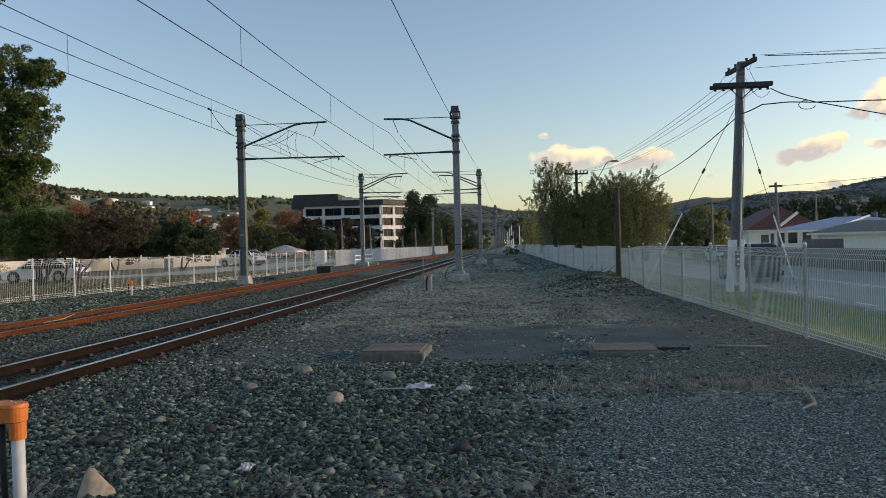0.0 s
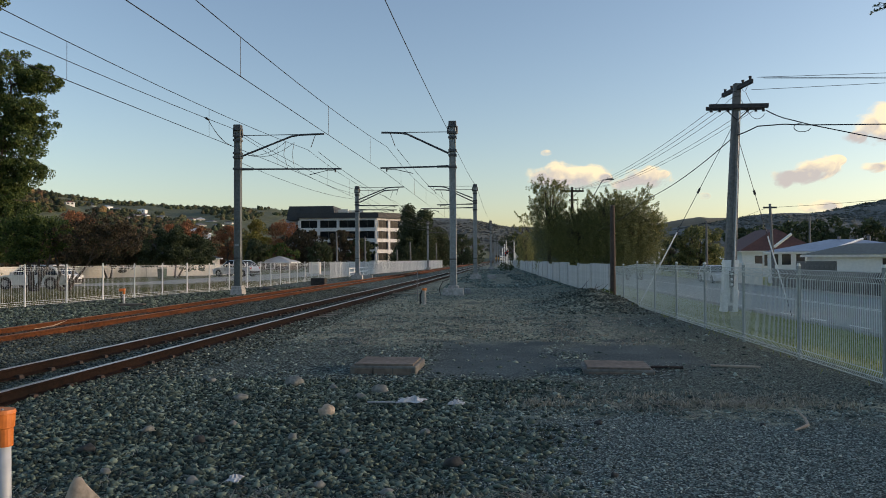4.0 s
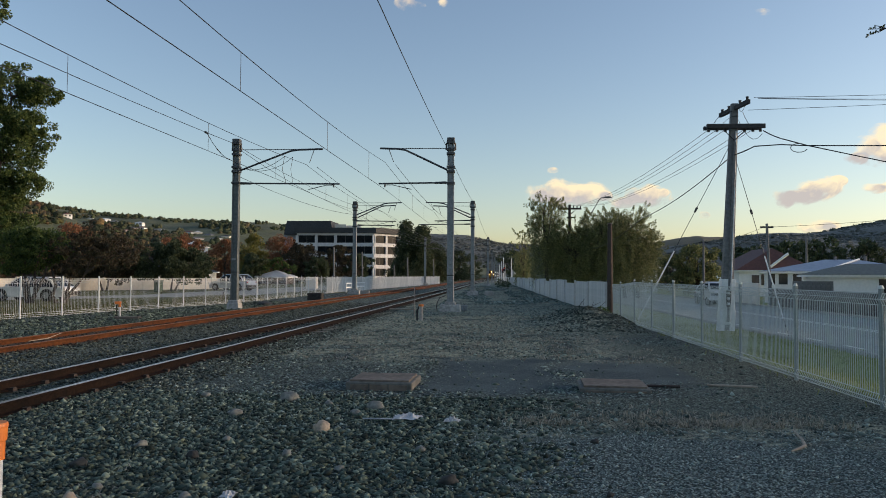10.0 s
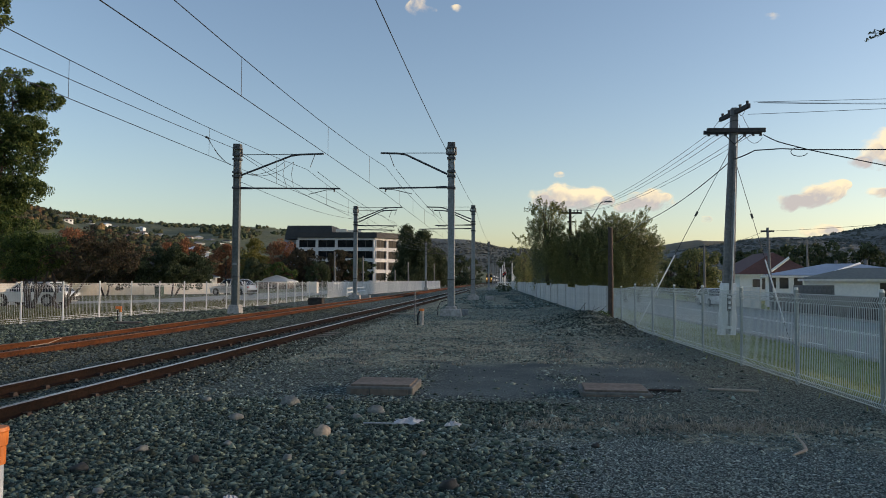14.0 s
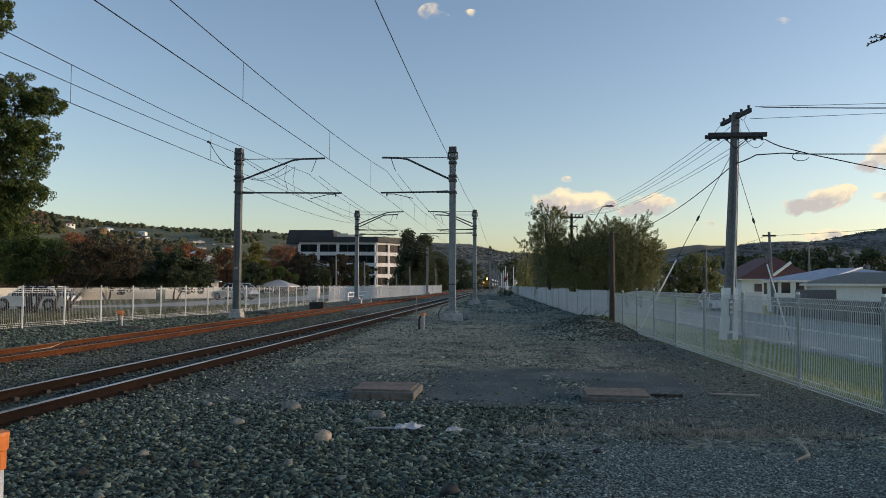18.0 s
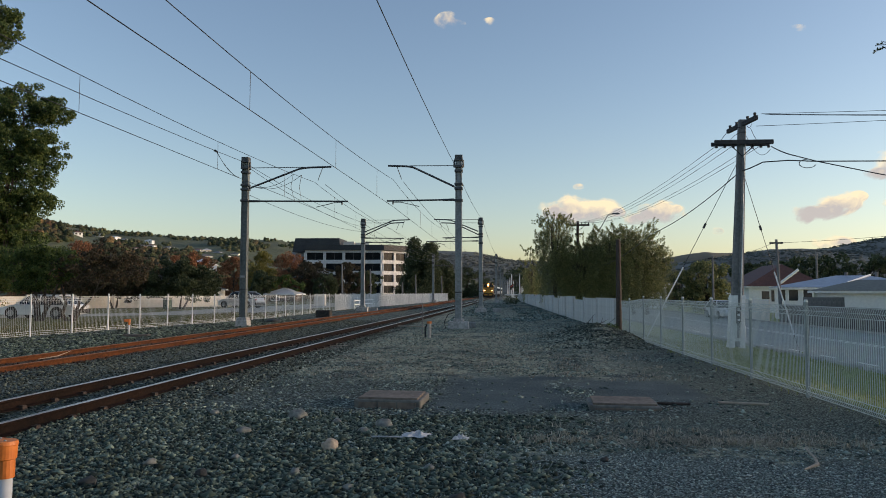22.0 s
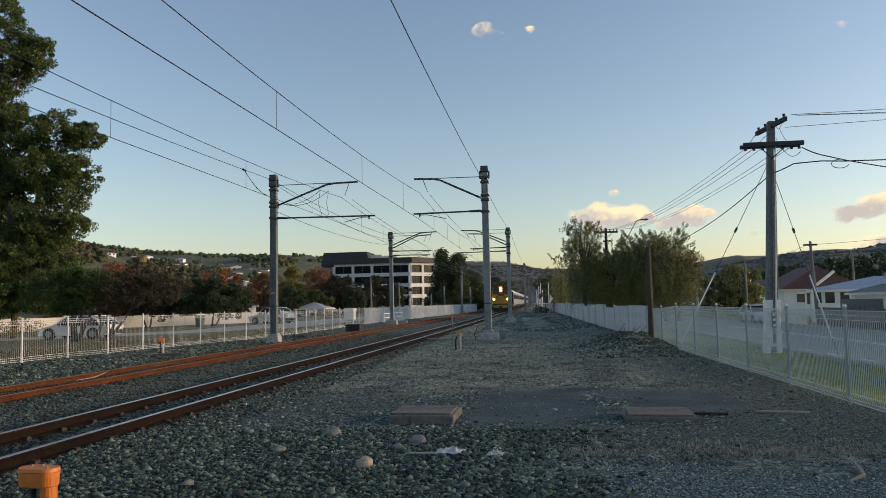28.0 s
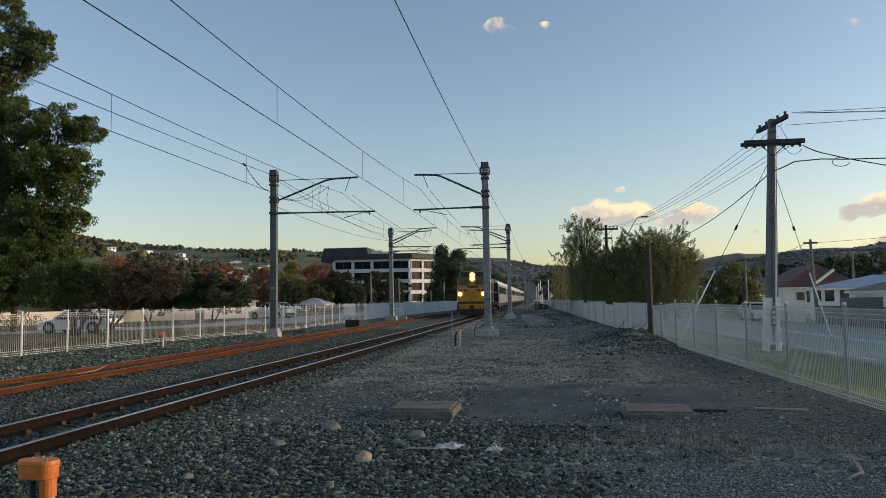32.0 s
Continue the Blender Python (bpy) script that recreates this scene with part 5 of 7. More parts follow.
def hill_trees(ridge, y0, y1, xspan, yspan, n, mat, label, size, fine=0, open_ground=-2.0, flat=1.0):
    """Crowns of trees scattered over a hill's front slope, one mesh."""
    base, tri = DOMES[fine]
    k = len(base)
    x, y = rng.uniform(*xspan, n), rng.uniform(*yspan, n)
    clear = np.array([noise.noise(Vector((a / 34, b / 60, 2.0))) for a, b in zip(x, y)]) < open_ground
    x, y = x[~clear], y[~clear]
    n = len(x)
    rise = np.sin(np.clip((y - y0) / (y1 - y0), 0, 1) * math.pi / 2) ** 1.3
    z = np.interp(x, [p[0] for p in ridge], [p[1] for p in ridge]) * rise
    r = size * (0.45 + rng.uniform(0, 1, n) ** 2)
    v = base[None] * (1 + rng.normal(0, 0.2, (n, k, 1)))
    v = v * np.stack([r * rng.uniform(0.8, 1.3, n), r * rng.uniform(0.8, 1.3, n), r * rng.uniform(0.7, 1.6, n) * flat], 1)[:, None, :]
    v += np.stack([x * (0.55 + 0.45 * y / y1), y, z + r * 0.35], 1)[:, None, :]
    b = Build()
    b.v = [tuple(p) for p in v.reshape(-1, 3).tolist()]
    b.f = [tuple(q) for q in (tri[None] + (np.arange(n) * k)[:, None, None]).reshape(-1, 3).tolist()]
    return solid("hillside_trees", b, mat, label, "trees", kind="stuff", smooth_faces=True)


CROWN_HILL = canopy_material("hillside crowns", ((0.04, 0.055, 0.03), (0.065, 0.085, 0.042), (0.09, 0.1, 0.05), (0.055, 0.07, 0.04), (0.11, 0.09, 0.05)))
# the last, gold tone paints sunlit crowns among the others
CROWN_SPUR = canopy_material("garden tree crowns", ((0.025, 0.036, 0.02), (0.05, 0.06, 0.03), (0.12, 0.07, 0.04), (0.06, 0.075, 0.03), (0.04, 0.045, 0.028), (0.19, 0.13, 0.06)))
# far crowns lightened to put haze into their colour
CROWN_HAZED = canopy_material("haze-paled bush crowns", ((0.088, 0.102, 0.1), (0.1, 0.116, 0.108), (0.112, 0.122, 0.11)), 0.8, 1.15)
hill_trees(((-900, 115), (-595, 92), (-490, 76), (-340, 63), (-259, 62), (-150, 40), (-60, 20), (0, 8)), 330, 900, (-700, -40), (480, 898), 9000, CROWN_HILL, "brown and green trees on the hillside", 1.8, 1, 0.05)
hill_trees(SPUR, 290, 520, (-520, -95), (310, 525), 6500, CROWN_SPUR, "garden trees over the wooded spur", 1.9, 1, -0.15)
hill_trees(((-700, 90), (-240, 78), (-106, 68), (-30, 64), (30, 52), (120, 48), (260, 46), (500, 40)), 700, 1200, (-330, 330), (760, 1198), 7000, CROWN_HAZED, "dark bush on the distant ridge", 2.4, 0, -2.0, 0.28)
hill_trees(((120, 15), (211, 33), (312, 50), (372, 50), (469, 68), (700, 92), (1100, 120)), 380, 900, (150, 640), (420, 898), 7000, CROWN_HAZED, "dark bush on the ridge beyond the houses", 1.7, 0, -2.0, 0.28)


# ---- houses ----
def hip_roof(b, w, d, eave, ridge, over=0.4, inset=None):
    hw, hd = w / 2 + over, d / 2 + over
    i = inset if inset is not None else min(hw, hd)
    if w >= d:
        r = [(-hw + i, 0, ridge), (hw - i, 0, ridge)]
        fs = ((0, 1, 5, 4), (1, 2, 5), (2, 3, 4, 5), (3, 0, 4))
    else:
        r = [(0, -hd + i, ridge), (0, hd - i, ridge)]
        fs = ((0, 1, 4), (1, 2, 5, 4), (2, 3, 5), (3, 0, 4, 5))
    b.add([(-hw, -hd, eave), (hw, -hd, eave), (hw, hd, eave), (-hw, hd, eave)] + r, fs + ((3, 2, 1, 0),))
    return b


def house(m, w, d, eave, ridge, wall, roof, label, windows, inset=None, group="houses", chimney=None):
    """windows: (face, along, width, low, high); face f front (-y), l (-x), r (+x)."""
    t = thing("house", m, label, "house", group)
    part("wall", Build().box((0, 0, eave / 2), (w, d, eave)), wall, t)
    rf = part("roof", hip_roof(Build(), w, d, eave - 0.02, ridge, 0.45, inset), roof, t)
    part("fascia", Build().box((0, 0, eave - 0.1), (w + 0.8, d + 0.8, 0.14)), WALL_WHITE, t)
    if chimney:
        part("chimney", Build().box((chimney[0], chimney[1], ridge), (0.6, 0.6, 1.4)), ROOF_GREY, rf)
    for face, u, ww, lo, hi in windows:
        zc, hh = (lo + hi) / 2, hi - lo
        if face == "f":
            c, s, g = (u, -d / 2 - 0.03, zc), (ww + 0.16, 0.1, hh + 0.16), (u, -d / 2 - 0.07, zc)
            gs = (ww, 0.05, hh)
        else:
            k = -1 if face == "l" else 1
            c, s, g = (k * (w / 2 + 0.03), u, zc), (0.1, ww + 0.16, hh + 0.16), (k * (w / 2 + 0.07), u, zc)
            gs = (0.05, ww, hh)
        win = part("window", Build().box(c, s), WALL_WHITE, t)
        part("pane", Build().box(g, gs), GLASS_DARK, win)
    return t


wh = house(pose(29.5, 62.3, -0.5, 0, 0, -20), 11.5, 8, 2.58, 3.58, WALL_WHITE, ROOF_BLUE, "white single-storey house with blue-grey hipped roof", (("f", -5.27, 0.5, 1.5, 2.36), ("f", -4.43, 0.66, 1.5, 2.36), ("f", -3.4, 0.62, 0.5, 2.36), ("f", -2.2, 0.9, 1.4, 2.3)), inset=5.1)
part("hip_cap", Build().tube([(-1.5, -4.4, 2.6), (1.4, -0.05, 3.6)], 0.09, 6), WHITE_PAINT, wh)
for vx in (-0.3, 1.9):
    part("roof_vent", Build().tube([(vx, 0.3, 3.45), (vx, 0.3, 3.85)], 0.13, 8), ROOF_GREY, wh)
house(pose(26.0, 49.3, -0.5, 0, 0, -20), 9.0, 5, 2.28, 3.0, WALL_WHITE, ROOF_GREEN, "white garage building with grey-green roof", (("f", 0.9, 2.8, 0.2, 2.0),))
rh = house(pose(31.2, 84.0, -0.5), 7.8, 8, 2.85, 5.25, WALL_WHITE, ROOF_RED, "white house with dull red-brown roof", (("f", -2.2, 0.8, 1.2, 2.3), ("f", -0.9, 1.4, 1.2, 2.4), ("f", 1.6, 1.0, 1.2, 2.4)), inset=1.5)
part("barge_board", Build().tube([(-0.8, -4.6, 3.2), (1.05, -4.6, 4.6)], 0.16, 5), WALL_WHITE, rh)
house(pose(19.5, 105.0, -0.5), 8, 8, 3.4, 5.6, WALL_WHITE, ROOF_GREY, "white gabled house half hidden by birches", (("f", -2.0, 1.2, 1.0, 2.2), ("f", 1.0, 1.2, 1.0, 2.2)))
house(pose(-46.6, 113.0, 0.0), 5.0, 6, 2.0, 3.0, WALL_CREAM, ROOF_DARK, "cream bungalow with grey roof among autumn trees", (("f", -1.4, 1.2, 0.6, 2.0), ("f", 1.4, 1.2, 0.6, 2.0)))
house(pose(-33.5, 114.0, 0.0), 4.5, 5, 1.3, 2.3, POLE_BROWN, ROOF_SILVER, "low carport with a pale roof under trees", (("f", -0.8, 1.3, 0.3, 1.2),))
house(pose(-56.5, 120.0, 0.0), 8, 7, 2.6, 4.6, POLE_BROWN, ROOF_DARK, "dark-roofed house among autumn trees", (("f", -1.8, 1.3, 0.6, 2.0),))
house(pose(-103.5, 250.0, 0.0), 7.5, 8, 11.2, 13.2, ROOF_BLUE, ROOF_SILVER, "blue-grey two-storey house on rising ground", (("f", -2.0, 1.5, 6.0, 7.2), ("f", 1.4, 1.5, 6.0, 7.2), ("f", -2.0, 1.5, 9.0, 10.4), ("f", 1.4, 1.5, 9.0, 10.4)))
# houses along the street, unseen before the view begins: added to shade the yard from the low sun
for k, (x, y, w, ridge) in enumerate(((29.5, 36.0, 9.0, 5.0), (29.0, 22.5, 11.0, 4.8), (29.5, 8.0, 12.0, 5.2), (29.0, -7.5, 12.0, 4.8), (29.5, -23.0, 12.0, 5.0))):
    house(pose(x, y, -0.5), 8.5, w, 2.9, ridge, (WALL_CREAM, WALL_WHITE)[k % 2], (ROOF_GREY, ROOF_RED, ROOF_GREEN)[k % 3], "unseen pale single-storey house added to shade the yard", (("l", -2.0, 1.6, 0.9, 2.2), ("l", 2.0, 1.6, 0.9, 2.2)), inset=1.5, group="street houses")
HILL_HOUSES = (
    (-369.4, 677, 53.4, 12.7), (-346.7, 655, 49.0, 7.5), (-305.0, 605, 39.5, 10.5), (-303.9, 620, 41.5, 7.5), (-280.3, 590, 36.2, 6.5), (-278.2, 600, 37.8, 6.0), (-257.0, 590, 36.2, 9.0), (-245.6, 582, 34.8, 8.4), (-235.4, 577, 34.1, 6.5), (-221.1, 565, 32.0, 7.5),
    (-395.5, 697, 57.8, 7.5), (-251.1, 490, 29.9, 6.6), (-251.0, 557, 31.2, 6.4), (-206.4, 542, 27.8, 6.2), (-205.3, 560, 30.0, 6.0), (-303.3, 505, 43.5, 6.0), (-325.9, 662, 48.5, 6.7), (-216.8, 530, 26.7, 8.3))
for k, (x, y, z, w) in enumerate(HILL_HOUSES):
    house(pose(x, y, z - 2.9, 0, 0, 37 * k % 80 - 30), w, 6, 3.7 + 0.4 * (k % 3), 5.0 + 0.4 * (k % 3), (WALL_WHITE, WALL_WHITE, WALL_CREAM)[k % 3], (ROOF_SILVER, ROOF_GREY, ROOF_DARK, ROOF_RED)[k % 4], "small pale house on the hillside", (("f", -0.25 * w, 0.24 * w, 2.2, 3.4), ("f", 0.2 * w, 0.2 * w, 2.2, 3.4)), group="hillside houses")
# long pale wall beyond the far street, dark timber fence across the near street
lw = thing("boundary_wall", pose(0, 0, 0), "long low cream wall beyond the far street", "wall", kind="structure")
wall_a, wall_b = Vector((-46.0, 50.0, 0)), Vector((-26.0, 76.0, 0))
wall_turn = math.degrees(math.atan2(26.0, 20.0))
for k in range(9):
    p = wall_a.lerp(wall_b, (k + 0.5) / 9)
    part("wall_panel", Build().box((0, 0, 0.62), (3.62, 0.2, 1.1)), WALL_CREAM, lw, m=pose(p.x, p.y, 0, 0, 0, wall_turn))
    p = wall_a.lerp(wall_b, k / 9)
    part("wall_pier", Build().box((0, 0, 0.66), (0.36, 0.36, 1.3)), WALL_CREAM, lw, m=pose(p.x, p.y, 0, 0, 0, wall_turn))
df = thing("paling_fence", pose(0, 0, 0), "dark paling fence across the street", "fence", kind="structure")
pal = Build().box((0, 0, 0.65), (0.02, 0.14, 1.3)).mesh("paling", TIMBER_DARK)
for k in range(200):
    again("paling", pal, df, pose(20.3, 20 + 0.165 * k, -0.5))
for z in (-0.15, 0.5):
    part("rail", Build().box((20.34, 36.5, z), (0.04, 33.0, 0.09)), TIMBER_DARK, df)
hd = thing("panel_fence", pose(19.85, 54.0, -0.5), "plain cream panel fence by the street", "fence", kind="structure")
for k in range(3):
    part("panel", Build().box((0, 0.9 + 1.8 * k, 0.85), (0.08, 1.76, 1.6)), WALL_CREAM, hd, bevel=0.01)
bf = thing("close_board_fence", pose(19.75, 48.0, -0.5), "grey close-boarded fence before the white garage", "fence", kind="structure")
board = Build().box((0, 0, 0.92), (0.3, 0.03, 1.84)).mesh("board", POLE_GREY)
for k in range(12):
    again("board", board, bf, pose(0.15 + 0.31 * k, 0.01 * (k % 2), 0))



# ---- office block ----
def ring_band(b, outline, z0, z1, grow=0.0):
    """An outline of (x, y), grown outward, drawn up from z0 to z1."""
    cx, cy = sum(p[0] for p in outline) / len(outline), sum(p[1] for p in outline) / len(outline)
    o = [(x + grow * math.copysign(1, x - cx), y + grow * math.copysign(1, y - cy)) for x, y in outline]
    n = len(o)
    return b.add([(x, y, z) for z in (z0, z1) for x, y in o], [tuple(reversed(range(n))), tuple(n + k for k in range(n))] + [(k, (k + 1) % n, n + (k + 1) % n, n + k) for k in range(n)])


def office():
    """A four-storey block whose outer corner is cut off at a slant; the high plant roof stands over the far wing."""
    t = thing("office_block", pose(-26.4, 169.0, 0.0), "white office block with dark roof and ribbon windows", "office block")
    out = [(-18.5, 0.0), (0.0, 0.0), (5.2, 6.0), (5.2, 17.0), (-18.5, 17.0)]
    part("core", ring_band(Build(), out, 0.0, 11.4, -0.5), GLASS_OFFICE, t, "dark glazing")
    ST = 2.6
    for k in range(5):
        z = 0.55 + k * ST
        part("floor_band", ring_band(Build(), out, z, z + (0.85 if k < 4 else 0.55)), OFFICE_WHITE, t)
    for k in range(4):
        z = 0.55 + k * ST + 0.85
        h = ST - 0.85
        for a, c, n in ((out[0], out[1], 4), (out[1], out[2], 2), (out[2], out[3], 2)):
            turn = math.degrees(math.atan2(c[1] - a[1], c[0] - a[0]))
            ln = math.hypot(c[0] - a[0], c[1] - a[1])
            for i in range(n + 1):
                f = i / n
                x, y = a[0] + (c[0] - a[0]) * f, a[1] + (c[1] - a[1]) * f
                part("column", Build().box((0, 0.22, h / 2), (0.62, 0.4, h)), OFFICE_WHITE, t, m=pose(x, y, z, 0, 0, turn))
                if i < n:
                    x, y = a[0] + (c[0] - a[0]) * (f + 0.5 / n), a[1] + (c[1] - a[1]) * (f + 0.5 / n)
                    win = part("window", Build().box((0, 0.4, h / 2), (ln / n - 0.7, 0.06, h)), GLASS_OFFICE, t, m=pose(x, y, z, 0, 0, turn))
                    part("mullion", Build().box((0, 0.34, h / 2), (0.09, 0.06, h)), STEEL_DARK, win)
    part("roof", ring_band(Build(), out, 11.5, 12.75, 0.5), ROOF_DARK, t, "dark mansard roof")
    ph = part("plant_room", Build().box((-15.9, 5.5, 12.8), (11.8, 10.0, 3.3), taper=0.9), ROOF_DARK, t, "dark rooftop plant room")
    part("plant_door", Build().box((-8.6, 3.0, 13.2), (2.6, 0.5, 1.1)), WALL_CREAM, ph)
    part("parapet", Build().box((-5.6, 3.4, 13.1), (3.6, 0.3, 0.8)), WALL_CREAM, ph)
    wing = part("wing", Build().box((-20.0, 9.0, 5.6), (5.0, 12.0, 11.2)), ROOF_BLUE, t, "blue-grey stair wing")
    part("wing_window", Build().box((-19.4, 2.96, 9.4), (1.6, 0.06, 1.5)), GLASS_OFFICE, wing)
    return t


office()


# ---- vehicles ----
def wheel(parent, x, y, r, w=0.22):
    tyre = part("wheel", Build().tube([(x - w / 2, y, r), (x + w / 2, y, r)], r, 18), BLACK, parent)
    part("rim", Build().tube([(x - w / 2 - 0.008, y, r), (x + w / 2 + 0.008, y, r)], r * 0.54, 12), STEEL, tyre)


def car(m, paint, label, L=4.4, Wd=1.78, H=1.45, suv=False, light=TAIL_RED):
    """Nose to +y; every car is a thing with body, glass, wheels and lamps."""
    t = thing("car", m, label, "car", "vehicles")
    hw = Wd / 2
    belt = H * 0.62
    # side outline (y, z) with wheel arches, drawn across the width, rounded in at the ends
    r = 0.37 if not suv else 0.42

    def arch(c):
        return [(c + r * math.cos(a), 0.32 + r * math.sin(a)) for a in np.linspace(-0.25, math.pi + 0.25, 9)]

    nose = [(L / 2 - 1.2, belt), (L / 2 - 0.75, belt * 0.94), (L / 2 - 0.35, belt * 0.82), (L / 2 - 0.1, belt * 0.66), (L / 2, 0.48), (L / 2 - 0.03, 0.3), (L / 2 - 0.1, 0.22)]
    tail = [(-L / 2 + 0.1, 0.24), (-L / 2 + 0.01, 0.38), (-L / 2, belt * 0.7), (-L / 2 + 0.05, belt * 0.93), (-L / 2 + 0.22, belt)]
    low = tail + nose + arch(L * 0.31) + arch(-L * 0.3)
    n = len(low)

    def inset(y):
        return hw - 0.16 * max(0.0, (abs(y) - L / 2 + 0.7) / 0.7) ** 2

    b = Build()
    b.add([(sx * inset(y), y, z) for sx in (-1, 1) for y, z in low], [tuple(range(n)), tuple(n + k for k in reversed(range(n)))] + [(k, (k + 1) % n, n + (k + 1) % n, n + k) for k in range(n)])
    part("body", b, paint, t, bevel=0.03)
    rear = -L / 2 + (0.2 if suv else 0.35)
    up = [(rear - 0.1, belt - 0.03), (rear + (0.1 if suv else 0.3), belt + (H - belt) * 0.62), (rear + (0.25 if suv else 0.75), H - 0.05), (-L * 0.06, H), (L * 0.06, H - 0.02), (L * 0.13, H - 0.09), (L / 2 - 1.05, belt - 0.03)]
    n = len(up)
    b = Build()
    b.add([(sx * (hw - 0.03 - 0.2 * (z - belt) / (H - belt + 0.01)), y, z) for sx in (-1, 1) for y, z in up], [tuple(range(n)), tuple(n + k for k in reversed(range(n)))] + [(k, (k + 1) % n, n + (k + 1) % n, n + k) for k in range(n)])
    part("cabin", b, GLASS_DARK, t, "dark glass cabin", bevel=0.02)
    part("roof_panel", Build().box((0, (rear + 0.55 + L * 0.08) / 2 - 0.05, H - 0.005), (Wd - 0.44, L * 0.08 - rear - 0.5, 0.06), taper=0.94), paint, t, bevel=0.02)
    for sx in (-1, 1):
        part("rear_pillar", Build().tube([(sx * (hw - 0.04), rear + 0.05, belt - 0.02), (sx * (hw - 0.14), rear + 0.3, belt + (H - belt) * 0.6), (sx * (hw - 0.21), rear + 0.7, H - 0.04)], 0.06, 6), paint, t)
        part("front_pillar", Build().tube([(sx * (hw - 0.03), L / 2 - 1.08, belt - 0.02), (sx * (hw - 0.2), L * 0.12, H - 0.08)], 0.04, 6), paint, t)
    for sx in (-1, 1):
        for yy in (-L * 0.04,):
            part("pillar", Build().tube([(sx * (hw - 0.02), yy - 0.1, belt), (sx * (hw - 0.21), yy - 0.1, H - 0.02)], 0.04, 5), paint, t)
        for yy in (-L * 0.3, L * 0.31):
            wheel(t, sx * (hw - 0.1), yy, 0.33 if not suv else 0.37)
        part("tail_lamp", Build().box((sx * (hw - 0.19), -L / 2 - 0.012, belt - 0.14), (0.24, 0.04, 0.13)), light, t)
        part("headlamp", Build().box((sx * (hw - 0.22), L / 2 - 0.08, belt * 0.72), (0.34, 0.14, 0.13)), WHITE_PAINT, t)
        part("mirror", Build().box((sx * (hw + 0.08), L * 0.2, belt + 0.06), (0.16, 0.1, 0.12)), paint, t)
    part("bumper", Build().box((0, -L / 2 - 0.03, 0.42), (Wd - 0.1, 0.14, 0.22)), BLACK, t, bevel=0.03)
    return t


car(pose(-24.85, 38.4, 0.09, 0, 0, 88), CAR_WHITE, "white coupe parked on the grass verge", 4.3, 1.7, 1.3, light=CAR_WHITE)
car(pose(-23.6, 66.2, 0.09, 0, 0, 72), CAR_SILVER, "silver hatchback parked on the far street", 4.3, 1.75, 1.5)
car(pose(19.0, 62.0, ROAD_Z + 0.004, 0, 0, 182), CAR_WHITE, "white car parked at the kerb", 4.4, 1.75, 1.45)
suv = car(pose(11.9, 36, ROAD_Z), CAR_DARK, "dark blue-grey sport utility vehicle driving away", 4.7, 1.9, 1.75, True)


def flatbed():
    t = thing("flatbed_truck", pose(17, 37, ROAD_Z, 0, 0, 180), "small white flatbed truck driving along the street", "truck", "vehicles")
    part("chassis", Build().box((0, -0.6, 0.5), (0.8, 4.4, 0.2)), LOCO_DARK, t)
    deck = part("deck", Build().box((0, -1.3, 0.85), (1.85, 3.1, 0.1)), TIMBER_DARK, t, "dark flat deck")
    part("headboard", Build().box((0, 0.28, 1.25), (1.8, 0.06, 0.8)), STEEL_DARK, deck)
    out = [(0.35, 0.5), (0.35, 1.95), (0.55, 2.02), (1.4, 2.0), (1.85, 1.3), (1.95, 1.1), (1.95, 0.5)]
    n = len(out)
    b = Build()
    b.add([(sx * (0.86 if z < 1.3 else 0.78), y, z) for sx in (-1, 1) for y, z in out], [tuple(range(n)), tuple(n + k for k in reversed(range(n)))] + [(k, (k + 1) % n, n + (k + 1) % n, n + k) for k in range(n)])
    part("cab", b, CAR_WHITE, t, "white forward-control cab", bevel=0.03)
    part("windscreen", Build().box((0, 1.67, 1.62), (1.4, 0.04, 0.6), pose(0, 0, 0, 32)), GLASS_DARK, t)
    for sx in (-1, 1):
        part("side_window", Build().box((sx * 0.83, 1.0, 1.6), (0.04, 0.7, 0.5), pose(0, 0, 0, 0, sx * -8)), GLASS_DARK, t)
        part("headlamp", Build().box((sx * 0.6, 1.97, 0.95), (0.3, 0.05, 0.2)), STEEL, t)
        part("mirror", Build().box((sx * 1.0, 1.7, 1.5), (0.14, 0.06, 0.28)), BLACK, t)
        wheel(t, sx * 0.75, 1.15, 0.36)
        wheel(t, sx * 0.75, -1.9, 0.36)
    part("grille", Build().box((0, 1.96, 0.95), (0.85, 0.05, 0.2)), BLACK, t)
    part("bumper", Build().box((0, 1.98, 0.55), (1.75, 0.14, 0.2)), WHITE_PAINT, t, bevel=0.02)
    return t


truck = flatbed()
truck.scale = (0.86, 0.86, 0.86)


# ---- train ----
def bogie(parent, y, r=0.46):
    bg = part("bogie", Build().box((-0.62, y, 0.5), (0.14, 2.5, 0.36)).box((0.62, y, 0.5), (0.14, 2.5, 0.36)).box((0, y, 0.55), (1.2, 0.5, 0.3)), LOCO_DARK, parent)
    for yy in (-0.85, 0.85):
        for sx in (-1, 1):
            part("wheel", Build().tube([(sx * 0.5, y + yy, r), (sx * 0.63, y + yy, r)], r, 16), LOCO_DARK, bg)


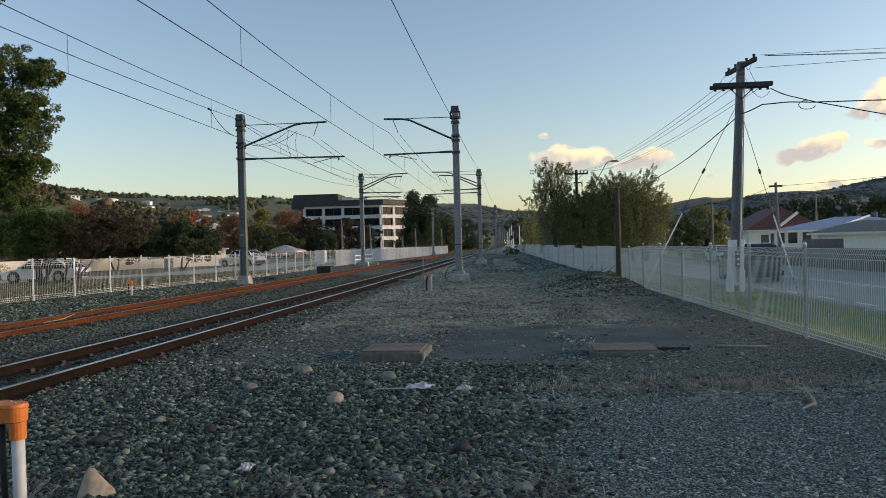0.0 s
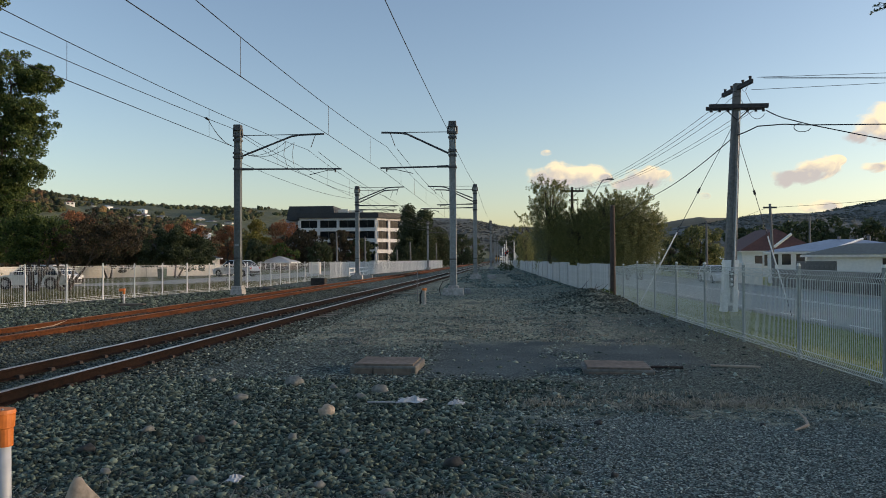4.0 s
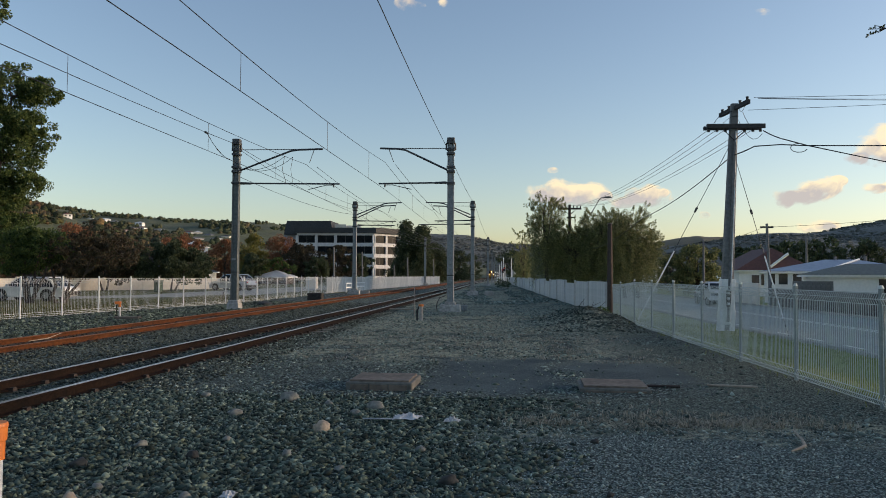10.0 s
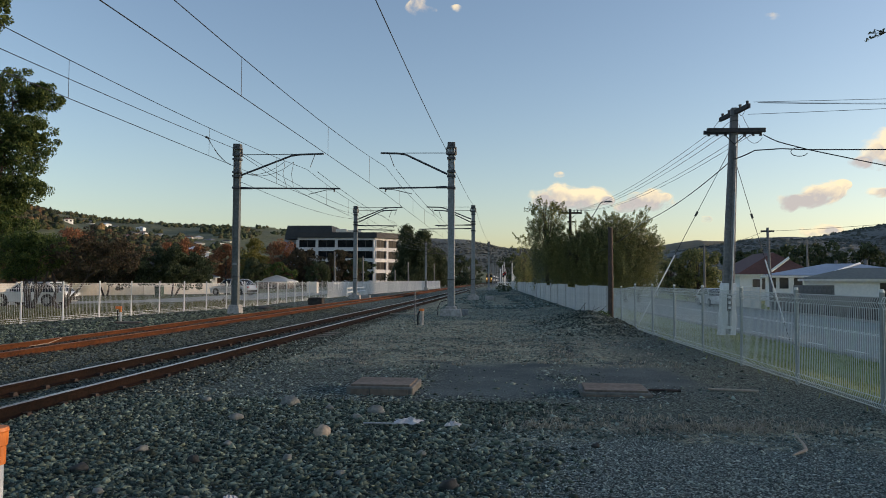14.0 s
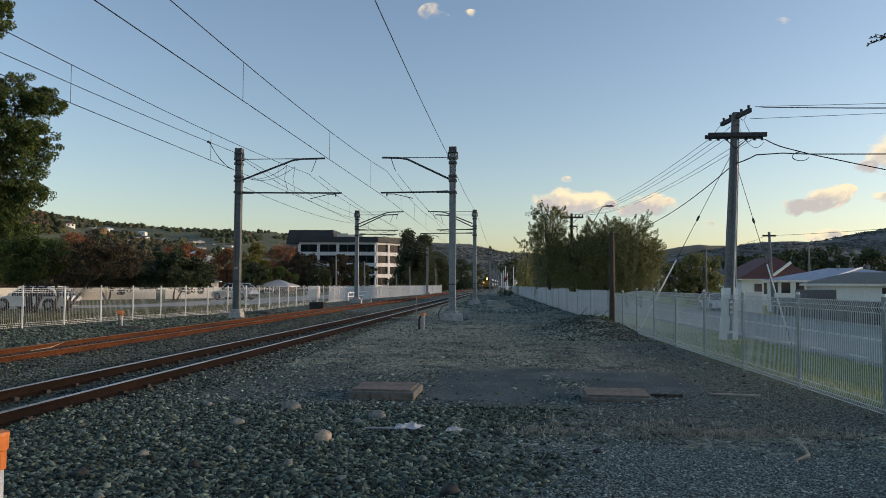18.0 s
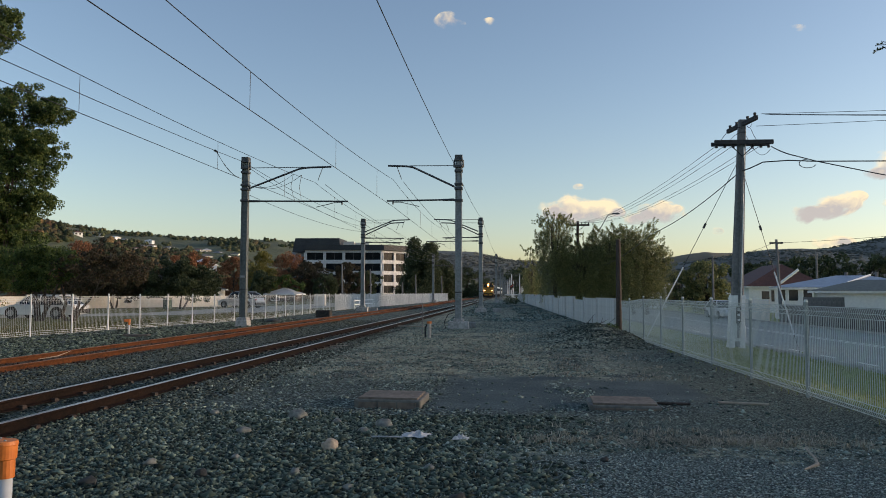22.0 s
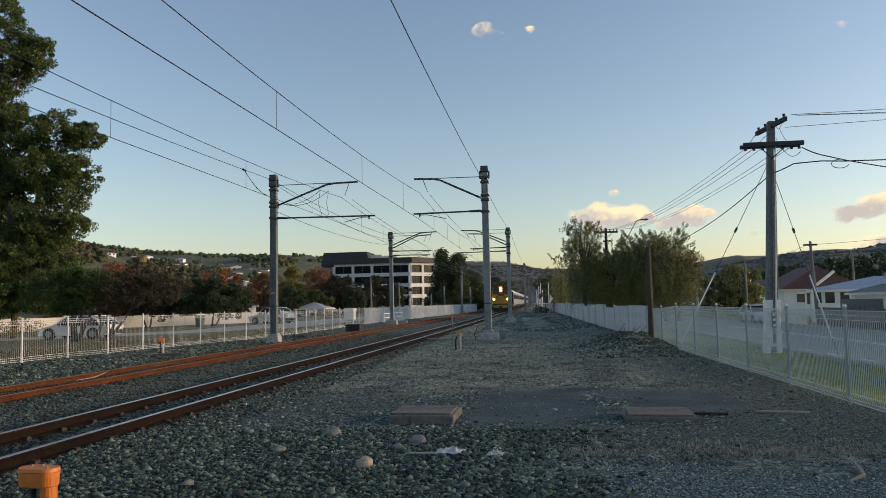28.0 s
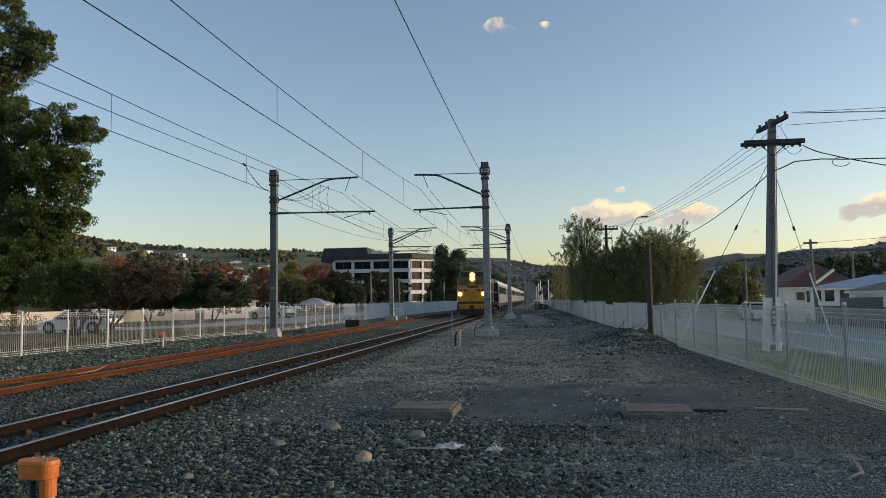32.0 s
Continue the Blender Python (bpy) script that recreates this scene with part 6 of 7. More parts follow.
def locomotive():
    """Nose to -y, origin under the nose on the rail."""
    t = thing("locomotive", pose(0, 60, RAIL_TOP), "yellow diesel locomotive with lit headlamps", "locomotive")
    L = 14.5
    part("frame", Build().box((0, L / 2, 1.05), (2.5, L, 0.3)), LOCO_DARK, t)
    part("nose", Build().box((0, 0.62, 1.72), (2.5, 1.1, 1.3)), YELLOW, t, "yellow flat nose panel", bevel=0.06)
    prof = [(-1.3, 1.1), (1.3, 1.1), (1.3, 3.05), (1.12, 3.62), (0.7, 3.84), (-0.7, 3.84), (-1.12, 3.62), (-1.3, 3.05)]
    part("cab", Build().prism(prof, 0.75, 2.9), YELLOW, t, "yellow cab", bevel=0.03)
    for x, w in ((-0.74, 0.92), (0.74, 0.92)):
        ws = part("windscreen", Build().box((x, 0.73, 3.02), (w, 0.06, 0.7)), GLASS_DARK, t)
        part("wiper", Build().tube([(x, 0.68, 2.72), (x + 0.15, 0.68, 3.1)], 0.012, 4), BLACK, ws)
    part("roof_band", Build().box((0, 0.735, 3.56), (2.0, 0.05, 0.42)), LOCO_DARK, t)
    part("number_board", Build().box((0, 0.71, 2.52), (0.9, 0.05, 0.16)), LOCO_DARK, t)
    lamp = part("headlamp_box", Build().box((0, 0.68, 3.3), (0.56, 0.16, 0.78)), YELLOW, t, bevel=0.02)
    for z in (3.5, 3.18):
        # glowing disc behind the lens, added as its halo
        part("halo_disc", Build().tube([(0, 0.6, z), (0, 0.585, z)], 0.23, 16), LAMP_HALO, lamp)
        part("headlamp_lens", Build().tube([(0, 0.585, z), (0, 0.57, z)], 0.1, 14), HEADLIGHT, lamp)
    part("nose_door", Build().box((0.0, 0.06, 1.75), (0.75, 0.03, 1.1)), YELLOW, t)
    for x in (-0.95, -0.55, 0.55, 0.95):
        part("grille", Build().box((x, 0.05, 2.2), (0.22, 0.03, 0.16)), LOCO_DARK, t)
    part("warning_stripe", Build().box((0, 0.04, 0.98), (2.3, 0.03, 0.07)), BLACK, t)
    for x in (-0.7, 0.7):
        part("brake_hose", Build().tube([(x, -0.12, 0.8), (x * 1.05, -0.18, 0.5), (x * 0.9, -0.15, 0.3)], 0.03, 6), BLACK, t)
    for sx in (-1, 1):
        dl = part("ditch_lamp", Build().box((sx * 0.98, 0.0, 1.9), (0.28, 0.16, 0.28)), YELLOW, t)
        # halo of the ditch lamp, again a glowing disc
        part("halo_disc", Build().tube([(sx * 0.98, -0.085, 1.9), (sx * 0.98, -0.1, 1.9)], 0.2, 14), LAMP_HALO, dl)
        part("ditch_lens", Build().tube([(sx * 0.98, -0.1, 1.9), (sx * 0.98, -0.12, 1.9)], 0.08 if sx > 0 else 0.1, 12), HEADLIGHT, dl)
        part("side_window", Build().box((sx * 1.31, 1.7, 2.75), (0.03, 0.9, 0.55)), GLASS_DARK, t)
        part("handrail", Build().tube([(sx * 1.2, 0.02, 1.0), (sx * 1.2, 0.02, 2.3)], 0.025, 6), WHITE_PAINT, t)
        part("step_plate", Build().box((sx * 1.1, 0.1, 0.75), (0.35, 0.35, 0.6)), LOCO_DARK, t)
        part("side_rail", Build().tube([(sx * 1.28, 3.0, 2.1), (sx * 1.28, L - 0.3, 2.1)], 0.025, 6), WHITE_PAINT, t)
    part("dark_band", Build().box((0, 0.05, 1.16), (2.4, 0.06, 0.2)), LOCO_DARK, t)
    buf = part("buffer_beam", Build().box((0, 0.05, 0.85), (2.3, 0.25, 0.45)), YELLOW, t, bevel=0.02)
    part("coupler", Build().box((0, -0.2, 0.8), (0.35, 0.6, 0.3)), LOCO_DARK, buf)
    part("cowcatcher", Build().box((0, 0.0, 0.38), (2.1, 0.2, 0.5), taper=0.9), LOCO_DARK, buf)
    hood = [(-0.95, 1.2), (0.95, 1.2), (0.95, 3.1), (0.7, 3.4), (-0.7, 3.4), (-0.95, 3.1)]
    part("hood", Build().prism(hood, 2.9, L - 0.4), YELLOW, t, "long engine hood", bevel=0.03)
    for k in range(7):
        part("hood_door", Build().box((0.96, 3.7 + k * 1.4, 2.1), (0.03, 1.2, 1.4)), LOCO_DARK if k in (2, 5) else YELLOW, t)
    part("exhaust", Build().box((0, 8, 3.5), (0.7, 1.2, 0.3)), LOCO_DARK, t)
    part("fuel_tank", Build().box((0, L / 2, 0.6), (2.2, 3.6, 0.75)), LOCO_DARK, t, bevel=0.1)
    bogie(t, 2.7)
    bogie(t, L - 2.7)
    return t


def carriage():
    t = thing("passenger_carriage", pose(0, 90, RAIL_TOP), "silver passenger carriage with a row of dark windows", "carriage", "train carriages")
    L = 18.2
    side = [(-1.35, 1.0), (1.35, 1.0), (1.38, 2.0), (1.33, 3.0), (-1.33, 3.0), (-1.38, 2.0)]
    roof = [(-1.33, 3.0), (1.33, 3.0), (1.1, 3.4), (0.6, 3.6), (-0.6, 3.6), (-1.1, 3.4)]
    part("body", Build().prism(side, 0.15, L - 0.15), SILVER, t)
    part("roof", Build().prism(roof, 0.1, L - 0.1), ROOF_SILVER, t, "pale curved roof")
    part("underframe", Build().box((0, L / 2, 0.85), (2.3, L - 0.6, 0.35)), LOCO_DARK, t)
    part("end_bellows", Build().box((0, 0.05, 2.1), (1.1, 0.4, 2.2)), BLACK, t)
    part("end_wall", Build().box((0, 0.12, 2.1), (2.6, 0.08, 2.0)), LOCO_DARK, t)
    for k in range(8):
        for sx in (-1, 1):
            part("window", Build().box((sx * 1.37, 2.3 + k * 1.95, 2.35), (0.06, 1.45, 0.75)), GLASS_DARK, t)
    bogie(t, 3.0, 0.42)
    bogie(t, L - 3.0, 0.42)
    return t


loco = locomotive()
carriages = [carriage()]
for k in range(7):
    carriages.append(copy_thing(carriages[0], pose(0, 110 + 18.5 * k, RAIL_TOP)))


# ---- clouds ----
def cloud_material():
    """Vapour: thin at the rim and between billows; cream sunlight and mauve-grey shade within are painted into its
    glow.
    """
    m = bpy.data.materials.new("cloud vapour")
    m.use_nodes = True
    n, l = m.node_tree.nodes, m.node_tree.links
    tex, big, fine = n.new("ShaderNodeTexCoord"), n.new("ShaderNodeTexNoise"), n.new("ShaderNodeTexNoise")
    info = n.new("ShaderNodeObjectInfo")
    add = n.new("ShaderNodeVectorMath")
    add.operation = "ADD"
    l.new(tex.outputs["Object"], add.inputs[0])
    sc = n.new("ShaderNodeVectorMath")
    sc.operation = "SCALE"
    sc.inputs[0].default_value = (900, 700, 500)
    l.new(info.outputs["Random"], sc.inputs["Scale"])
    l.new(sc.outputs[0], add.inputs[1])
    for t, s_, d_ in ((big, 0.017, 7.0), (fine, 0.012, 5.0)):
        t.inputs["Scale"].default_value, t.inputs["Detail"].default_value = s_, d_
        l.new(add.outputs[0], t.inputs["Vector"])
    rim = n.new("ShaderNodeAttribute")
    rim.attribute_name = "rim"
    e = n.new("ShaderNodeMath")
    e.operation = "MULTIPLY_ADD"
    l.new(big.outputs["Fac"], e.inputs[0])
    e.inputs[1].default_value = 2.3
    l.new(rim.outputs["Fac"], e.inputs[2])
    al = n.new("ShaderNodeMapRange")
    al.interpolation_type = "SMOOTHSTEP"
    al.inputs["From Min"].default_value, al.inputs["From Max"].default_value = 0.95, 1.85
    al.inputs["To Max"].default_value = 0.93
    l.new(e.outputs[0], al.inputs["Value"])
    ramp = n.new("ShaderNodeMapRange")
    ramp.inputs["From Min"].default_value, ramp.inputs["From Max"].default_value = 0.3, 0.55
    thick = n.new("ShaderNodeMath")
    thick.operation = "MULTIPLY_ADD"
    l.new(rim.outputs["Fac"], thick.inputs[0])
    thick.inputs[1].default_value = -0.12
    # upper parts painted brighter, as sunlit tops
    high = n.new("ShaderNodeSeparateXYZ")
    l.new(tex.outputs["Object"], high.inputs[0])
    lit = n.new("ShaderNodeMath")
    lit.operation = "MULTIPLY_ADD"
    l.new(high.outputs[2], lit.inputs[0])
    lit.inputs[1].default_value = 0.005
    l.new(fine.outputs["Fac"], lit.inputs[2])
    l.new(lit.outputs[0], thick.inputs[2])
    l.new(thick.outputs[0], ramp.inputs["Value"])
    col = n.new("ShaderNodeMix")
    col.data_type = "RGBA"
    col.inputs[6].default_value, col.inputs[7].default_value = (0.55, 0.54, 0.53, 1), (1.05, 0.93, 0.62, 1)
    l.new(ramp.outputs[0], col.inputs[0])
    em, tr, mx = n.new("ShaderNodeEmission"), n.new("ShaderNodeBsdfTransparent"), n.new("ShaderNodeMixShader")
    em.inputs[1].default_value = CLOUD_GLOW
    l.new(col.outputs[2], em.inputs[0])
    l.new(al.outputs[0], mx.inputs[0])
    l.new(tr.outputs[0], mx.inputs[1]), l.new(em.outputs[0], mx.inputs[2])
    l.new(mx.outputs[0], n["Material Output"].inputs[0])
    return m


CLOUD_GLOW = 0.64
VAPOUR = cloud_material()


def cloud(px, pz, lobes, dense=1.0, d=3000.0):
    """One billowing sheet, bulging where its lobes (across, up, width, height in metres) lie; rim falls to the edge."""
    t = thing("cloud", pose(px, d, pz), "small drifting cloud with warm sunlight painted into its glow", "cloud", "clouds", "backdrop")
    x0, x1 = min(l[0] - l[2] * 0.6 for l in lobes), max(l[0] + l[2] * 0.6 for l in lobes)
    z0, z1 = min(l[1] - l[3] * 0.6 for l in lobes), max(l[1] + l[3] * 0.6 for l in lobes)
    b, n1, n2, rims = Build(), 64, 36, []
    for j in range(n2 + 1):
        for i in range(n1 + 1):
            x, z = x0 + (x1 - x0) * i / n1, z0 + (z1 - z0) * j / n2
            r = sum(math.exp(6 * (1 - (math.hypot((x - l[0]) / l[2] * 2, (z - l[1]) / l[3] * 2)) ** 1.6)) for l in lobes)
            r = min(1.0, math.log(r + 1e-6) / 6)
            rims.append(max(-1.0, r - 1.0 + dense))
            b.v.append((x, -60 * max(0.0, r), z))
    b.f = [(j * (n1 + 1) + i, j * (n1 + 1) + i + 1, (j + 1) * (n1 + 1) + i + 1, (j + 1) * (n1 + 1) + i) for j in range(n2) for i in range(n1)]
    ob = part("billow", b, VAPOUR, t, smooth_faces=True)
    ob.data.attributes.new("rim", "FLOAT", "POINT").data.foreach_set("value", rims)
    return t


# each cloud with its drift in metres a second
clouds = [
    (cloud(321, 340, ((-95, -8, 110, 74), (0, 4, 310, 84), (-45, 22, 120, 88), (30, 4, 130, 66), (95, 10, 130, 80), (-10, -22, 270, 56), (140, -10, 90, 52))), 1.6),
    (cloud(612, 330, ((10, -4, 230, 76), (-70, -26, 100, 56), (-15, -4, 120, 64), (40, 14, 120, 66), (90, 12, 80, 50))), 1.6),
    (cloud(1270, 345, ((-100, -42, 80, 44), (-50, -22, 110, 62), (10, -2, 120, 72), (70, 28, 120, 72), (115, 46, 80, 46), (-20, -12, 230, 66), (40, 10, 180, 80))), 3.4),
    (cloud(1515, 520, ((-55, -40, 90, 60), (-10, 10, 120, 100), (50, 50, 120, 120), (70, -30, 170, 90))), 3.4),
    (cloud(1540, 360, ((-10, 0, 110, 42), (50, 6, 100, 46))), 3.4),
    (cloud(860, 252, ((0, 0, 80, 40),), 0.5), 1.6),
    (cloud(215, 437, ((0, 0, 60, 36),), 0.55), 6.0),
    (cloud(-450, 1153, ((0, 0, 135, 100), (40, -22, 130, 55)), 0.36), 11.4),
    (cloud(-318, 1135, ((0, 0, 110, 58),), 0.16), 13.6),
    (cloud(1015, 1078, ((0, 0, 130, 46),), 0.2), 9.6),
    (cloud(-190, 1337, ((0, 0, 300, 70),), 0.3), 11.4),
    (cloud(1330, 205, ((0, 0, 170, 60),)), 1.6),
]



# ---- movement ----
def along(t):
    return float(np.interp(t, (0, 8, 13, 17, 21, 23, 25, 27.5, 29, 30.5, 32), (471, 367, 302, 250, 198, 171, 144.5, 111.5, 92.8, 76.2, 60.5)))


def motions():
    times = (0, 4, 8, 13, 17, 21, 23, 25, 27.5, 29, 30.5, 32)

    def ride(ob, back, length):
        rows = []
        for t in times:
            y = along(t) + back
            a, b = track_x(y), track_x(y + length)
            rows.append((t, pose(a, y, RAIL_TOP, 0, 0, -math.degrees(math.atan((b - a) / length)))))
        walk(ob, rows)

    ride(loco, 0.0, 14.5)
    for k, c in enumerate(carriages):
        ride(c, 15.0 + 18.5 * k, 18.2)
    suv_rows = ((0, 12.0, 36.0), (0.5, 12.9, 42.0), (1.0, 13.3, 47.2), (1.5, 13.6, 52.5), (2.0, 14.2, 58.5), (2.5, 14.4, 64.5), (3.5, 14.6, 77.0), (6.0, 14.6, 110.0), (32, 14.6, 440.0))
    walk(suv, [(t, pose(x + 0.25, y, ROAD_Z + 0.004, 0, 0, -4 if t < 2.2 else -1)) for t, x, y in suv_rows])
    truck_rows = ((0, 150.0), (8.5, 67.7), (9.5, 59.0), (10.5, 50.7), (11, 46.2), (12, 37.9), (12.5, 33.2), (13, 28.5), (16, 0.0), (32, -150.0))
    walk(truck, [(t, pose(16.8, y, ROAD_Z + 0.004, 0, 0, 180)) for t, y in truck_rows])
    for c, drift in clouds:
        p = c.matrix_basis.translation.copy()
        walk(c, [(t, pose(p.x + drift * t, p.y, p.z)) for t in (0, 16, 32)])


# ---- gravel, litter, small things ----
def stones(name, mat, label, area, count, smin, smax, seed, keep=None, faces20=False):
    """Loose stones, one mesh: each a squashed lump of its own."""
    rng = np.random.default_rng(seed)
    x0, x1, y0, y1 = area
    u = rng.uniform(0, 1, count)
    ys = y0 + (y1 - y0) * u ** 1.5
    xs = rng.uniform(x0, x1, count)
    ok = np.array([keep(x, y) for x, y in zip(xs, ys)]) if keep else np.ones(count, bool)
    xs, ys = xs[ok], ys[ok]
    count = len(xs)
    zs = np.array([ground_z(float(x), float(y)) for x, y in zip(xs, ys)])
    if faces20:
        g = (1 + 5 ** 0.5) / 2
        shape = np.array([(-1, g, 0), (1, g, 0), (-1, -g, 0), (1, -g, 0), (0, -1, g), (0, 1, g), (0, -1, -g), (0, 1, -g), (g, 0, -1), (g, 0, 1), (-g, 0, -1), (-g, 0, 1)]) / 1.9
        tri = np.array([(0, 11, 5), (0, 5, 1), (0, 1, 7), (0, 7, 10), (0, 10, 11), (1, 5, 9), (5, 11, 4), (11, 10, 2), (10, 7, 6), (7, 1, 8), (3, 9, 4), (3, 4, 2), (3, 2, 6), (3, 6, 8), (3, 8, 9), (4, 9, 5), (2, 4, 11), (6, 2, 10), (8, 6, 7), (9, 8, 1)])
    else:
        shape = np.array([(1, 0, 0), (-1, 0, 0), (0, 1, 0), (0, -1, 0), (0, 0, 1), (0, 0, -1)], float)
        tri = np.array([(0, 2, 4), (2, 1, 4), (1, 3, 4), (3, 0, 4), (2, 0, 5), (1, 2, 5), (3, 1, 5), (0, 3, 5)])
    k = len(shape)
    s = smin + (smax - smin) * rng.uniform(0, 1, count) ** 2.6
    v = shape[None] * (1 + rng.normal(0, 0.36, (count, k, 3))) * (s[:, None, None] * np.stack([rng.uniform(0.8, 1.5, count), rng.uniform(0.55, 1.05, count), rng.uniform(0.3, 0.75, count)], 1)[:, None, :])
    a, tl = rng.uniform(0, 6.283, count), rng.normal(0, 0.7, count)
    ca, sa, ct, st = np.cos(a), np.sin(a), np.cos(tl), np.sin(tl)
    vx, vy, vz = v[..., 0], v[..., 1], v[..., 2]
    vy, vz = vy * ct[:, None] - vz * st[:, None], vy * st[:, None] + vz * ct[:, None]
    v = np.stack([vx * ca[:, None] - vy * sa[:, None], vx * sa[:, None] + vy * ca[:, None], vz], 2)
    v += np.stack([xs, ys, zs + s * 0.22], 1)[:, None, :]
    f = (tri[None] + (np.arange(count) * k)[:, None, None]).reshape(-1, 3)
    me = bpy.data.meshes.new(name)
    me.vertices.add(count * k)
    me.vertices.foreach_set("co", v.reshape(-1).astype(np.float32))
    me.loops.add(len(f) * 3)
    me.loops.foreach_set("vertex_index", f.reshape(-1).astype(np.int32))
    me.polygons.add(len(f))
    me.polygons.foreach_set("loop_start", (np.arange(len(f)) * 3).astype(np.int32))
    me.update(calc_edges=True)
    me.validate()
    me.materials.append(mat)
    return tagged(new(name, me), label, "gravel", kind="stuff")


def in_view(x, y):
    return abs(x + 0.03 * y) < 0.72 * y + 1.0


def coarse_side(x, y):
    return in_view(x, y) and (x - 0.1 * y + 0.6 * noise.noise(Vector((x * 0.9, y * 0.9, 1.0))) + rng.normal() * 0.35) < -0.5 and y < 16


def off_tar(x, y):
    d = min(max(abs(x - 0.1) / 1.05, abs(y - 12.1) / 2.0), max(abs(x - 2.35) / 0.95, abs(y - 12.3) / 1.4))
    return d + 0.5 * noise.noise(Vector((x * 1.4, y * 0.7, 4.0))) > 0.95 or rng.uniform() < 0.12


rng = np.random.default_rng(31)
stones("loose_gravel", STONES, "loose grey river gravel", (-6, 1.4, 2.9, 9.5), 40000, 0.005, 0.03, 1, coarse_side, True)
stones("loose_gravel", STONES, "loose grey broken gravel", (-6, 1.4, 2.9, 9.5), 75000, 0.006, 0.042, 11, coarse_side)
stones("loose_gravel", STONES_YARD, "loose grey yard gravel", (-5.0, 4.7, 7.4, 42), 60000, 0.007, 0.036, 2, lambda x, y: x < 4.6 and off_tar(x, y) and rng.uniform() < (0.22 if x > 2.3 and y < 17 else 0.4 if x > 0 and y < 10 else 1.0) * (1.0 if noise.noise(Vector((x * 0.55, y * 0.4, 9.0))) > -0.12 else 0.35))
stones("loose_gravel", STONES_YARD, "loose stones over the far yard", (-2.6, 4.6, 40.0, 110.0), 12000, 0.03, 0.11, 15, lambda x, y: noise.noise(Vector((x * 0.5, y * 0.2, 5.0))) > -0.1)
stones("fine_chip", CHIPS, "fine grey stone chip", (-1.6, 5.2, 2.9, 7.7), 52000, 0.004, 0.017, 3, lambda x, y: in_view(x, y) and x - 0.1 * y > -1.3)
stones("track_ballast", BALLAST, "grey track ballast", (-12.3, -4.0, 5.0, 40.0), 60000, 0.016, 0.042, 4, lambda x, y: min(abs(x - track_x(y) - s) for s in (-0.57, 0.57, -SPACING - 0.57, -SPACING + 0.57)) > 0.085 and x < track_x(y) + 1.7 and x > -0.75 * y - 2 and abs(x - track_x(y) + SPACING) > 0.8)
stones("track_ballast", BALLAST_RUST, "rust-stained ballast between the rusty rails", (-12.3, -8.0, 9.0, 40.0), 16000, 0.016, 0.042, 14, lambda x, y: abs(x - track_x(y) + SPACING) < 0.95 and min(abs(x - track_x(y) + SPACING - s) for s in (-0.57, 0.57)) > 0.085)
stones("verge_stones", STONES, "pale stones beside the far fence", (-18.0, -10.6, 12.0, 42.0), 24000, 0.014, 0.07, 6, lambda x, y: left_fence_x(y) + 0.2 < x < track_x(y) - SPACING - 1.3)
stones("spoil_heap_stones", BALLAST, "dark stones on the spoil heaps", (1.4, 4.65, 20.5, 35.0), 16000, 0.018, 0.055, 8, lambda x, y: math.exp(-((x - 3.4) / 1.2) ** 2 - ((y - 24.6) / 3.2) ** 2) + 0.5 * math.exp(-((x - 3.9) / 0.9) ** 2 - ((y - 29.5) / 3.5) ** 2) > rng.uniform())


def lump(name, x, y, size, mat, label, category, seed, sink=0.3, group="rocks"):
    b = Build()
    n1, n2 = 12, 8
    rg = random.Random(seed)
    b.v.append((0, 0, -size[2] / 2))
    for j in range(1, n2):
        th = math.pi * j / n2
        for i in range(n1):
            a = 2 * math.pi * i / n1
            d = Vector((math.sin(th) * math.cos(a), math.sin(th) * math.sin(a), -math.cos(th)))
            r = 1 + 0.35 * noise.fractal(d * 1.3 + Vector((seed, 0, 0)), 0.9, 2.0, 3)
            b.v.append((d.x * r * size[0] / 2, d.y * r * size[1] / 2, d.z * r * size[2] / 2))
    b.v.append((0, 0, size[2] / 2))
    b.f += [(0, 1 + (i + 1) % n1, 1 + i) for i in range(n1)]
    for j in range(n2 - 2):
        b.f += [(1 + j * n1 + i, 1 + j * n1 + (i + 1) % n1, 1 + (j + 1) * n1 + (i + 1) % n1, 1 + (j + 1) * n1 + i) for i in range(n1)]
    top = len(b.v) - 1
    b.f += [(top, 1 + (n2 - 2) * n1 + i, 1 + (n2 - 2) * n1 + (i + 1) % n1) for i in range(n1)]
    return solid(name, b, mat, label, category, group, smooth_faces=True, m=pose(x, y, ground_z(x, y) + size[2] * (0.5 - sink), 0, 0, rg.uniform(0, 360)))


ROCK_TAN = material("tan river rock", (0.24, 0.198, 0.15), (0.456, 0.384, 0.3), 0.85, 0, 25, 4, 0.4)
ROCK_GREY = material("grey river rock", (0.117, 0.127, 0.117), (0.244, 0.254, 0.229), 0.85, 0, 25, 4, 0.4)
ROCK_DARK = material("dark stone", (0.018, 0.02, 0.02), (0.045, 0.048, 0.046), 0.85, 0, 25, 4, 0.4)
lump("rock", -1.69, 7.4, (0.19, 0.15, 0.16), ROCK_TAN, "rounded tan rock on the gravel", "rock", 1)
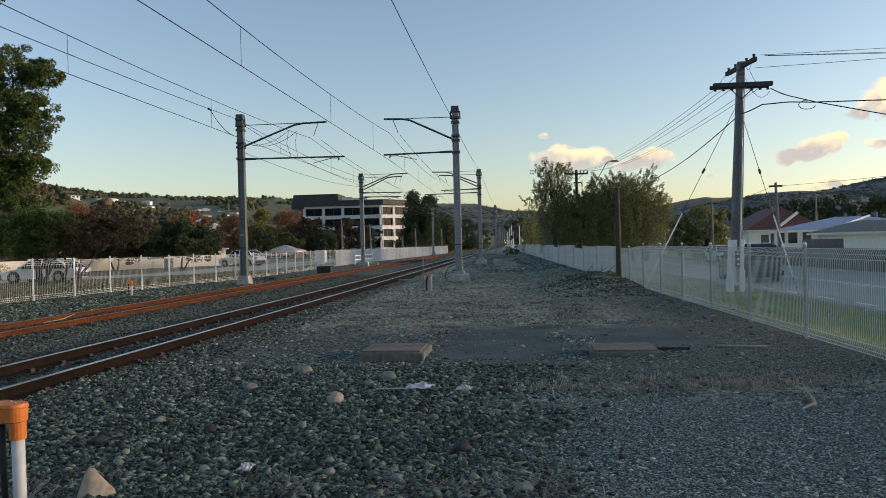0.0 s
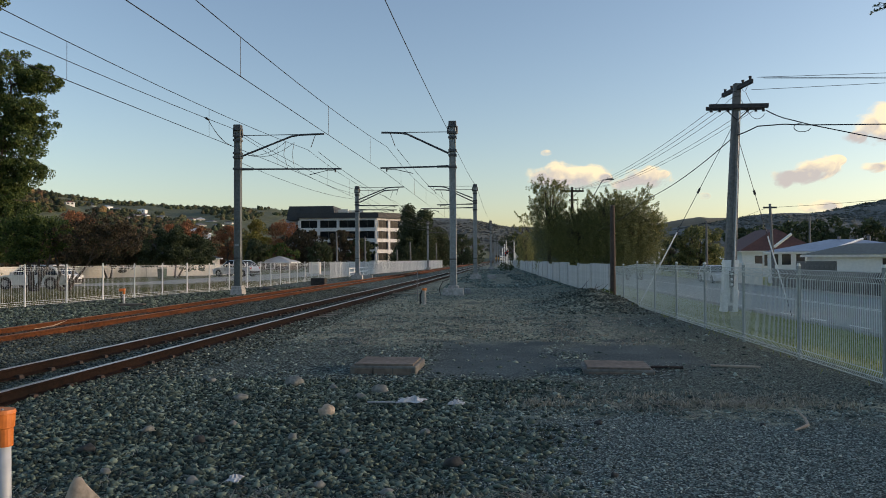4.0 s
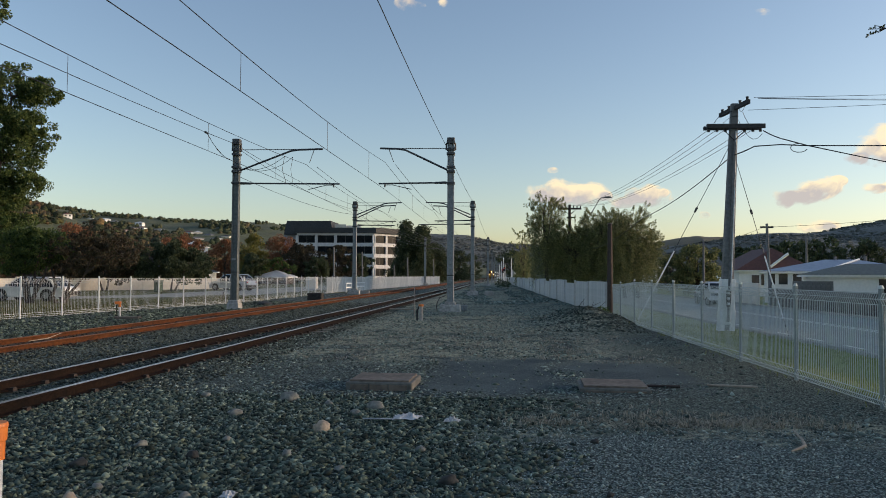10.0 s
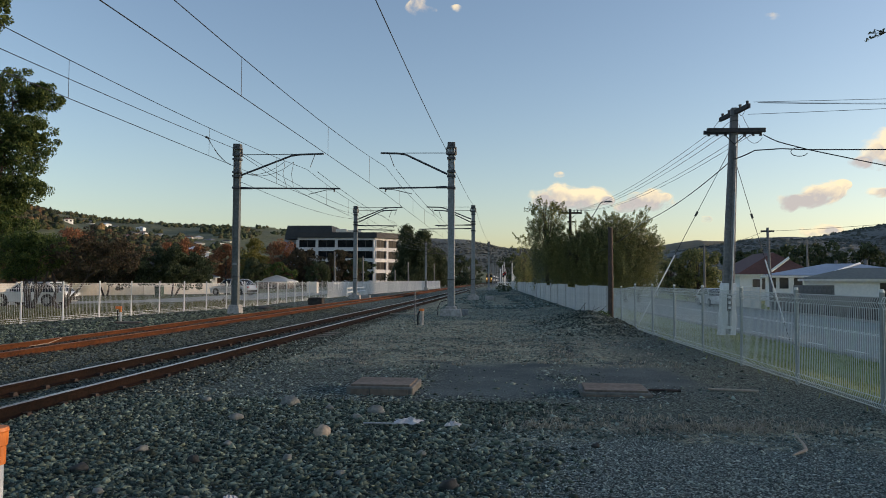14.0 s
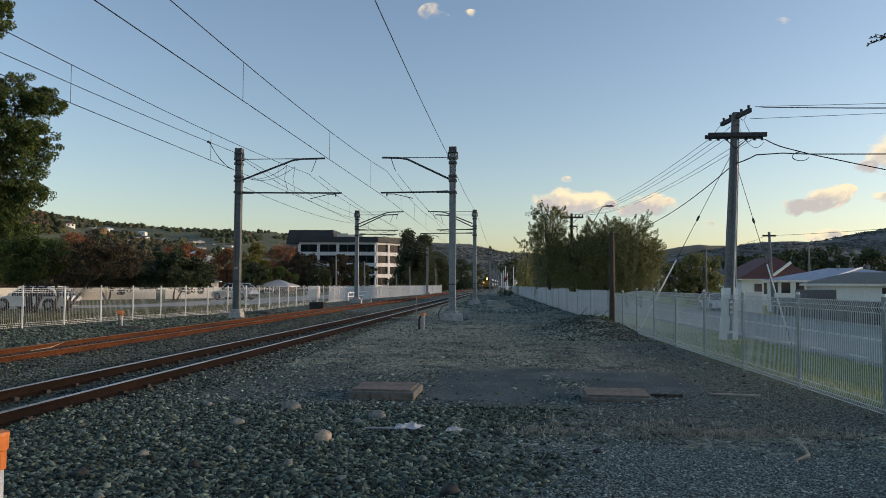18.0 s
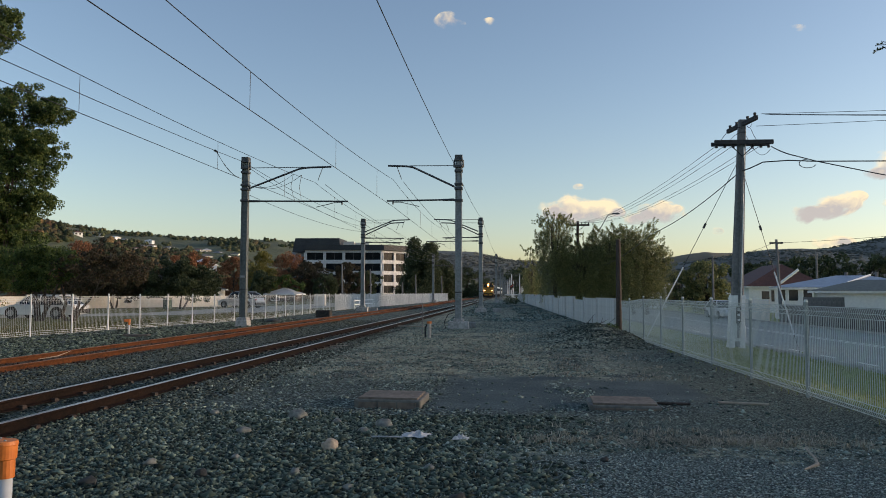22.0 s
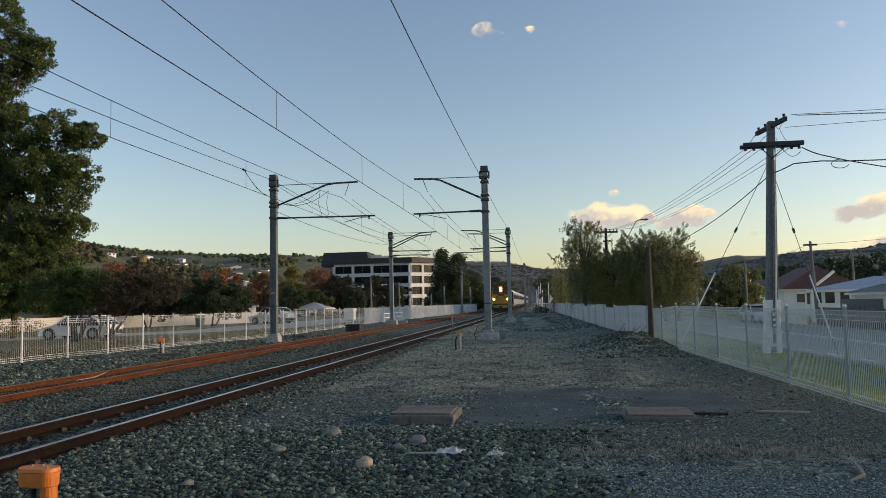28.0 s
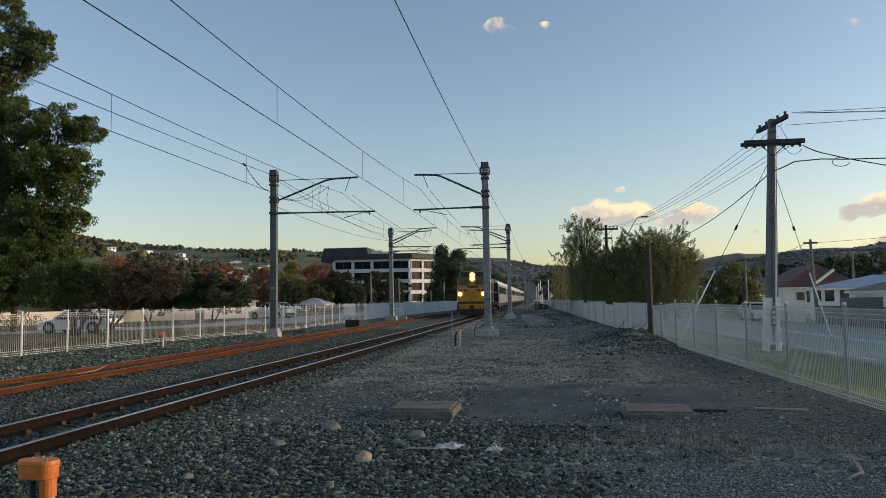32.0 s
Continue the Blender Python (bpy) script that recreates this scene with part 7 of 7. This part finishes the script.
for k, (x, y, s) in enumerate(((-2.84, 8.1, 0.17), (-1.5, 8.27, 0.14), (-1.33, 8.7, 0.22), (-1.76, 6.37, 0.12), (-0.71, 4.87, 0.1), (0.15, 4.63, 0.13), (-1.95, 8.92, 0.12), (-2.5, 9.1, 0.26), (-2.15, 5.1, 0.11), (-3.2, 6.6, 0.13), (-2.5, 6.9, 0.1), (-3.6, 9.2, 0.14), (-1.2, 5.9, 0.09), (-0.6, 6.6, 0.1), (-1.2, 5.0, 0.1), (-2.9, 5.3, 0.1))):
    lump("rock", x, y, (s, s * 0.8, s * 0.6), ROCK_GREY, "smooth grey rock on the gravel", "rock", 10 + k)
for k, (x, y, s) in enumerate(((1.03, 7.04, 0.08), (-3.35, 5.83, 0.15), (2.55, 7.0, 0.06), (0.9, 5.4, 0.06), (-2.55, 6.2, 0.12))):
    lump("rock", x, y, (s, s * 0.8, s * 0.7), ROCK_DARK, "small dark stone on the gravel", "rock", 30 + k)
b = Build()
ring = [(math.cos(a) * 0.108 * (1 + 0.15 * math.cos(3 * a)), math.sin(a) * 0.09 * (1 + 0.1 * math.sin(2 * a))) for a in np.linspace(0, 6.283, 17)[:-1]]
for s_, z_, o_ in ((1.0, -0.03, 0.0), (1.05, 0.03, 0.0), (0.72, 0.09, -0.012), (0.42, 0.15, -0.02), (0.24, 0.185, -0.02)):
    b.v += [(x * s_ + o_, y * s_, z_ + 0.01 * noise.noise(Vector((x * 20, y * 20, z_ * 9)))) for x, y in ring]
for j in range(4):
    b.f += [(16 * j + i, 16 * j + (i + 1) % 16, 16 * (j + 1) + (i + 1) % 16, 16 * (j + 1) + i) for i in range(16)]
b.f.append(tuple(64 + i for i in range(16)))
solid("rock", b, ROCK_TAN, "pale wedge-shaped rock among the gravel", "rock", "rocks", smooth_faces=True, m=pose(-2.68, 4.6, ground_z(-2.68, 4.6), 0, 0, 10))
lump("plant_debris", -0.29, 5.6, (0.16, 0.12, 0.1), ROCK_DARK, "dark clump of dead plant matter on gravel", "debris", 55, group="")


# concrete pits
PIT_GREY = material("dirty concrete", (0.0833, 0.0833, 0.0758), (0.176, 0.173, 0.156), 0.9, 0, 12, 2.0, 0.5)
def pit(m, w, d, h, label):
    t = thing("cable_pit", m, label, "cable pit", "cable pits")
    part("collar", Build().box((0, 0, h / 2 - 0.06), (w, d, h + 0.12)), PIT_GREY, t, bevel=0.015)
    part("lid", Build().box((0, 0, h + 0.012), (w - 0.1, d - 0.1, 0.03)), CONCRETE_BROWN, t, "stained brown concrete lid", bevel=0.006)
    for k in (-1, 0, 1):
        part("side_panel", Build().box((k * (w - 0.12) / 3, -d / 2 - 0.008, h / 2 - 0.02), ((w - 0.16) / 3.1, 0.02, h * 0.8)), CONCRETE_BROWN, t)
    return t


pit(pose(-1.47, 10.45, ground_z(-1.47, 10.45), 0, 0, -3), 0.94, 0.85, 0.11, "low concrete cable pit with brown lid")
pit(pose(1.78, 10.4, ground_z(1.78, 10.4) - 0.05, 0, 0, -4), 0.95, 0.8, 0.11, "low concrete cable pit sunk in the gravel")


# orange-topped riser by the near rail
def riser(m, label, h, s=1.0):
    t = thing("cable_riser", m, label, "cable riser", "cable risers")
    part("pipe", Build().tube([(0.06 * s, 0, -0.1), (0.055 * s, 0, h - 0.05)], 0.035 * s, 14), PIPE_GREY, t, "grey pipe", smooth_faces=True)
    part("conduit", Build().tube([(-0.03 * s, 0.0, -0.1), (-0.05 * s, 0, h * 0.6), (-0.05 * s, 0, h - 0.02)], 0.018 * s, 10), BLACK, t, "black conduit", smooth_faces=True)
    part("socket", Build().tube([(0.055 * s, 0, h - 0.1), (0.055 * s, 0, h + 0.01)], 0.045 * s, 16), ORANGE, t)
    out = Build()
    ring = []
    for a in np.linspace(0, 2 * math.pi, 25)[:-1]:
        c = 0.045 if math.cos(a) > 0 else -0.06
        r = 0.06 if math.cos(a) > 0 else 0.068
        ring.append(((c + r * math.cos(a)) * s, r * math.sin(a) * s))
    n = len(ring)
    out.add([(x, y, h) for x, y in ring] + [(x * 1.04, y * 1.04, h + 0.085 * s) for x, y in ring], [tuple(reversed(range(n))), tuple(n + k for k in range(n))] + [(k, (k + 1) % n, n + (k + 1) % n, n + k) for k in range(n)])
    box = part("junction_box", out, ORANGE, t, "orange plastic junction box", bevel=0.006)
    part("lid", Build().add([(x * 1.08, y * 1.08, h + 0.085 * s) for x, y in ring] + [(x * 1.02, y * 1.02, h + 0.105 * s) for x, y in ring], [tuple(reversed(range(n))), tuple(n + k for k in range(n))] + [(k, (k + 1) % n, n + (k + 1) % n, n + k) for k in range(n)]), ORANGE, box)
    for x, y in ((-0.08, 0.02), (0.06, -0.02), (-0.02, 0.035)):
        part("screw", Build().tube([(x * s, y * s, h + 0.1 * s), (x * s, y * s, h + 0.112 * s)], 0.007 * s, 8), STEEL, box)
    return t


riser(pose(-2.8, 3.95, ground_z(-2.8, 3.95), 0, 0, -8), "orange-topped grey cable riser by the near rail", 0.655)
riser(pose(-13.1, 25.1, ground_z(-13.1, 25.1), 0, 0, 20), "orange-topped cable riser beside the rusty track", 0.5, 0.95)
bol = thing("marker_bollard", pose(-2.32, 25.7, ground_z(-2.32, 25.7)), "white marker bollard with faded orange cap", "bollard")
part("post", Build().tube([(0, 0, -0.05), (0, 0, 0.5)], 0.07, 12), CONCRETE, bol)
part("cap", Build().tube([(0, 0, 0.5), (0, 0, 0.58)], 0.09, 12), ORANGE, bol)
part("cable", Build().tube([(-0.14, 0, 0), (-0.14, 0, 0.35), (-0.05, 0, 0.52)], 0.03, 7), BLACK, bol)
solid("marker_rod", Build().tube([(-2.75, 27.6, 0), (-2.75, 27.6, 1.15)], 0.02, 6), POLE_GREY, "thin grey marker rod by the track", "rod")
solid("cable_trough", Build().box((-12.5, 24.6, 0.06), (0.9, 0.22, 0.09)), CONCRETE_BROWN, "short concrete cable trough cover", "cable trough")
solid("trackside_box", Build().box((-10.6, 44.5, 0.25), (0.9, 0.7, 0.45)), LOCO_DARK, "black trackside equipment box", "equipment box", bevel=0.04)
for x, y, z in ((-9.6, 57.0, 0.2), (0.2, 58.4, 0.15)):
    solid("concrete_block", Build().box((x, y, z), (0.7, 0.5, 0.34)), CONCRETE, "pale concrete block beside a mast", "concrete block", "concrete blocks", bevel=0.03)
rail_low = thing("low_rail_fence", pose(0, 0, 0), "low white pipe barrier by the track", "barrier")
for k in range(5):
    part("upright", Build().tube([(-12.1 + 0.02 * k, 62 + 2.2 * k, 0.1), (-12.1, 62 + 2.2 * k, 0.85)], 0.05, 7), WHITE_PAINT, rail_low)
for z in (0.5, 0.85):
    part("pipe", Build().tube([(-12.1, 62, z), (-12.0, 70.8, z)], 0.05, 7), WHITE_PAINT, rail_low)


# level crossing far down the line
def signal(x, y, h, lens, label):
    t = thing("railway_signal", pose(x, y, 0), label, "railway signal", "signals")
    part("post", Build().tube([(0, 0, 0), (0, 0, h)], 0.08, 8), STEEL, t)
    part("head", Build().box((0, 0, h), (0.5, 0.25, 1.1)), BLACK, t)
    part("lens", Build().tube([(0, -0.14, h + 0.2), (0, -0.17, h + 0.2)], 0.12, 12), lens, t)
    return t


signal(0.35, 175, 4.0, SIGNAL_GREEN, "railway signal showing green")
signal(5.0, 200, 3.4, SIGNAL_RED, "level crossing signal showing red")
signal(4.3, 190, 2.9, SIGNAL_RED, "level crossing signal showing red")
for k in range(9):
    street_pole(3.4 + 0.75 * k, 185 + 11 * (k % 4), -0.1, 4.5 + (k * 37 % 5) * 0.6, 0, WHITE_PAINT, False)
bar = thing("crossing_fence", pose(0, 0, 0), "pale crossing fence at the end of the yard", "fence", kind="structure")
for k in range(16):
    part("post", Build().box((2.6 + 0.5 * k, 165, 0.6), (0.1, 0.08, 1.3)), WHITE_PAINT, bar)
for z in (0.4, 1.1):
    part("rail", Build().box((6.3, 165, z), (8.0, 0.07, 0.12)), WHITE_PAINT, bar)
# slim lamp and sign posts beyond the far fence
for x, y, h in ((-19.5, 92, 5.2), (-17.2, 100, 4.8), (-13.2, 104, 3.0), (-11.5, 106, 4.2), (-9.4, 130, 4.5), (-48, 104, 6.5)):
    street_pole(x, y, 0.0, h, -0.1, POLE_GREY, False)
solid("cream_cabinet", Build().box((-19.0, 78, 0.7), (1.2, 0.6, 1.3)), WALL_CREAM, "cream utility cabinet by the far street", "cabinet", bevel=0.04)

# litter
PALE = material("pale plastic litter", (0.375, 0.39, 0.413), (0.525, 0.54, 0.555), 0.5, 0, 20, 3, 0.2)
WOOD_PALE = material("bleached stick", (0.28, 0.24, 0.19), (0.42, 0.37, 0.30), 0.85, 0, 25, 3, 0.3)


def rag(name, x, y, w, d, h, mat, label, seed, category="litter"):
    b, n = Build(), 9
    for j in range(n):
        for i in range(n):
            u, v = i / (n - 1) - 0.5, j / (n - 1) - 0.5
            e = 1 + 0.4 * noise.noise(Vector((u * 3, v * 3, seed)))
            b.v.append((u * w * e, v * d * e, h * (0.5 + noise.noise(Vector((u * 5, v * 5, seed + 3)))) * (1 - 1.6 * max(abs(u), abs(v))) + 0.015))
    b.f = [(j * n + i, j * n + i + 1, (j + 1) * n + i + 1, (j + 1) * n + i) for j in range(n - 1) for i in range(n - 1)]
    ob = solid(name, b, mat, label, category, "litter", m=pose(x, y, ground_z(x, y)))
    md = ob.modifiers.new("thickness", "SOLIDIFY")
    md.thickness = 0.004
    return ob


rag("plastic_scrap", -0.87, 7.95, 0.28, 0.18, 0.1, PALE, "crumpled white plastic scrap on gravel", 1.0)
rag("plastic_scrap", -0.37, 7.85, 0.16, 0.09, 0.09, PALE, "crumpled white plastic scrap on gravel", 2.0)
rag("plastic_scrap", -1.85, 5.16, 0.1, 0.12, 0.06, PALE, "crumpled white plastic scrap on gravel", 3.0)
solid("strap", Build().tube([(-1.35, 7.9, 0.03), (-1.15, 7.86, 0.04), (-0.9, 7.9, 0.03)], 0.008, 6), PALE, "thin white plastic strap on gravel", "litter", "litter")
solid("stick", Build().tube([(3.19, 10.75, 0.03), (3.84, 10.58, 0.035)], 0.018, 7), WOOD_PALE, "straight bleached stick by the fence", "stick", "sticks")
solid("stick", Build().tube([(3.1, 7.6, 0.05), (3.0, 7.15, 0.05), (2.95, 6.97, 0.03), (2.76, 6.8, 0.02)], [0.009, 0.012, 0.017, 0.007], 7), WOOD_PALE, "hooked bleached twig on the gravel", "stick", "sticks")
solid("stick", Build().tube([(2.3, 10.6, 0.03), (2.75, 10.55, 0.03)], 0.02, 6), POLE_BROWN, "dark weathered stick by a cable pit", "stick", "sticks")
solid("stick", Build().tube([(-9.4, 14.4, 0.2), (-9.3, 14.9, 0.22), (-9.25, 15.3, 0.3)], [0.006, 0.011, 0.005], 6), ROCK_TAN, "bleached branch lying between rusty rails", "stick", "sticks")


lump("spoil_heap", -11.8, 38.0, (1.5, 0.8, 0.35), ROCK_DARK, "low heap of dark spoil beside the mast", "spoil heap", 71, 0.45, "")
solid("marker_rod", Build().tube([(-15.4, 41.5, 0), (-15.35, 41.5, 0.55)], 0.025, 6), POLE_BROWN, "short stake by the far fence", "rod")
solid("conduit_pipe", Build().tube([(-4.4, 32.9, 0.05), (-3.6, 32.6, 0.06), (-2.9, 32.4, 0.05)], 0.03, 7), WOOD_PALE, "pale conduit lying on the gravel", "pipe")
solid("earth_cable", Build().tube([(-1.78, 32.05, 0.7), (-2.05, 31.9, 0.62), (-2.2, 31.8, 0.3), (-2.15, 31.75, 0.03)], 0.016, 6), BLACK, "black earth cable looping from the mast foot", "cable")
solid("junction_box", Build().box((-1.0, 33.0, 0.12), (0.3, 0.25, 0.26)), STEEL, "small grey junction box by the mast plinth", "junction box", bevel=0.02)
for k, (x, y, a, ln) in enumerate(((4.2, 29.0, 30, 0.9), (4.35, 30.2, 70, 1.1), (4.3, 28.3, -20, 0.7), (4.0, 31.5, 50, 1.2), (4.4, 33.0, 85, 0.9))):
    c, s_ = math.cos(radians(a)) * ln / 2, math.sin(radians(a)) * ln / 2
    z = ground_z(x, y)
    solid("branch", Build().tube([(x - c, y - s_, z + 0.03), (x, y, z + 0.12), (x + c * 0.9, y + s_, z + 0.28 + 0.06 * k)], [0.018, 0.014, 0.005], 5), BARK, "dead branch thrown against the board fence", "branch", "dead branches")
hedge = Build()
leaf_cloud(hedge, [(-32.4 + 0.5 * k, 40.2 + 0.2 * (k % 2), 0.55 + 0.25 * (k % 3), 0.55) for k in range(8)], 160, 0.06, np.random.default_rng(8))
solid("shrub", hedge, LEAF_YELLOW, "low yellow-green shrub at the foot of the large tree", "shrub")
LEAF_BIN = material("dark green plastic", (0.02, 0.05, 0.035), (0.035, 0.07, 0.05), 0.5)


# dry grass and turf
def blades(name, mat, label, spots, h, seed, lie=1.0):
    rng = np.random.default_rng(seed)
    b = Build()
    for x, y, n, r in spots:
        for k in range(n):
            px, py = x + rng.normal() * r, y + rng.normal() * r
            z = ground_z(px, py)
            a, hh, w = rng.uniform(0, 6.28), h * rng.uniform(0.4, 1.2), 0.0018 * (1 + y / 6)
            lx, ly = math.cos(a) * hh * lie * rng.uniform(0.3, 1.1), math.sin(a) * hh * lie * rng.uniform(0.3, 1.1)
            wx, wy = -math.sin(a) * w, math.cos(a) * w
            b.add([(px - wx, py - wy, z), (px + wx, py + wy, z), (px + lx * 0.5 + wx, py + ly * 0.5 + wy, z + hh * 0.7), (px + lx * 0.5 - wx, py + ly * 0.5 - wy, z + hh * 0.7), (px + lx, py + ly, z + hh * 0.8)], [(0, 1, 2, 3), (3, 2, 4)])
    return solid(name, b, mat, label, "grass", kind="stuff")


rng = np.random.default_rng(77)
spots = [(rng.choice((-1.45, -0.45, -3.0, 0.2)) + rng.normal() * 0.2, 4.7 + rng.normal() * 0.1, 24, 0.07) for k in range(70)]
spots += [(rng.uniform(0.2, 3.6), 7.95 + rng.normal() * 0.3, 12, 0.09) for k in range(75)]
spots += [(rng.uniform(1.7, 3.0), 7.9 + rng.normal() * 0.2, 16, 0.08) for k in range(40)]
spots += [(rng.uniform(-4.0, 3.5), rng.uniform(13.5, 19), 10, 0.12) for k in range(160)]
spots += [(rng.uniform(-3.5, 3.8), rng.uniform(20, 42), 8, 0.2) for k in range(160)]
spots += [(-2.5 + rng.normal() * 0.4, 4.9 + rng.normal() * 0.35, 10, 0.06) for k in range(40)]
blades("dry_grass", STRAW, "dry straw-coloured grass in the gravel", spots, 0.028, 3, 4.5)
tufts = [(rng.uniform(0.1, 3.9), 7.75 + abs(rng.normal()) * 0.45, 9, 0.035) for k in range(150)]
tufts += [(rng.uniform(-3.6, 3.6), rng.uniform(13.4, 20.0), 9, 0.05) for k in range(240)]
tufts += [(rng.uniform(-2.4, 4.2), rng.uniform(20.0, 44.0), 9, 0.09) for k in range(260)]
tufts += [(rng.uniform(-2.2, 4.2), rng.uniform(44.0, 105.0), 10, 0.25) for k in range(420)]
blades("dry_grass", STRAW, "standing tufts of dry grass in the gravel", tufts, 0.06, 5, 0.9)
turf = [(rng.uniform(5.0, 10.2), rng.uniform(6.5, 32), 14, 0.25) for k in range(1100)]
blades("turf", GRASS, "short green turf on the verge", turf, 0.09, 4)
ROUGH_GRASS = leaf_material("rough verge grass", ((0.06, 0.07, 0.025), (0.1, 0.11, 0.04), (0.16, 0.15, 0.07)))
blades("rough_grass", ROUGH_GRASS, "long rough grass behind the far fence", [(left_fence_x(y) - rng.uniform(0.2, 5), y, 12, 0.3) for y in rng.uniform(14, 48, 700)], 0.2, 6)
bin_ = thing("wheelie_bin", pose(-26.9, 58.0, 0.09), "green wheelie bin at the far street", "bin")
part("body", Build().box((0, 0, 0.5), (0.5, 0.6, 0.9), taper=1.1), LEAF_BIN, bin_, bevel=0.03)
part("lid", Build().box((0, 0, 0.99), (0.6, 0.7, 0.06)), LEAF_BIN, bin_, bevel=0.02)
bush = Build()
leaf_cloud(bush, [(4.3, 27.0, 0.24, 0.32)], 240, 0.05, rng)
solid("weed", bush, LEAF_GREEN, "leafy green weed at the foot of the board fence", "weed", kind="stuff")
bush = Build()
leaf_cloud(bush, [(1.9, 96.0, 0.6, 0.8), (2.6, 96.5, 0.5, 0.7)], 150, 0.12, rng)
solid("shrub", bush, LEAF_DARK, "low dark shrub at the fence end", "shrub")

motions()
